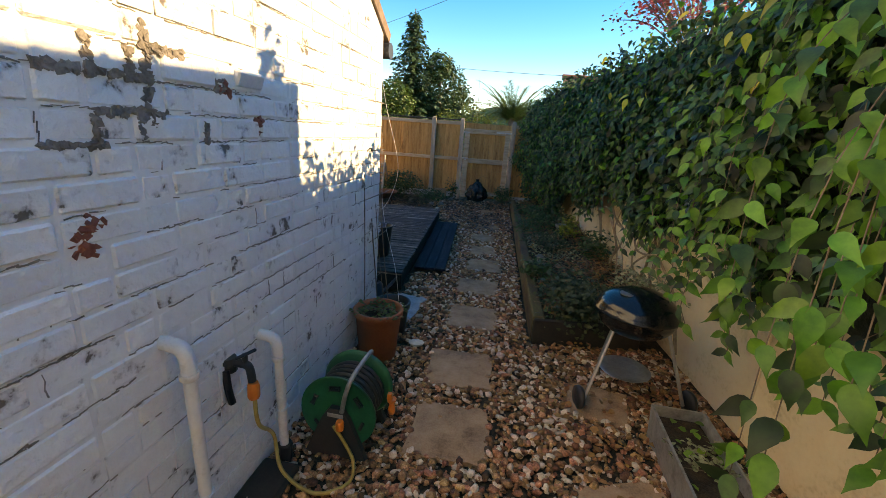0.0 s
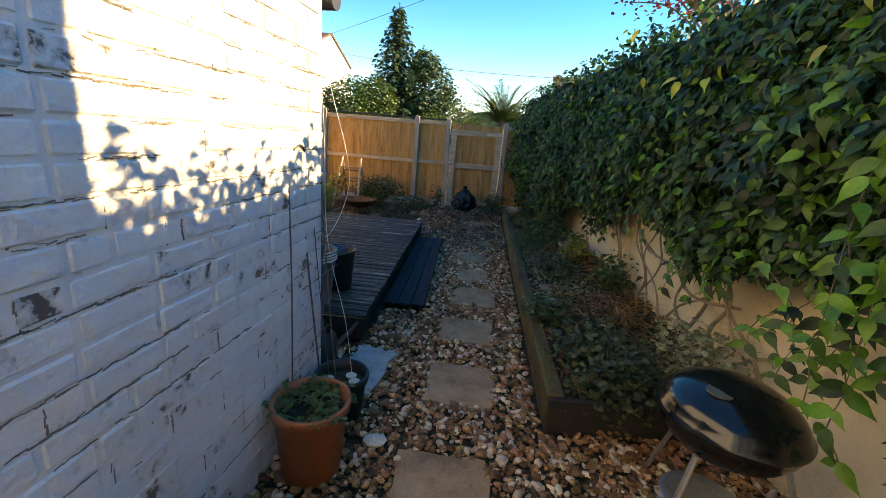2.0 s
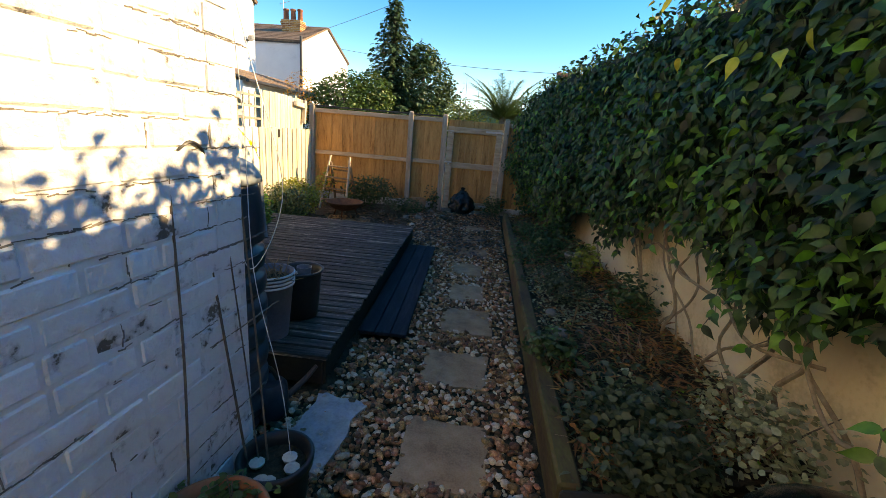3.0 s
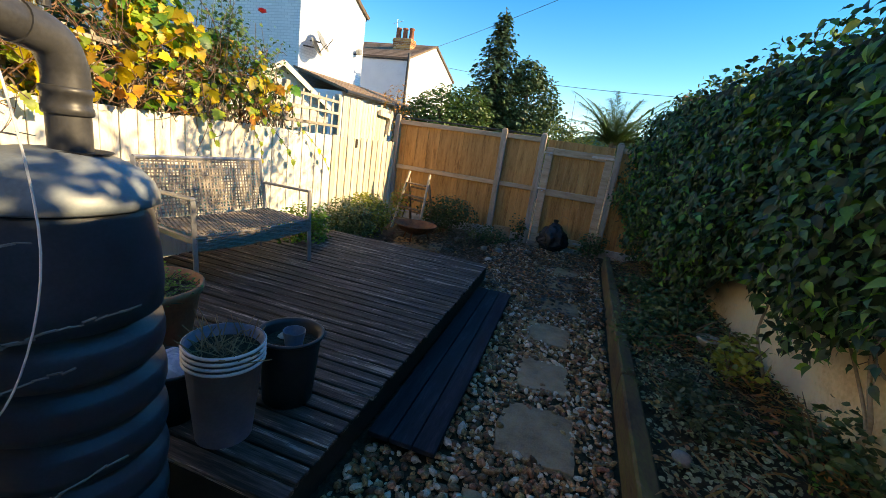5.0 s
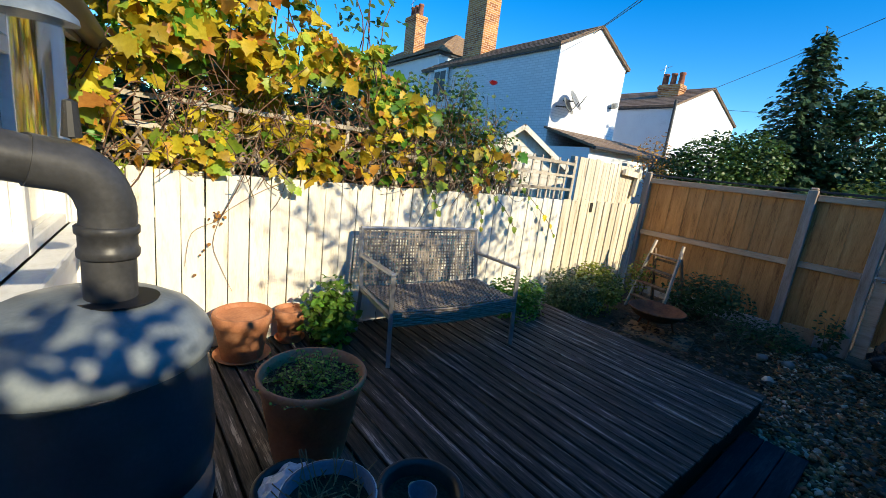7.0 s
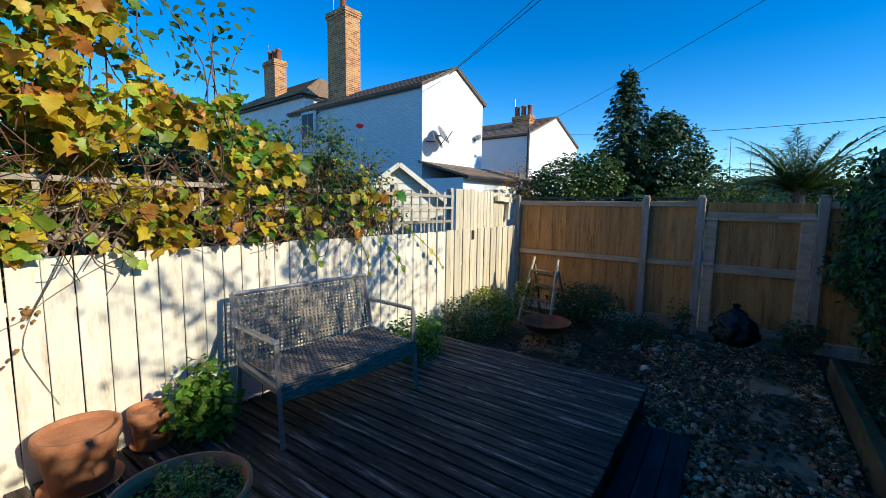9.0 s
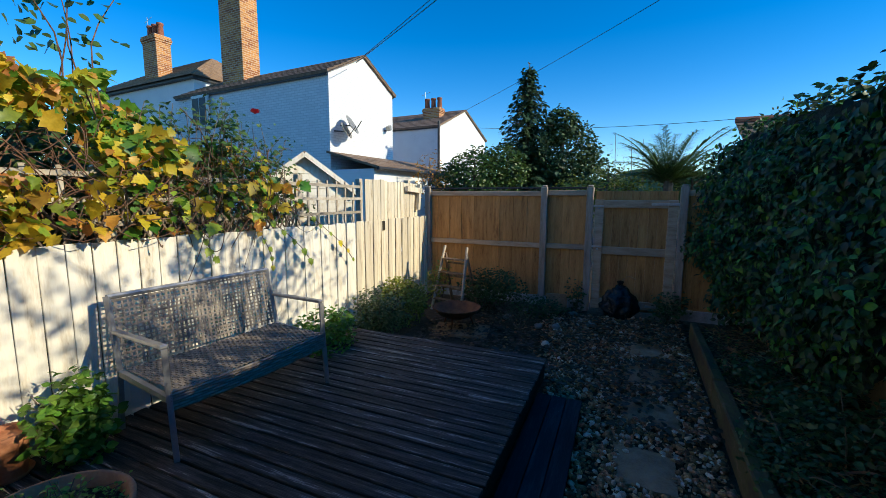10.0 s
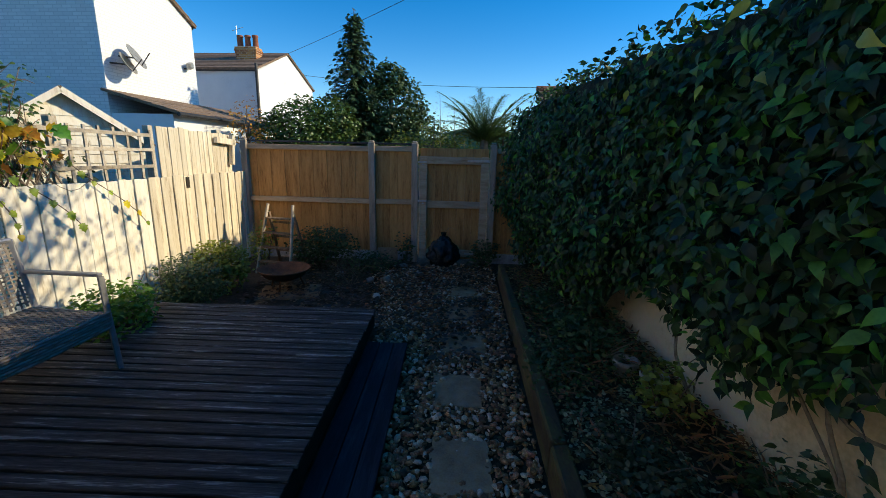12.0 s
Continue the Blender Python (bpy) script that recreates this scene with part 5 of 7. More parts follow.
solid("white_ball", lathe(bmesh.new(), [(0, -0.05), (0.035, -0.035), (0.05, 0), (0.035, 0.035), (0, 0.05)], 14), M["stone"], pose(-0.18, 8.2, 0.05), "pale round stone at the deck corner", "stone", smooth=True)
stone_slab(-0.12, 9.95, 0.3, 0.04, 0, 0.22, 0.40, "slab", "leaning_slab", "buff slab standing against the fence", "")
bag = thing("rubbish_bag", pose(0.74, 9.78, 0.0), "knotted black rubbish bag in front of the gate", "rubbish bag")
bm = bmesh.new()
bmesh.ops.create_icosphere(bm, subdivisions=4, radius=1.0)
for v in bm.verts:
    z = v.co.z
    k = 0.9 + 0.35 * noise.noise(v.co * 2.3) + 0.12 * noise.noise(v.co * 8)
    v.co = Vector((v.co.x * (0.25 - 0.07 * z) * k, v.co.y * (0.17 - 0.05 * z) * k, max(0.0, (z + 0.8) * 0.26 * (1 + 0.1 * noise.noise(v.co * 4)))))
part("sack", bm, M["black_bag"], bag, smooth=True)
part("neck", lathe(bmesh.new(), [(0.06, 0.43), (0.03, 0.47), (0.05, 0.52), (0.02, 0.53)], 9), M["black_bag"], bag)
part("tie", tube(bmesh.new(), smooth_path([(0.02, 0, 0.53), (0.1, -0.02, 0.60), (0.2, 0, 0.56)]), 0.004, 5), M["straw"], bag)
tb = thing("metal_pail", pose(2.12, 9.02, 0.235, 0, 5, 0), "dull galvanised metal pail in the raised bed", "bucket")
part("body", lathe(bmesh.new(), [(0.09, 0), (0.115, 0.26), (0.119, 0.266), (0.112, 0.266), (0.085, 0.02), (0, 0.02)], 28), M["zinc"], tb, smooth=True)
for z in (0.07, 0.15):
    part("hoop", lathe(bmesh.new(), [(0.087 + z * 0.13, z - 0.006), (0.092 + z * 0.13, z), (0.087 + z * 0.13, z + 0.006)], 28, cap=False), M["zinc"], tb)

# ---- barbecue, trough and bed plants ----
bbq = thing("kettle_barbecue", pose(1.03, 2.42, 0.0, 0, 0, 0), "black enamel kettle barbecue on three metal legs", "barbecue")
zc, rb = 0.585, 0.24
part("bowl", lathe(bmesh.new(), [(0.05, zc - 0.158)] + [(rb * math.cos(t), zc + 0.165 * math.sin(t)) for t in [radians(a) for a in range(-70, 1, 10)]] + [(rb + 0.008, zc + 0.006)], 44), M["enamel"], bbq, smooth=True)
lidp = part("lid", lathe(bmesh.new(), [(rb + 0.011, zc + 0.0), (rb + 0.012, zc + 0.012)] + [(rb * math.cos(t), zc + 0.01 + 0.135 * math.sin(t)) for t in [radians(a) for a in range(6, 91, 9)]], 44), M["enamel"], bbq, smooth=True)
part("vent_disc", lathe(bmesh.new(), [(0.045, 0), (0.045, 0.006), (0.0, 0.008)], 20, (-0.10, -0.04, zc + 0.123)), M["steel"], lidp, "grey metal vent disc")
for a in (-150, -30, 90):
    c, s = math.cos(radians(a)), math.sin(radians(a))
    part("leg", tube(bmesh.new(), [(0.20 * c, 0.20 * s, zc - 0.10), (0.36 * c, 0.36 * s, 0.02 if a == 90 else 0.05)], 0.011, 8), M["steel"], bbq)
for a in (-150, -30):
    c, s = math.cos(radians(a)), math.sin(radians(a))
    bm = lathe(bmesh.new(), [(0.02, -0.018), (0.068, -0.016), (0.072, 0), (0.068, 0.016), (0.02, 0.018)], 26)
    bmesh.ops.rotate(bm, verts=bm.verts, matrix=Matrix.Rotation(radians(90), 3, "Y"))
    bmesh.ops.translate(bm, verts=bm.verts, vec=(0.36 * c + (0.03 if c > 0 else -0.03), 0.36 * s, 0.074))
    w_ = part("wheel", bm, M["black_plastic"], bbq, smooth=True)
part("ash_catcher", lathe(bmesh.new(), [(0.0, 0.155), (0.10, 0.16), (0.155, 0.175), (0.16, 0.18), (0.155, 0.183), (0.1, 0.168), (0, 0.163)], 32), M["steel"], bbq, smooth=True)

tr = thing("zinc_trough", pose(1.05, 1.64, 0.0, 0, 0, -12), "dull zinc trough planter with straggling plants", "planter")
bm = bmesh.new()
L_, Wd, H_ = 0.68, 0.245, 0.22
for sx in (-1, 1):
    box(bm, (0.012, L_, H_), (sx * Wd / 2, 0, H_ / 2), (0, sx * 5, 0))
for sy in (-1, 1):
    box(bm, (Wd, 0.012, H_), (0, sy * L_ / 2, H_ / 2))
box(bm, (Wd - 0.02, L_, 0.01), (0, 0, 0.006))
part("body", bm, M["zinc"], tr)
part("soil", B((Wd - 0.02, L_ - 0.02, 0.15), (0, 0, 0.085), jitter=0.004), M["soil"], tr)
sprigs(tr, 0.11, 0.16, 26, 0.03, "variegated", height=0.06)
lv = Leaves()
for _ in range(24):
    lv.add(Vector((rng.uniform(-0.09, 0.09), rng.uniform(-0.32, 0.32), 0.165 + rng.random() * 0.03)), rand_dir(0.2), Vector((rng.gauss(0, 0.4), rng.gauss(0, 0.4), 1)), rng.uniform(0.03, 0.06), ROUND)
tagged(part("leaves", lv.mesh("leaves", M["herb"]), None, tr), kind="stuff")

shrub("bed_plant", 0.98, 3.35, 0.16, (0.36, 0.32, 0.20), 1000, 0.045, "grey_herb", "sprawling grey-green plant over the bed front", OVATE, "plant")
shrub("bed_plant", 0.82, 3.95, 0.18, (0.20, 0.26, 0.13), 240, 0.05, "dark_leaf", "low green plant in the raised bed", OVATE, "plant")
shrub("bed_plant", 1.42, 3.15, 0.18, (0.22, 0.42, 0.26), 900, 0.035, "variegated", "cream-edged evergreen at the wall foot", ROUND, "plant")
shrub("bed_plant", 1.35, 4.0, 0.16, (0.2, 0.35, 0.14), 420, 0.04, "fallen", "brown dying fern in the raised bed", BLADE, "plant")
shrub("bed_plant", 1.2, 5.15, 0.16, (0.3, 0.5, 0.14), 1100, 0.03, "grey_herb", "low carpet of small grey-green leaves", ROUND, "plant")
shrub("bed_plant", 1.25, 6.2, 0.16, (0.28, 0.5, 0.13), 900, 0.03, "dark_leaf", "low dark plants along the bed", ROUND, "plant")
shrub("bed_plant", 1.66, 4.75, 0.16, (0.2, 0.4, 0.26), 600, 0.045, "dark_leaf", "tall dark weeds at the wall foot", OVATE, "plant")
shrub("bed_plant", 1.55, 6.3, 0.16, (0.3, 0.6, 0.26), 900, 0.045, "dark_leaf", "tall dark weeds under the climber", OVATE, "plant")
shrub("bed_plant", 1.62, 5.55, 0.18, (0.16, 0.2, 0.24), 260, 0.05, "hedge_leaf", "yellow-green plant at the wall foot", OVATE, "plant")
shrub("bed_plant", 1.5, 7.3, 0.16, (0.24, 0.5, 0.15), 650, 0.035, "dark_leaf", "low dark plants at the bed end", ROUND, "plant")
shrub("bed_plant", 0.93, 3.06, 0.06, (0.34, 0.15, 0.24), 1300, 0.042, "grey_herb", "dark sprawling plant over the front board", OVATE, "plant")
for x, y, r in ((0.98, 4.30, 0.058), (1.02, 4.66, 0.045), (1.13, 4.34, 0.032)):
    bm = bmesh.new()
    bmesh.ops.create_icosphere(bm, subdivisions=2, radius=r)
    for v in bm.verts:
        v.co = Vector((v.co.x, v.co.y, v.co.z * 0.75)) * (1 + 0.12 * noise.noise(v.co * 30))
    solid("bed_stone", bm, M["rock"], pose(x, y, 0.235), "rounded grey stone in the raised bed", "stone", "stones in the raised bed", smooth=True)
for pts in ([(1.06, 4.35, 0.18), (1.02, 4.2, 0.5)], [(1.2, 4.6, 0.18), (1.12, 4.1, 0.42)]):
    solid("bed_stake", tube(bmesh.new(), pts, 0.004, 6), M["straw"], pose(0, 0, 0), "thin pale stake leaning in the raised bed", "stake", "stakes in the raised bed")

for x, y in ((1.66, 6.05), (1.74, 5.85)):
    q = pot("small_grey_pot", x, y, 0.2, 0.085, 0.15, "zinc", "small grey pot in the raised bed by the wall", group="grey pots in the raised bed")

# low cover, weeds and straw over the soil
covers = {"variegated": Leaves(), "grey_herb": Leaves(), "herb": Leaves(), "fallen": Leaves()}
for k in range(9000):
    y = 3.1 + 5.6 * rng.random() ** 1.2
    u = rng.random()
    x = bed_edge(y) + 0.11 + (gx(1.31, y) - bed_edge(y) - 0.11) * u
    w = noise.noise((x * 2.2, y * 1.6, 4.0)) + (0.35 if 4.45 < y < 5.9 and u < 0.65 else -0.25)
    z = 0.19 + 0.02 * u * 6 + 0.05 * max(0, noise.noise((x * 5, y * 5, 1))) + 0.05 * rng.random()
    q = rng.random()
    key = "variegated" if w > 0.12 and q < 0.85 else "grey_herb" if q < 0.30 else "herb" if q < 0.38 else "fallen"
    shape, size = (BLADE, rng.uniform(0.06, 0.13)) if key == "fallen" and rng.random() < 0.6 else (ROUND, rng.uniform(0.018, 0.036))
    covers[key].add(Vector((x, y, z)), rand_dir(rng.uniform(-0.1, 0.4)), Vector((rng.gauss(0, 0.5), rng.gauss(0, 0.5), 1)), size, shape)
for key, words in (("variegated", "carpet of small cream-edged leaves over the bed"), ("grey_herb", "low grey-green weeds in the raised bed"), ("herb", "scattered small green weeds in the bed"), ("fallen", "dead brown straw and leaves on the soil")):
    tagged(new("ground_cover", covers[key].mesh("ground_cover", M[key])), words, "ground cover", kind="stuff")

# bare stems of the climber against the cream wall, and fallen leaves
for k, (y, lean) in enumerate(((3.05, 0.25), (3.5, -0.2), (4.1, 0.3), (4.9, -0.25), (2.75, 0.5), (5.6, 0.2), (3.3, 0.6), (3.9, -0.8), (4.4, -0.6), (4.6, 0.5), (3.7, 0.9), (4.2, -0.1))):
    pts = [(gx(1.29, y), y, 0.12)]
    for q in range(5):
        yy = y + lean * (q + 1) / 5 + 0.10 * math.sin(q * 1.9 + k)
        pts.append((gx(1.28, yy) - 0.06 * rng.random() - 0.02 * q, yy, 0.12 + 0.21 * (q + 1)))
    part("stem", tube(bmesh.new(), smooth_path(pts, 4), 0.017 - 0.0009 * k, 7, 0.006), M["tan_stem"], climber)
for k in range(4):
    y = 2.6 + 0.5 * k
    part("runner", tube(bmesh.new(), smooth_path([(gx(1.25, y), y, 0.75), (gx(1.12, y + 0.25), y + 0.25, 0.62 + 0.1 * k), (gx(1.2, y + 0.6), y + 0.6, 0.8), (gx(1.22, y + 0.9), y + 0.9, 0.95)], 5), 0.01, 6, 0.006), M["tan_stem"], climber)
lv = Leaves()
for _ in range(260):
    y = rng.uniform(0.9, 3.0)
    x = rng.uniform(0.5, 1.35) if y < 3 else 0
    lv.add(Vector((x, y, 0.035 + 0.02 * rng.random())), rand_dir(0.05), Vector((rng.gauss(0, 0.3), rng.gauss(0, 0.3), 1)), rng.uniform(0.03, 0.06), ROUND)
for _ in range(500):
    y = rng.uniform(7.3, 9.6)
    x = rng.uniform(-1.2, 1.2)
    lv.add(Vector((x, y, 0.03 + 0.02 * rng.random())), rand_dir(0.05), Vector((rng.gauss(0, 0.3), rng.gauss(0, 0.3), 1)), rng.uniform(0.03, 0.06), ROUND)
lit = Leaves()
for _ in range(3800):
    y = rng.uniform(6.6, 9.9)
    x = rng.uniform(-1.7, 1.5)
    if (x < deck_edge(y) + 0.03 and y < 7.5) or (bed_edge(y) - 0.02 < x < bed_edge(y) + 0.1 and y < 9.0) or noise.noise((x * 2.1, y * 2.1, 7)) < -0.25 or (x < -0.4 and y < 7.6):
        continue
    up = 0.2 if x > bed_edge(y) and y < 9.0 else 0.035
    lit.add(Vector((x, y, up + 0.03 * rng.random())), rand_dir(0.05), Vector((rng.gauss(0, 0.4), rng.gauss(0, 0.4), 1)), rng.uniform(0.035, 0.075), OVATE)
tagged(new("leaf_litter", lit.mesh("leaf_litter", M["litter"])), "dark rotting leaf litter on the gravel", "leaves", kind="stuff")
ob = new("fallen_leaves", lv.mesh("fallen_leaves", M["fallen"]))
tagged(ob, "scattered fallen brown leaves on the gravel", "leaves", kind="stuff")

# near overhang of the climber
HI = [(0.0, 0.04, 0.0), (0.07, 0.15, 0.03), (0.2, 0.225, 0.06), (0.4, 0.235, 0.075), (0.6, 0.155, 0.05), (0.8, 0.06, -0.02), (1.0, 0.0, -0.13)]
lv, lv2 = Leaves(), Leaves()
st = bmesh.new()
for k in range(2000):
    y = 0.35 + 1.5 * nrng.random()
    z = 1.2 + (2.85 - 1.2) * nrng.random() ** 0.8
    s = (z - 0.98) / 1.9
    out = (0.10 + 0.32 * math.sin(math.pi * min(1, 0.25 + 0.7 * s))) * nrng.uniform(0.3, 1.12) + nrng.normal(0, 0.03)
    out *= 0.7 + 0.3 * (y - 0.35) / 1.5
    if s < 0.2 and nrng.random() < 0.5:
        continue
    p = Vector((gx(1.335, y) - out, y, z))
    # Half the near leaves take the brighter green, for sky light on them.
    (lv2 if nrng.random() < 0.5 else lv).add(p, Vector((-0.3 + nrng.normal(0, 0.45), -0.1 + nrng.normal(0, 0.7), -0.75 + nrng.normal(0, 0.25))), Vector((-0.75, -0.4 + nrng.normal(0, 0.6), 0.45 + nrng.normal(0, 0.5))), nrng.uniform(0.06, 0.12), HI)
# dangling shoots
for k in range(22):
    y = 0.8 + 1.6 * rng.random() ** 0.6
    x = gx(1.335, y) - 0.10 - 0.34 * rng.random()
    p = Vector((x, y, 1.32))
    n_ = rng.randint(3, 9)
    pts = [p]
    for q in range(n_):
        p = p + Vector((rng.gauss(0, 0.02), rng.gauss(0, 0.03), -0.075))
        pts.append(p)
        for sgn in (-1, 1):
            (lv2 if rng.random() < 0.65 else lv).add(p, Vector((rng.gauss(-0.2, 0.3), sgn * 0.7, -0.6)), Vector((-0.9, -0.3 + rng.gauss(0, 0.2), 0.35)), rng.uniform(0.06, 0.115), HI)
    tube(st, pts, 0.0025, 5)
# shorter shoots over the wall beside the raised bed
for k in range(15):
    y = 2.7 + 2.9 * rng.random()
    p = Vector((gx(1.335, y) - 0.06 - 0.26 * rng.random(), y, hedge_low(y) + 0.12))
    pts = [p]
    for q in range(rng.randint(2, 6)):
        p = p + Vector((rng.gauss(0, 0.02), rng.gauss(0, 0.035), -0.07))
        pts.append(p)
        for sgn in (-1, 1):
            (lv2 if rng.random() < 0.45 else lv).add(p, Vector((rng.gauss(-0.2, 0.3), sgn * 0.7, -0.6)), Vector((-0.9, -0.3 + rng.gauss(0, 0.4), 0.35)), rng.uniform(0.05, 0.09), HI)
    tube(st, pts, 0.0025, 5)
# sprays over the barbecue
for k in range(9):
    y = 2.02 + 0.5 * rng.random()
    p = Vector((rng.uniform(1.02, 1.34), y, rng.uniform(1.05, 1.25)))
    pts = [p]
    for q in range(rng.randint(3, 6)):
        p = p + Vector((rng.gauss(-0.01, 0.025), rng.gauss(0, 0.03), -0.06))
        if p.z < 0.76:
            break
        pts.append(p)
        for sgn in (-1, 1):
            (lv2 if rng.random() < 0.65 else lv).add(p, Vector((rng.gauss(-0.2, 0.4), sgn * 0.7, -0.5)), Vector((-0.6, -0.6 + rng.gauss(0, 0.4), 0.4)), rng.uniform(0.05, 0.085), HI)
    tube(st, pts, 0.0025, 5)
# one long spray that hangs free in front of the wall, with large leaves
for pts in ([(1.02, 0.80, 2.0), (0.98, 0.86, 1.55), (1.00, 0.95, 1.25), (0.96, 1.02, 1.02)], [(1.00, 0.95, 1.28), (1.08, 0.9, 1.12), (1.15, 0.84, 1.0)], [(1.12, 0.78, 1.9), (1.14, 0.80, 1.4), (1.16, 0.8, 1.1), (1.12, 0.84, 0.92)], [(1.0, 1.35, 1.5), (1.03, 1.38, 1.2), (1.02, 1.40, 1.08)]):
    way = smooth_path(pts, 5)
    part("hanging_stem", tube(bmesh.new(), way, 0.0035, 6, 0.0015), M["tan_stem"], climber)
    for q in range(3, len(way)):
        p = Vector(way[q])
        if p.z > 1.5 and q % 2:
            continue
        for sgn in (-1, 1):
            (lv2 if rng.random() < 0.65 else lv).add(p, Vector((rng.gauss(-0.1, 0.4), sgn * 0.6 + rng.gauss(0, 0.3), -0.7 + rng.gauss(0, 0.2))), Vector((-0.6 + rng.gauss(0, 0.3), -0.6, 0.5 + rng.gauss(0, 0.4))), rng.uniform(0.075, 0.115), HI)
# long arching shoots that lean out over the gravel
for k in range(34):
    near = k < 12
    y = rng.uniform(0.7, 1.15) if near else rng.uniform(1.15, 2.3)
    x0 = gx(1.335, y)
    reach = rng.uniform(0.6, 1.02) if near else rng.uniform(0.3, 0.62)
    low = rng.uniform(0.84, 1.25) if near else rng.uniform(0.9, 1.45)
    z0 = rng.uniform(1.75, 2.35)
    way = smooth_path([(x0 - 0.12, y + 0.15, z0), (x0 - reach * 0.6, y + 0.08, z0 - 0.05), (x0 - reach * 0.95, y, (z0 + low) / 2 + 0.1), (x0 - reach, y - 0.04, low)], 6)
    part("hanging_stem", tube(bmesh.new(), way, 0.0024, 5, 0.0012), M["bark"], climber)
    for q in range(4, len(way)):
        p = Vector(way[q])
        for sgn in (-1, 1):
            (lv2 if rng.random() < 0.65 else lv).add(p, Vector((rng.gauss(-0.15, 0.4), sgn * 0.55 + rng.gauss(0, 0.3), -0.75 + rng.gauss(0, 0.2))), Vector((-0.6 + rng.gauss(0, 0.3), -0.6, 0.5 + rng.gauss(0, 0.4))), rng.uniform(0.06, 0.105), HI)
lv3 = Leaves()
for k in range(46):
    y, z = 0.9 + 5.5 * rng.random() ** 2, rng.uniform(1.9, 2.45)
    lv3.add(Vector((gx(1.335, y) - 0.36 - 0.12 * rng.random(), y, z)), Vector((rng.gauss(-0.2, 0.4), rng.gauss(0, 0.6), -0.7)), Vector((-0.8, rng.gauss(-0.3, 0.5), 0.4)), rng.uniform(0.06, 0.11), HI)
tagged(part("yellowing_foliage", lv3.mesh("yellowing_foliage", M["ivy_yellow"]), None, climber), kind="stuff")
tagged(part("overhang_foliage", lv.mesh("overhang_foliage", M["ivy"]), None, climber), kind="stuff")
tagged(part("overhang_fresh_foliage", lv2.mesh("overhang_fresh_foliage", M["ivy_light"]), None, climber), kind="stuff")
tagged(part("shoot_mass", st, M["bark"], climber), kind="stuff")
# ---- vine and rose over the left fence ----
def lf(a, out, z):
    """A point by the left fence: along it, out towards the garden, height."""
    v = LF @ Vector((a, -out, z))
    return v


vine = thing("grape_vine", pose(0, 0, 0), "autumn grape vine with yellow and green leaves on a trellis", "climbing plant")
sets = {"vine_yellow": Leaves(), "vine_green": Leaves(), "vine_orange": Leaves(), "ivy_light": Leaves()}


def vine_top(a):
    return 2.95 - 0.10 * (a - 4.0) if a < 4.9 else max(1.9, 2.55 - 0.33 * (a - 4.9))


for k in range(15500):
    a = 3.55 + 3.6 * nrng.random() ** 1.15
    top = vine_top(a) + 0.12 * math.sin(a * 7)
    z = 1.42 + (top - 1.42) * nrng.random() ** 0.75
    if z < 1.75 and nrng.random() < 0.4:
        continue
    if a > 5.2 and z < 1.9 and nrng.random() < 0.7:
        continue
    out = nrng.uniform(-0.38, 0.22) if z > 1.7 else nrng.uniform(-0.15, 0.16)
    if noise.noise((a * 2.3, z * 2.3, out * 2)) < -0.12:
        continue
    if a > 5.75 and nrng.random() < 0.6:
        continue
    u = nrng.random() + 0.3 * noise.noise((a * 1.3, z * 1.3, 5)) + 0.22 * max(0.0, min(1.0, a - 5.2))
    key = "vine_yellow" if u < 0.46 else "vine_orange" if u < 0.63 else "vine_green" if u < 0.88 else "ivy_light"
    sets[key].add(lf(a, out, z), Vector((0.3 + nrng.normal(0, 0.5), nrng.normal(0, 0.6), -0.6 + nrng.normal(0, 0.3))), Vector((0.7, -0.35 + nrng.normal(0, 0.8), 0.4 + nrng.normal(0, 0.8))), 0.045 + 0.095 * nrng.random() ** 2.2, LOBED)
# trailing shoots down the fence
for a0, z0, a1, z1 in ((6.3, 1.75, 7.3, 1.05), (6.9, 1.7, 8.05, 0.95), (5.9, 1.7, 6.2, 1.2), (6.6, 1.6, 6.8, 1.05), (4.6, 1.55, 4.9, 1.35)):
    pts = [lf(a0 + (a1 - a0) * t, 0.08 + 0.03 * math.sin(9 * t), z0 + (z1 - z0) * t ** 1.5) for t in [q / 9 for q in range(10)]]
    part("shoot", tube(bmesh.new(), pts, 0.004, 5), M["bark"], vine)
    for p in pts[2:]:
        sets["vine_green" if rng.random() < 0.7 else "vine_yellow"].add(p, Vector((0.2, rng.gauss(0, 0.5), -0.7)), Vector((0.9, -0.3, 0.4)), rng.uniform(0.05, 0.09), LOBED)
for key, l in sets.items():
    tagged(part("leaves", l.mesh("leaves", M[key]), None, vine), kind="stuff")
bm = bmesh.new()
for k in range(620):
    a = rng.uniform(3.7, 7.0)
    z = rng.uniform(1.45, 2.05)
    p = lf(a, rng.uniform(-0.2, 0.14), z)
    d = Vector((rng.gauss(0, 0.06), rng.uniform(-0.24, 0.24), rng.gauss(0, 0.13)))
    tube(bm, smooth_path([p, p + d * 0.6 + Vector((0.03, 0, rng.uniform(-0.12, 0.12))), p + d * 1.3], 3), rng.uniform(0.0015, 0.0042), 5)
for k in range(26):
    a = rng.uniform(3.6, 5.6)
    p = lf(a, rng.uniform(-0.3, 0.05), 2.2)
    h = rng.uniform(0.5, 0.95)
    tube(bm, smooth_path([p, p + Vector((rng.gauss(0, 0.06), rng.gauss(0, 0.1), h * 0.5)), p + Vector((rng.gauss(0, 0.1), rng.gauss(0, 0.16), h))], 3), 0.006, 5, 0.0025)
tagged(part("branch_tangle", bm, M["red_bark"], vine, "tangle of bare brown branches"), kind="stuff")
lv = Leaves()
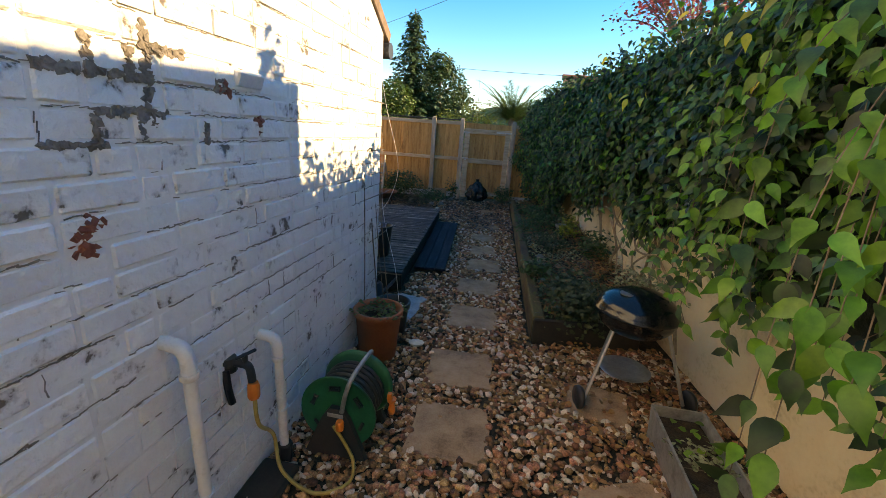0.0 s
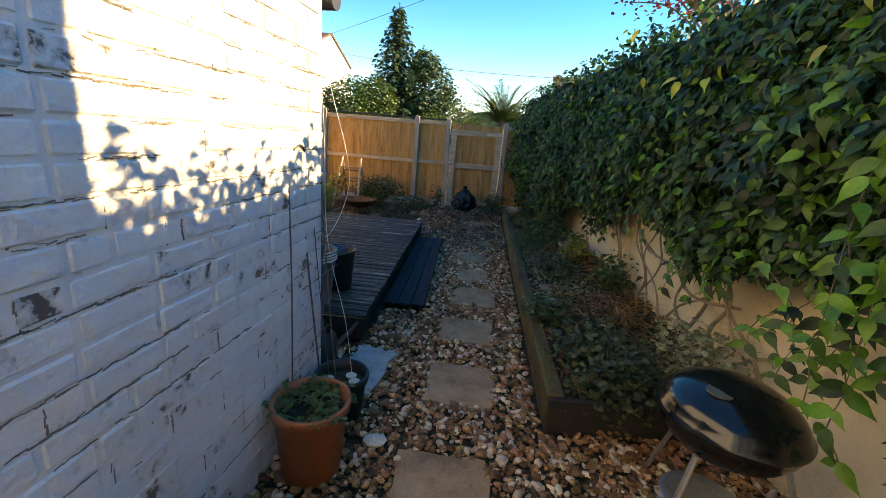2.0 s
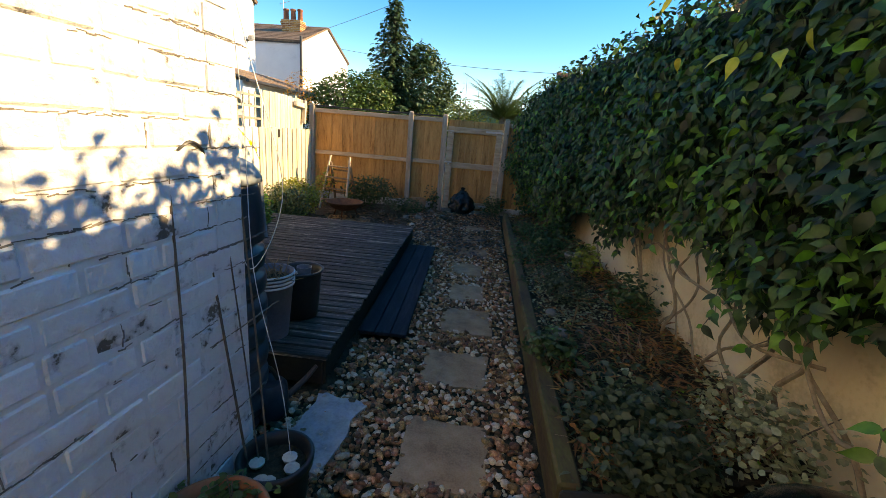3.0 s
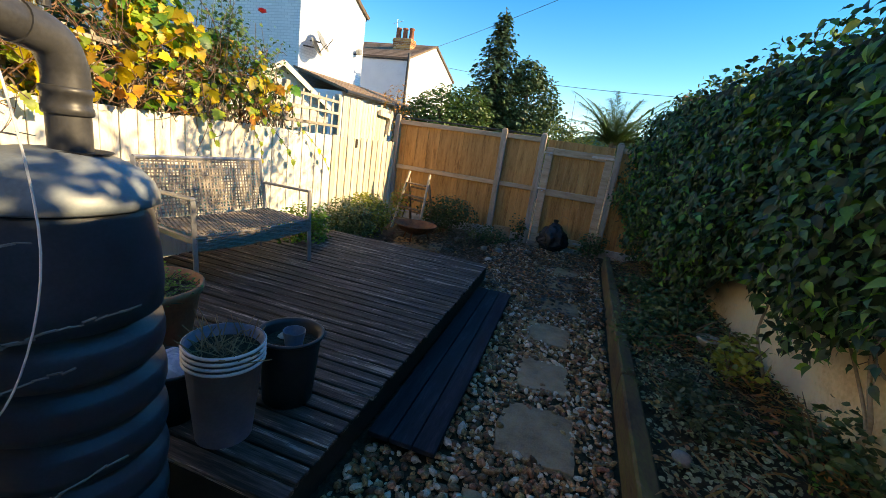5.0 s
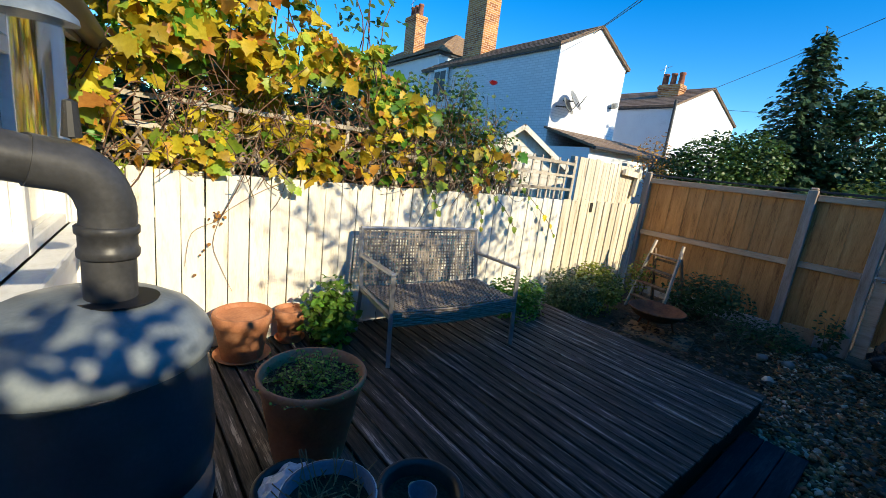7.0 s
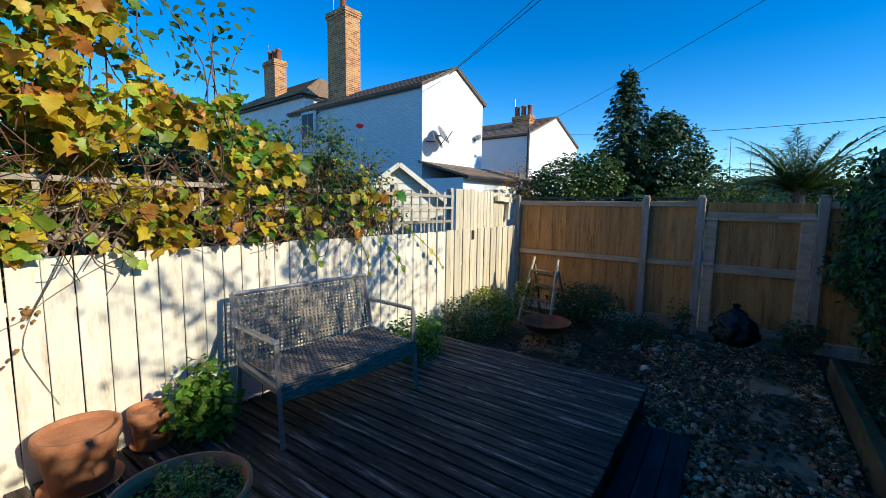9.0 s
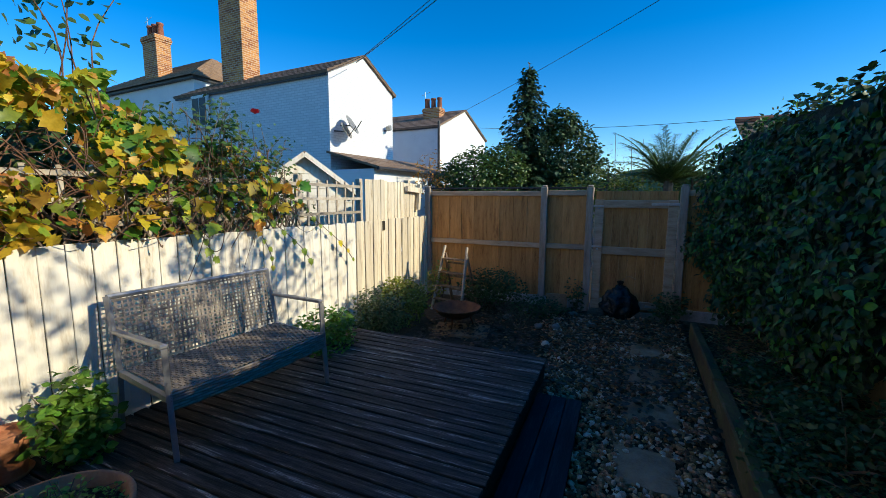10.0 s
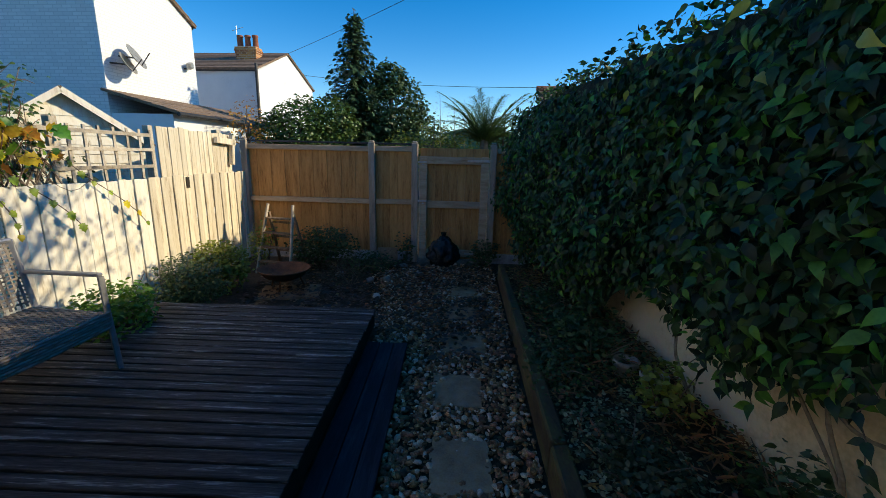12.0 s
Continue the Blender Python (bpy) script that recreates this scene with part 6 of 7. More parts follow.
for k in range(420):
    a = rng.uniform(3.7, 5.75)
    p = lf(a, rng.uniform(-0.35, 0.05), rng.uniform(2.5, 3.15))
    lv.add(p, rand_dir(-0.5), Vector((0.8, -0.3, 0.5)), rng.uniform(0.05, 0.08), ROUND)
tagged(part("top_leaves", lv.mesh("top_leaves", M["rose_leaf"]), None, vine), kind="stuff")

tendril = thing("dry_tendril", pose(0, 0, 0), "dead brown vine tendril hanging on the white fence", "climbing plant")
for way in ([(4.95, 1.42), (4.72, 1.32), (4.50, 1.18), (4.42, 1.10), (4.28, 1.02), (4.24, 0.80)], [(4.46, 1.16), (4.40, 0.95), (4.46, 0.75), (4.52, 0.60)]):
    pts = smooth_path([lf(a, 0.022, z) for a, z in way], 4)
    part("stem", tube(bmesh.new(), pts, 0.0026, 5, 0.0014), M["straw"], tendril)
lv = Leaves()
for k in range(18):
    a = rng.gauss(4.44, 0.025) if k < 14 else rng.uniform(4.25, 4.5)
    lv.add(lf(a, 0.03, rng.gauss(1.14, 0.03) if k < 14 else rng.uniform(0.65, 1.0)), rand_dir(-0.8), Vector((0.8, -0.3, 0.5)), rng.uniform(0.02, 0.035), ROUND)
part("dead_leaves", lv.mesh("dead_leaves", M["fallen"]), None, tendril)

rose = thing("rose_bush", pose(0, 0, 0), "climbing rose with one red flower over the fence", "rose bush")
lv = Leaves()
st = bmesh.new()
for k in range(38):
    a = rng.uniform(5.6, 7.2)
    top = 2.42 - 0.45 * max(0, a - 6.5) - 0.3 * max(0, 6.0 - a) + rng.uniform(-0.25, 0.05)
    p = lf(a + rng.uniform(-0.2, 0.2), rng.uniform(-0.2, 0.0), 1.4)
    q = lf(a, rng.uniform(-0.2, 0.22), top)
    tube(st, smooth_path([p, p.lerp(q, 0.5) + Vector((rng.gauss(0, 0.05), rng.gauss(0, 0.06), 0)), q], 4), 0.005, 5, 0.002)
    for t in range(44):
        b = p.lerp(q, 0.2 + 0.8 * t / 43) + Vector((rng.gauss(0, 0.06), rng.gauss(0, 0.08), rng.gauss(0, 0.04)))
        lv.add(b, rand_dir(-0.3), Vector((0.8, -0.3 + rng.gauss(0, 0.3), 0.6)), rng.uniform(0.035, 0.06), OVATE)
tagged(part("cane_mass", st, M["bark"], rose), kind="stuff")
tagged(part("leaves", lv.mesh("leaves", M["rose_leaf"]), None, rose), kind="stuff")
lv = Leaves()
for k in range(26):
    t = k * 2.4
    lv.add(Vector((-2.38, 6.38, 2.33)), Vector((math.cos(t), math.sin(t), 0.3 + 0.05 * k)), Vector((-math.cos(t), -math.sin(t), 1)), 0.05, ROUND)
part("flower", lv.mesh("flower", M["rose_red"]), None, rose, "red rose flower")

# neighbour's dark shrubs behind the trellis
for k in range(7):
    y = 3.4 + 0.95 * k
    shrub("neighbour_shrub", -4.1 - 0.35 * (k % 2), y, 0.0, (0.6, 0.66, 1.25), 1700, 0.085, "dark_leaf", "dark green shrub behind the trellis", OVATE)

for x, y, k in ((-6.6, 4.6, "vine_green"), (-7.2, 7.2, "dark_leaf"), (-6.2, 2.6, "dark_leaf")):
    t = thing("neighbour_tree", pose(x, y, 0), "leafy neighbouring garden tree behind the vine", "tree")
    part("trunk", tube(bmesh.new(), smooth_path([(0, 0, 0), (0.05, 0.03, 1.0), (0, 0, 2.4)], 4), 0.07, 8, 0.02), M["bark"], t)
    for q in range(6):
        part("limb", tube(bmesh.new(), [(0, 0, 1.2 + 0.15 * q), (0.7 * math.cos(q * 2.4), 0.7 * math.sin(q * 2.4), 1.9 + 0.15 * q)], 0.022, 6, 0.006), M["bark"], t)
    lv = Leaves()
    for o, r, n in (((0, 0, 2.0), (1.0, 1.1, 0.9), 1800), ((0.2, 0.7, 1.4), (0.9, 0.9, 0.9), 1200), ((-0.2, -0.7, 1.5), (0.9, 0.9, 0.9), 1200)):
        clump_leaves(lv, o, r, n, 0.10, OVATE)
    tagged(part("crown", lv.mesh("crown", M[k]), None, t), kind="stuff")

for a, key in ((3.2, "vine_green"), (4.3, "dark_leaf"), (5.3, "rose_leaf"), (6.3, "dark_leaf")):
    o = lf(a, -1.15, 0.0)
    t = thing("neighbour_shrub", pose(o.x, o.y, 0), "dense leafy shrub behind the trellis", "shrub")
    part("trunk", tube(bmesh.new(), smooth_path([(0, 0, 0), (0.04, 0.02, 0.7), (0, 0, 1.6)], 3), 0.04, 7, 0.012), M["bark"], t)
    lv = Leaves()
    for q in range(4):
        clump_leaves(lv, (rng.uniform(-0.2, 0.2), rng.uniform(-0.4, 0.4), 0.9 + 0.35 * q), (0.5, 0.65, 0.45), 700, 0.10, OVATE)
    tagged(part("crown", lv.mesh("crown", M[key]), None, t), kind="stuff")

# ---- sheds and houses beyond ----
shed = thing("shed", pose(-3.85, 9.03, 0, 0, 0, 42), "cream painted garden shed gable behind the trellis", "shed")
bm = bmesh.new()
pts = [(-0.75, 0), (0.75, 0), (0.75, 1.72), (0, 2.28), (-0.75, 1.72)]
f = [bm.verts.new((x, -0.0, z)) for x, z in pts]
g = [bm.verts.new((x, 1.6, z)) for x, z in pts]
bm.faces.new(f)
bm.faces.new(list(reversed(g)))
for i in range(5):
    bm.faces.new((f[i], g[i], g[(i + 1) % 5], f[(i + 1) % 5]))
bmesh.ops.recalc_face_normals(bm, faces=bm.faces)
part("body", bm, M["white_wood"], shed)
for k in range(9):
    z = 1.2 + 0.11 * k
    w = 1.5 if z < 1.72 else max(0.1, 1.5 * (2.28 - z) / 0.56)
    part("cladding_board", B((w, 0.015, 0.104), (0, -0.008, z), (-4, 0, 0)), M["white_wood"], shed)
for s in (-1, 1):
    part("roof", B((1.06, 1.8, 0.04), (s * 0.42, 0.78, 2.02), (0, s * 36.7, 0)), M["roof_tile"], shed)
    part("bargeboard", B((1.0, 0.03, 0.07), (s * 0.40, -0.12, 2.015), (0, s * 36.7, 0)), M["white_wood"], shed)


def brick_material(name, a, b, mortar, course=0.075):
    m = surf(name, [(0.3, a), (0.7, b)], 5, 0.9, 0.3, 40)
    nt = m.node_tree
    br = nt.nodes.new("ShaderNodeTexBrick")
    br.inputs["Color1"].default_value, br.inputs["Color2"].default_value, br.inputs["Mortar"].default_value = (*a, 1), (*b, 1), (*mortar, 1)
    br.inputs["Scale"].default_value = 1.0
    br.inputs["Brick Width"].default_value, br.inputs["Row Height"].default_value, br.inputs["Mortar Size"].default_value = course * 3, course, 0.008
    tc = nt.nodes.new("ShaderNodeTexCoord")
    sp = nt.nodes.new("ShaderNodeSeparateXYZ")
    cb = nt.nodes.new("ShaderNodeCombineXYZ")
    ad = nt.nodes.new("ShaderNodeMath")
    nt.links.new(tc.outputs["Object"], sp.inputs[0])
    nt.links.new(sp.outputs["X"], ad.inputs[0])
    nt.links.new(sp.outputs["Y"], ad.inputs[1])
    nt.links.new(ad.outputs[0], cb.inputs["X"])
    nt.links.new(sp.outputs["Z"], cb.inputs["Y"])
    nt.links.new(cb.outputs[0], br.inputs["Vector"])
    nt.links.new(br.outputs["Color"], nt.nodes["Principled BSDF"].inputs["Base Color"])
    return m


M["chimney"] = brick_material("yellow_brown_chimney_brick", (0.27, 0.085, 0.03), (0.60, 0.28, 0.085), (0.55, 0.45, 0.33))
M["white_brick_far"] = brick_material("white_painted_brick_far", (0.72, 0.73, 0.74), (0.80, 0.81, 0.82), (0.60, 0.62, 0.64))


def gable_house(m, length, width, eave, apex, label, roof="roof_tile", wall="white_render", hip=False):
    """Local x away from the gable along the ridge, local y across; the gable stands at x = 0."""
    h = thing("house", m, label, "house")
    bm = bmesh.new()
    pts = [(0, 0), (width, 0), (width, eave), (width / 2, apex), (0, eave)]
    f = [bm.verts.new((0, y, z)) for y, z in pts]
    g = [bm.verts.new((length, y, z)) for y, z in pts]
    bm.faces.new(f)
    bm.faces.new(list(reversed(g)))
    for i in range(5):
        bm.faces.new((f[i], g[i], g[(i + 1) % 5], f[(i + 1) % 5]))
    bmesh.ops.recalc_face_normals(bm, faces=bm.faces)
    part("wall", bm, M[wall], h)
    sl = math.atan2(apex - eave, width / 2)
    run = math.hypot(apex - eave, width / 2) + 0.14
    for s in (-1, 1):
        r = part("roof", B((length + 0.12, run, 0.07), (length / 2 - 0.02, width / 2 + s * (width / 4 + 0.05), (eave + apex) / 2 + 0.02), (-s * math.degrees(sl), 0, 0)), M[roof], h)
        rows_ = int(run / 0.28)
        for q in range(rows_):
            d = (q + 0.5) / rows_ * run
            y = width / 2 + s * d * math.cos(sl)
            part("tile_course", B((length + 0.14, 0.31, 0.025), (length / 2 - 0.02, y, apex + 0.085 - d * math.sin(sl)), (-s * (math.degrees(sl) - 3), 0, 0)), M[roof], r)
        part("fascia", B((length, 0.04, 0.12), (length / 2, width / 2 + s * (width / 2 + 0.06), eave - 0.03)), M["dark_trim"], h)
    return h


def chimney(m, w, d, z0, z1, label, pots=2):
    c = thing("chimney", m, label, "chimney")
    part("shaft", B((w, d, z1 - z0), (0, 0, (z0 + z1) / 2), bevel=0.01), M["chimney"], c)
    for k in range(3):
        part("corbel", B((w + 0.06 + 0.05 * (k == 1), d + 0.06 + 0.05 * (k == 1), 0.09), (0, 0, z1 - 0.14 + 0.09 * k), bevel=0.01), M["chimney"], c)
    for k in range(pots):
        part("pot", lathe(bmesh.new(), [(0.13, 0), (0.11, 0.4), (0.14, 0.43), (0.13, 0.5), (0, 0.48)], 16, ((k - (pots - 1) / 2) * 0.36, 0, z1 + 0.1)), M["red_tile"], c, smooth=True)
    part("aerial", tube(bmesh.new(), [(w / 2 + 0.03, 0, z1 - 0.6), (w / 2 + 0.03, 0, z1 + 1.0)], 0.015, 5), M["steel"], c)
    part("aerial_arm", tube(bmesh.new(), [(w / 2 - 0.3, 0, z1 + 0.95), (w / 2 + 0.25, 0, z1 + 0.8)], 0.01, 5), M["steel"], c)
    return c


# local x to the left and back, local y away
RZ = math.degrees(math.atan2(0.18, -0.984))


def house_pose(x, y):
    return pose(x, y, 0, 0, 0, RZ)


def mirror_house(x, y, length, width, eave, apex, label, wall, roof="roof_tile"):
    """Corner nearest to the garden at (x, y); the house runs left of it and away from it."""
    c = Vector((x, y, 0)) + Vector((0.18, 0.984, 0)) * width
    return gable_house(pose(c.x, c.y, 0, 0, 0, RZ), length, width, eave, apex, label, roof, wall)


h1 = mirror_house(-6.65, 14.2, 7.2, 3.16, 5.17, 5.98, "white painted brick house wing with a sunlit gable", "white_brick_far")
# satellite dishes on the gable
for w_, z, r in ((0.55, 3.75, 0.30), (0.28, 3.55, 0.26)):
    c = Vector((-6.65, 14.2, 0)) + Vector((0.18, 0.984, 0)) * w_ + Vector((0.30, -0.05, z))
    d = thing("satellite_dish", pose(c.x, c.y, c.z, 60, 0, 100), "grey satellite dish on a white gable wall", "satellite dish", "satellite dishes")
    part("reflector", lathe(bmesh.new(), [(0.0, 0.0), (r * 0.5, 0.015), (r, 0.06), (r, 0.07), (r * 0.5, 0.027), (0, 0.012)], 28), M["zinc"], d, smooth=True)
    part("arm", tube(bmesh.new(), [(0, -r * 0.7, 0.03), (0, -0.05, 0.36)], 0.012, 6), M["dark_trim"], d)
    part("mount", tube(bmesh.new(), [(0, 0, 0.0), (0.02, 0.2, -0.3)], 0.02, 6), M["dark_trim"], d)
lc = Vector((-6.65, 14.2, 0)) + Vector((0.18, 0.984, 0)) * 2.7 + Vector((0.16, -0.03, 4.0))
fl = thing("security_lamp", pose(lc.x, lc.y, lc.z), "small wall floodlight on the gable", "lamp")
part("housing", B((0.14, 0.2, 0.16), (0, 0, 0), (20, 0, 0), bevel=0.02), M["zinc"], fl)
part("bracket", B((0.2, 0.04, 0.04), (-0.08, 0, -0.08)), M["dark_trim"], fl)
# lean-to against the gable
lt = thing("lean_to", pose(-6.62, 14.2, 0, 0, 0, RZ - 180), "white lean-to with a brown tiled roof", "lean-to")
part("wall", B((1.5, 4.6, 2.45), (0.76, -2.3 + 4.6, 1.225)), M["white_render"], lt)
part("roof", B((1.85, 4.8, 0.06), (0.80, 2.3, 2.72), (0, 15, 0)), M["roof_tile"], lt)
for k in range(6):
    part("tile_course", B((0.33, 4.82, 0.02), (0.06 + 0.295 * k, 2.3, 2.94 - 0.079 * k), (0, 12, 0)), M["roof_tile"], lt)
part("gutter", tube(bmesh.new(), [(1.72, -0.1, 2.45), (1.72, 4.7, 2.45)], 0.05, 8), M["dark_trim"], lt)

def hip_house(x, y, length, width, eave, apex, label):
    c = Vector((x, y, 0)) + Vector((0.18, 0.984, 0)) * width
    h = thing("house", pose(c.x, c.y, 0, 0, 0, RZ), label, "house")
    part("wall", B((length, width, eave), (length / 2, width / 2, eave / 2)), M["white_render"], h)
    part("eaves_board", B((length + 0.3, width + 0.3, 0.14), (length / 2, width / 2, eave + 0.07), bevel=0.01), M["dark_trim"], h)
    # four tiled slopes in overlapping courses
    rows = 16
    for k in range(rows):
        a, b = k / rows, (k + 1) / rows
        bm = bmesh.new()
        rings = []
        for t, lift in ((a, 0.035), (b, 0.0)):
            ins, z = -0.25 + (width / 2 + 0.25) * t, eave + 0.12 + (apex - eave - 0.12) * t + lift
            rings.append([bm.verts.new(p) for p in ((ins, ins, z), (length - ins, ins, z), (length - ins, width - ins, z), (ins, width - ins, z))])
        low = [bm.verts.new(v.co - Vector((0, 0, 0.05))) for v in rings[0]]
        for i in range(4):
            j = (i + 1) % 4
            bm.faces.new((rings[0][i], rings[0][j], rings[1][j], rings[1][i]))
            bm.faces.new((low[i], low[j], rings[0][j], rings[0][i]))
        bmesh.ops.recalc_face_normals(bm, faces=bm.faces)
        part("tile_course", bm, M["hip_tile"], h)
    return h


# Lighter copy of roof_tile, with the sunlight put into its colour.
M["hip_tile"] = surf("sunlit_brown_roof_tile", [(0.25, (0.14, 0.085, 0.05)), (0.5, (0.27, 0.175, 0.11)), (0.8, (0.38, 0.27, 0.18))], 5, 0.9, 0.6, 30, bump_dist=0.03)
h2 = hip_house(-13.9, 16.4, 9.0, 5.0, 6.1, 7.9, "white house with a brown hipped roof")
hw = thing("house_window", pose(-12.3, 15.12, 0, 0, 0, RZ), "white framed window in a white house wall", "window")
part("frame", B((0.9, 0.08, 1.1), (0, 0.0, 4.55), bevel=0.01), M["white_gloss"], hw)
for s in (-1, 1):
    part("pane", B((0.34, 0.02, 0.9), (s * 0.2, 0.045, 4.55)), M["dark_trim"], hw)
chimney(pose(-11.62, 16.36, 0, 0, 0, RZ), 1.15, 0.7, 4.8, 8.9, "tall yellow-brown brick chimney with a red pot", 1)
chimney(pose(-17.1, 17.6, 0, 0, 0, RZ), 1.0, 0.6, 6.6, 8.25, "brick chimney with pale pots", 3)
mirror_house(-6.1, 22.65, 7.5, 5.9, 5.0, 6.2, "distant white house with a brown tiled roof", "white_render", "roof_tile")
chimney(pose(-7.0, 24.6, 0, 0, 0, RZ), 0.95, 0.5, 5.2, 6.15, "short brick chimney with red pots", 3)
bm = tube(bmesh.new(), [(-6.0, 22.4, -0.01), (-6.0, 22.4, 5.2)], 0.06, 8)
solid("far_downpipe", bm, M["dark_trim"], pose(0, 0, 0), "black downpipe on a distant white house", "downpipe")

hr = thing("house", pose(5.2, 18.2, 0, 0, 0, -8), "distant house with a grey tiled roof and red ridge", "house")
part("wall", B((7, 5, 3.2), (3.5, 2.5, 1.6)), M["chimney"], hr)
for k in range(8):
    part("tile_course", B((7.3, 0.42, 0.03), (3.5, 0.1 + 0.33 * k, 3.05 + 0.17 * k), (24, 0, 0)), M["roof_tile"], hr)
part("roof", B((7.2, 2.9, 0.05), (3.5, 1.25, 3.6), (27, 0, 0)), M["roof_tile"], hr)
part("ridge", tube(bmesh.new(), [(-0.15, 2.55, 4.38), (7.2, 2.55, 4.38)], 0.11, 8), M["red_tile"], hr)

# unseen plain block behind the walker, added to hold back sky light
solid("house_behind", B((9, 4, 5.6), (0, 0, 2.8)), M["white_render"], pose(-1.0, -5.0, 0, 0, 0, TURN), "plain white terrace house wall", kind="structure")

# low distant trees all round, added to hide the sky's yellow horizon
bm = bmesh.new()
ring = []
for k in range(240):
    a = 2 * math.pi * k / 240
    r = 110 + 6 * noise.noise((math.cos(a) * 5, math.sin(a) * 5, 1))
    top = 7.0 + 3.0 * noise.noise((math.cos(a) * 9, math.sin(a) * 9, 4)) + 1.5 * noise.noise((math.cos(a) * 40, math.sin(a) * 40, 2))
    ring.append((bm.verts.new((r * math.cos(a), r * math.sin(a), -0.5)), bm.verts.new((r * math.cos(a), r * math.sin(a), top))))
for k in range(240):
    p, q = ring[k], ring[(k + 1) % 240]
    bm.faces.new((p[0], p[1], q[1], q[0]))
solid("backdrop", bm, M["conifer"], pose(0, 0, 0), "far dark tree line on the horizon", kind="structure")

# ---- trees ----
def tree(name, x, y, h, trunk_r, label, crown, material, size, shape=OVATE, bare=0.25, limbs=9):
    """crown: list of (offset, radii, leaves)."""
    t = thing(name, pose(x, y, 0), label, "tree")
    bm = tube(bmesh.new(), smooth_path([(0, 0, 0), (0.05, 0.03, h * 0.3), (-0.03, 0.02, h * 0.65), (0, 0, h * 0.95)], 4), trunk_r, 9, trunk_r * 0.15)
    part("trunk", bm, M["bark"], t)
    for k in range(limbs):
        a = k * 2.4
        o, r, n = crown[k % len(crown)]
        z = h * (0.25 + 0.5 * k / limbs)
        e = Vector(o) + Vector((r[0] * 0.6 * math.cos(a), r[1] * 0.6 * math.sin(a), r[2] * 0.2))
        part("limb", tube(bmesh.new(), smooth_path([(0, 0, z), e.lerp(Vector((0, 0, z)), 0.5) + Vector((0, 0, 0.1)), e], 3), trunk_r * 0.4, 6, 0.008), M["bark"], t)
    lv = Leaves()
    for o, r, n in crown:
        clump_leaves(lv, o, r, n, size, shape, droop=-0.2)
    tagged(part("crown", lv.mesh("crown", M[material]), None, t), kind="stuff")
    return t


# conifer in drooping tiers
con = thing("conifer_tree", pose(-1.36, 17.0, 0), "pointed blue-green conifer behind the fence", "tree")
part("trunk", tube(bmesh.new(), [(0, 0, 0), (0.03, 0, 3), (0, 0, 5.75)], 0.13, 8, 0.01), M["bark"], con)
lv = Leaves()
br = bmesh.new()
for k in range(190):
    z = 0.9 + 4.75 * (k / 190) ** 0.9
    L = 2.5 * (1 - (z / 5.85)) ** 1.1 * rng.uniform(0.65, 1.2) + 0.04
    a = k * 2.4 + rng.uniform(-0.3, 0.3)
    e = Vector((L * math.cos(a), L * math.sin(a), z - 0.12 * L))
    tube(br, [(0, 0, z), e], 0.012, 4, 0.004)
    n = int(60 * L) + 10
    for q in range(n):
        t = (q + 1) / n
        p = Vector((0, 0, z)).lerp(e, t) + Vector((rng.gauss(0, 0.05), rng.gauss(0, 0.05), rng.gauss(-0.03, 0.05)))
        lv.add(p, Vector((math.cos(a) + rng.gauss(0, 0.6), math.sin(a) + rng.gauss(0, 0.6), -0.5)), Vector((rng.gauss(0, 0.4), rng.gauss(0, 0.4), 1)), rng.uniform(0.10, 0.19), BLADE if q % 3 else ROUND)
tagged(part("branch_whorl", br, M["bark"], con), kind="stuff")
tagged(part("crown", lv.mesh("crown", M["conifer"]), None, con), kind="stuff")

tree("holly_tree", -0.25, 17.2, 4.2, 0.12, "broad dark evergreen tree beside the conifer", [((0, 0, 3.0), (1.1, 0.9, 1.15), 4200), ((0.35, 0, 2.2), (1.4, 1.0, 0.9), 3200), ((-0.1, 0.1, 3.9), (0.6, 0.5, 0.6), 1300), ((-0.9, 0, 2.3), (1.0, 0.8, 0.9), 2000)], "dark_leaf", 0.11)
tree("laurel_tree", -2.7, 15.6, 3.0, 0.08, "dark green laurel hedge tree behind the fence", [((0, 0, 2.3), (0.9, 0.7, 0.85), 2600), ((0.75, 0.3, 2.45), (0.8, 0.6, 0.8), 2000), ((-0.7, 0.2, 2.05), (0.7, 0.6, 0.75), 1500), ((0, 0, 1.5), (1.5, 0.6, 0.7), 1500)], "rose_leaf", 0.10)
tree("autumn_tree", -4.0, 15.3, 2.9, 0.05, "thin reddish autumn tree beyond the fence", [((0, 0, 2.3), (0.5, 0.5, 0.75), 330), ((0.4, 0, 1.9), (0.45, 0.4, 0.5), 240)], "vine_orange", 0.07)
tree("hedge_tree", 0.9, 14.6, 2.6, 0.06, "yellow-green bush beyond the fence", [((0, 0, 1.8), (0.7, 0.5, 0.75), 1000), ((0.9, 0.2, 1.7), (0.8, 0.5, 0.65), 900), ((-0.8, 0.2, 1.7), (0.6, 0.5, 0.6), 800)], "hedge_leaf", 0.08)
tree("hedge_tree", 2.7, 14.4, 2.9, 0.06, "green bush beyond the fence", [((0.2, 0.2, 2.0), (0.7, 0.5, 0.75), 1400), ((0.9, 0.3, 2.0), (0.7, 0.5, 0.8), 1100)], "rose_leaf", 0.08)
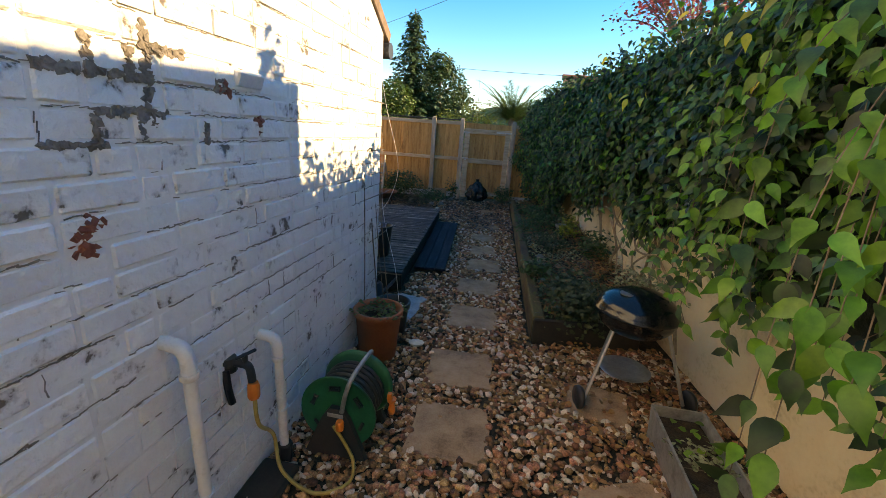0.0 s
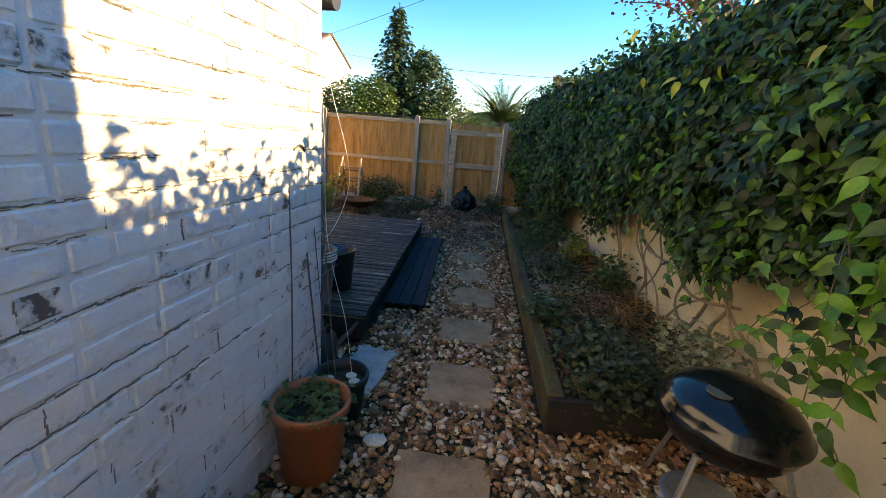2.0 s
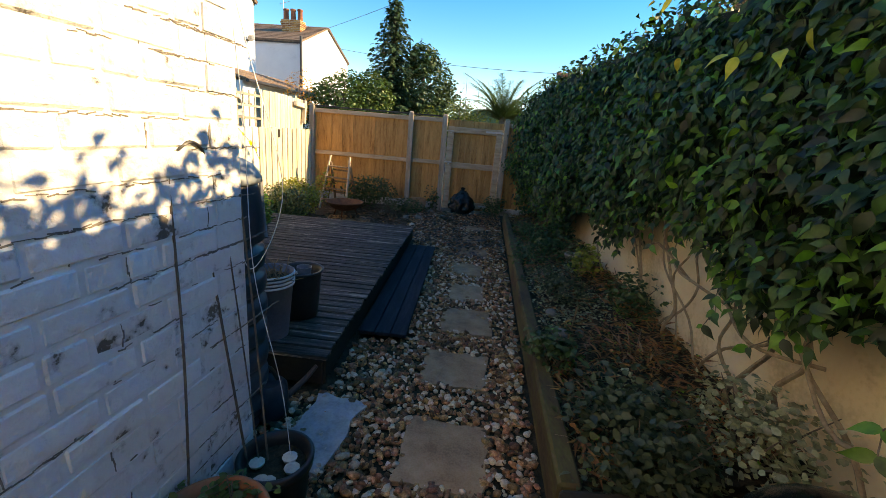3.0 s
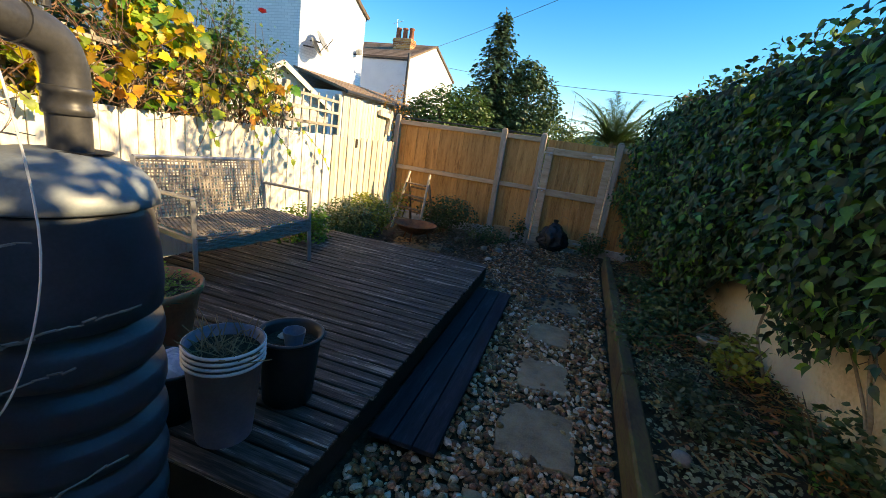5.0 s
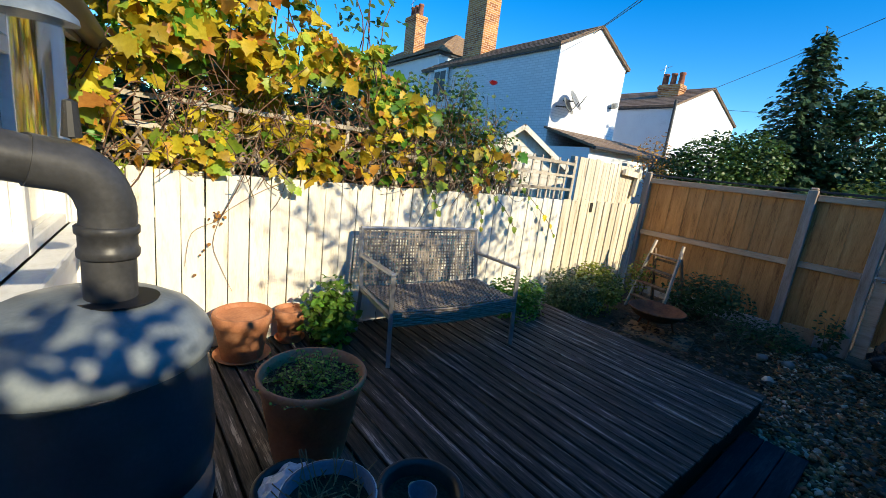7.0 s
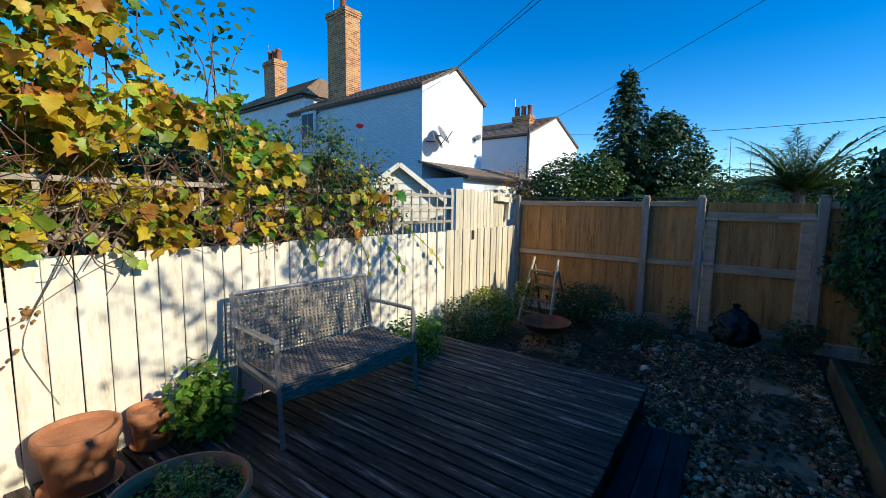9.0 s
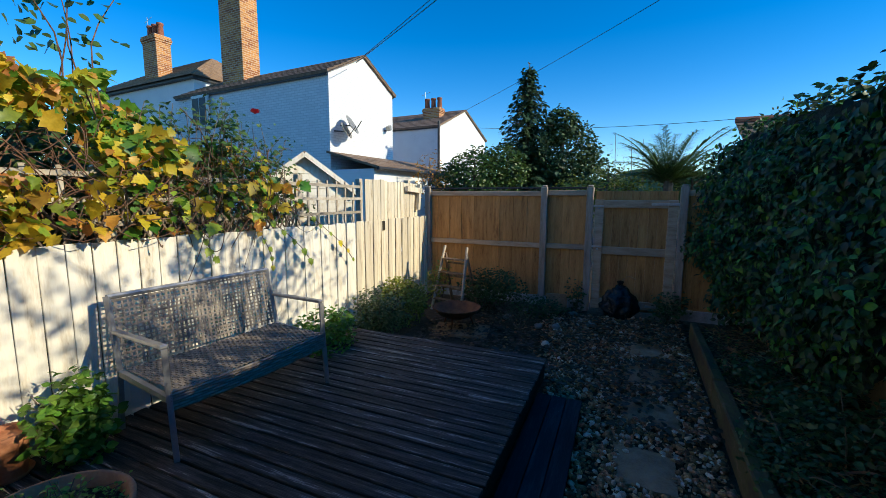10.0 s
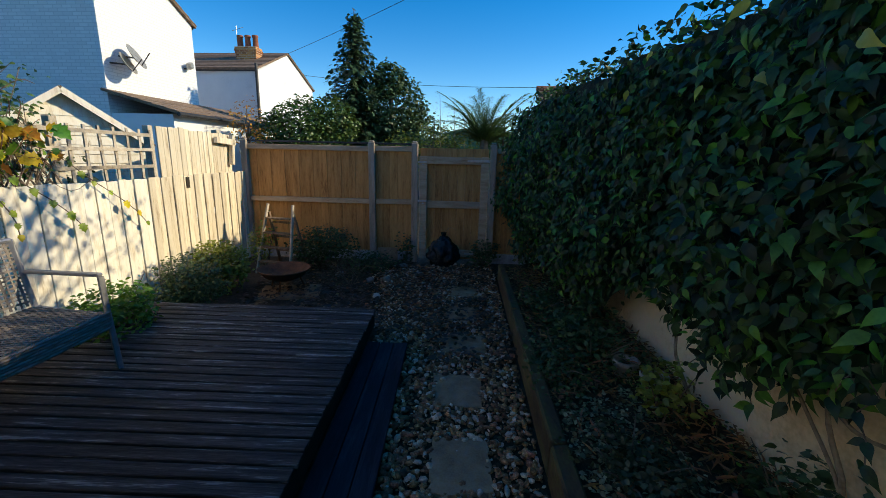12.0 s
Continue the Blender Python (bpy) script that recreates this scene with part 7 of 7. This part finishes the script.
for x, y, h in ((1.6, 16.5, 3.3), (1.2, 16.9, 3.6), (2.0, 17.2, 3.4)):
    t = thing("slender_sapling", pose(x, y, 0), "slender bare sapling against the sky", "tree", "saplings")
    part("trunk", tube(bmesh.new(), [(0, 0, 0), (0.05, 0, h * 0.6), (0.0, 0, h)], 0.02, 5, 0.004), M["bark"], t)
    lv = Leaves()
    clump_leaves(lv, (0, 0, h * 0.75), (0.3, 0.3, h * 0.25), 90, 0.08, BLADE)
    part("crown", lv.mesh("crown", M["hedge_leaf"]), None, t)

palm = thing("palm_tree", pose(2.1, 14.0, 0), "palm with arching green fronds behind the fence", "tree")
part("trunk", tube(bmesh.new(), [(0, 0, 0), (0, 0, 2.1)], 0.13, 10, 0.10), M["bark"], palm)
for k in range(34):
    a = k * 2.4
    up = rng.uniform(0.45, 1.35)
    L = rng.uniform(0.8, 1.3)
    pts = [Vector((0, 0, 1.95))]
    for q in range(1, 11):
        t = q / 10
        pts.append(Vector((L * t * math.cos(a), L * t * math.sin(a), 1.95 + up * 1.5 * t - (0.35 + 0.3 * up) * t * t)))
    f_ = part("frond_rib", tube(bmesh.new(), pts, 0.012, 4, 0.003), M["palm_leaf"], palm)
    lv = Leaves()
    for q in range(2, len(pts)):
        d = (pts[q] - pts[q - 1]).normalized()
        s = d.cross(Vector((0, 0, 1))).normalized()
        for r in range(6):
            p = pts[q - 1].lerp(pts[q], r / 6)
            for sg in (-1, 1):
                lv.add(p, d * rng.uniform(0.8, 1.2) + s * sg * 0.9 + Vector((0, 0, rng.uniform(-0.45, 0.1))), Vector((0, 0, 1)), 0.34 * (1 - 0.55 * q / 10) * rng.uniform(0.8, 1.1), FRONDLET)
    tagged(part("leaflet_fringe", lv.mesh("leaflet_fringe", M["palm_leaf"]), None, f_), kind="stuff")

plum = thing("plum_tree", pose(3.4, 6.4, 0), "dark red-leaved tree with open branches above the climber", "tree")
bm = tube(bmesh.new(), smooth_path([(0, 0, 0), (-0.1, -0.1, 1.6), (-0.25, -0.3, 2.9)], 4), 0.08, 8, 0.04)
part("trunk", bm, M["bark"], plum)
lv = Leaves()
for k in range(46):
    a = rng.uniform(1.2, 5.6)
    L = rng.uniform(0.5, 1.75)
    e = Vector((-0.25 + L * math.cos(a), -0.3 + L * math.sin(a), 2.95 + rng.uniform(0.1, 1.6)))
    pts = smooth_path([(-0.25, -0.3, 2.6), Vector((-0.25, -0.3, 2.6)).lerp(e, 0.55) + Vector((0, 0, 0.2)), e], 4)
    part("limb", tube(bmesh.new(), pts, 0.016, 5, 0.004), M["bark"], plum)
    for p in pts[4:]:
        for q in range(12):
            lv.add(p + Vector((rng.gauss(0, 0.09), rng.gauss(0, 0.09), rng.gauss(0, 0.09))), rand_dir(-0.3), rand_dir(0.8), rng.uniform(0.04, 0.07), ROUND)
tagged(part("crown", lv.mesh("crown", M["plum"]), None, plum), kind="stuff")

# ---- overhead wires ----
for p, q, s in (((-6.37, 15.75, 6.02), (14, 4.0, 11.5), 0.25), ((-6.2, 15.0, 5.6), (14, 4.4, 11.0), 0.25), ((-5.57, 25.5, 6.22), (12, 9.0, 10.0), 0.35), ((5.4, 20.6, 4.4), (-9, 30.0, 6.4), 0.3)):
    p, q = Vector(p), Vector(q)
    pts = [p.lerp(q, t) - Vector((0, 0, s * 4 * t * (1 - t))) for t in [k / 16 for k in range(17)]]
    solid("overhead_cable", tube(bmesh.new(), pts, 0.010, 5), M["dark_trim"], pose(0, 0, 0), "thin black overhead cable against the sky", "cable", "overhead cables")
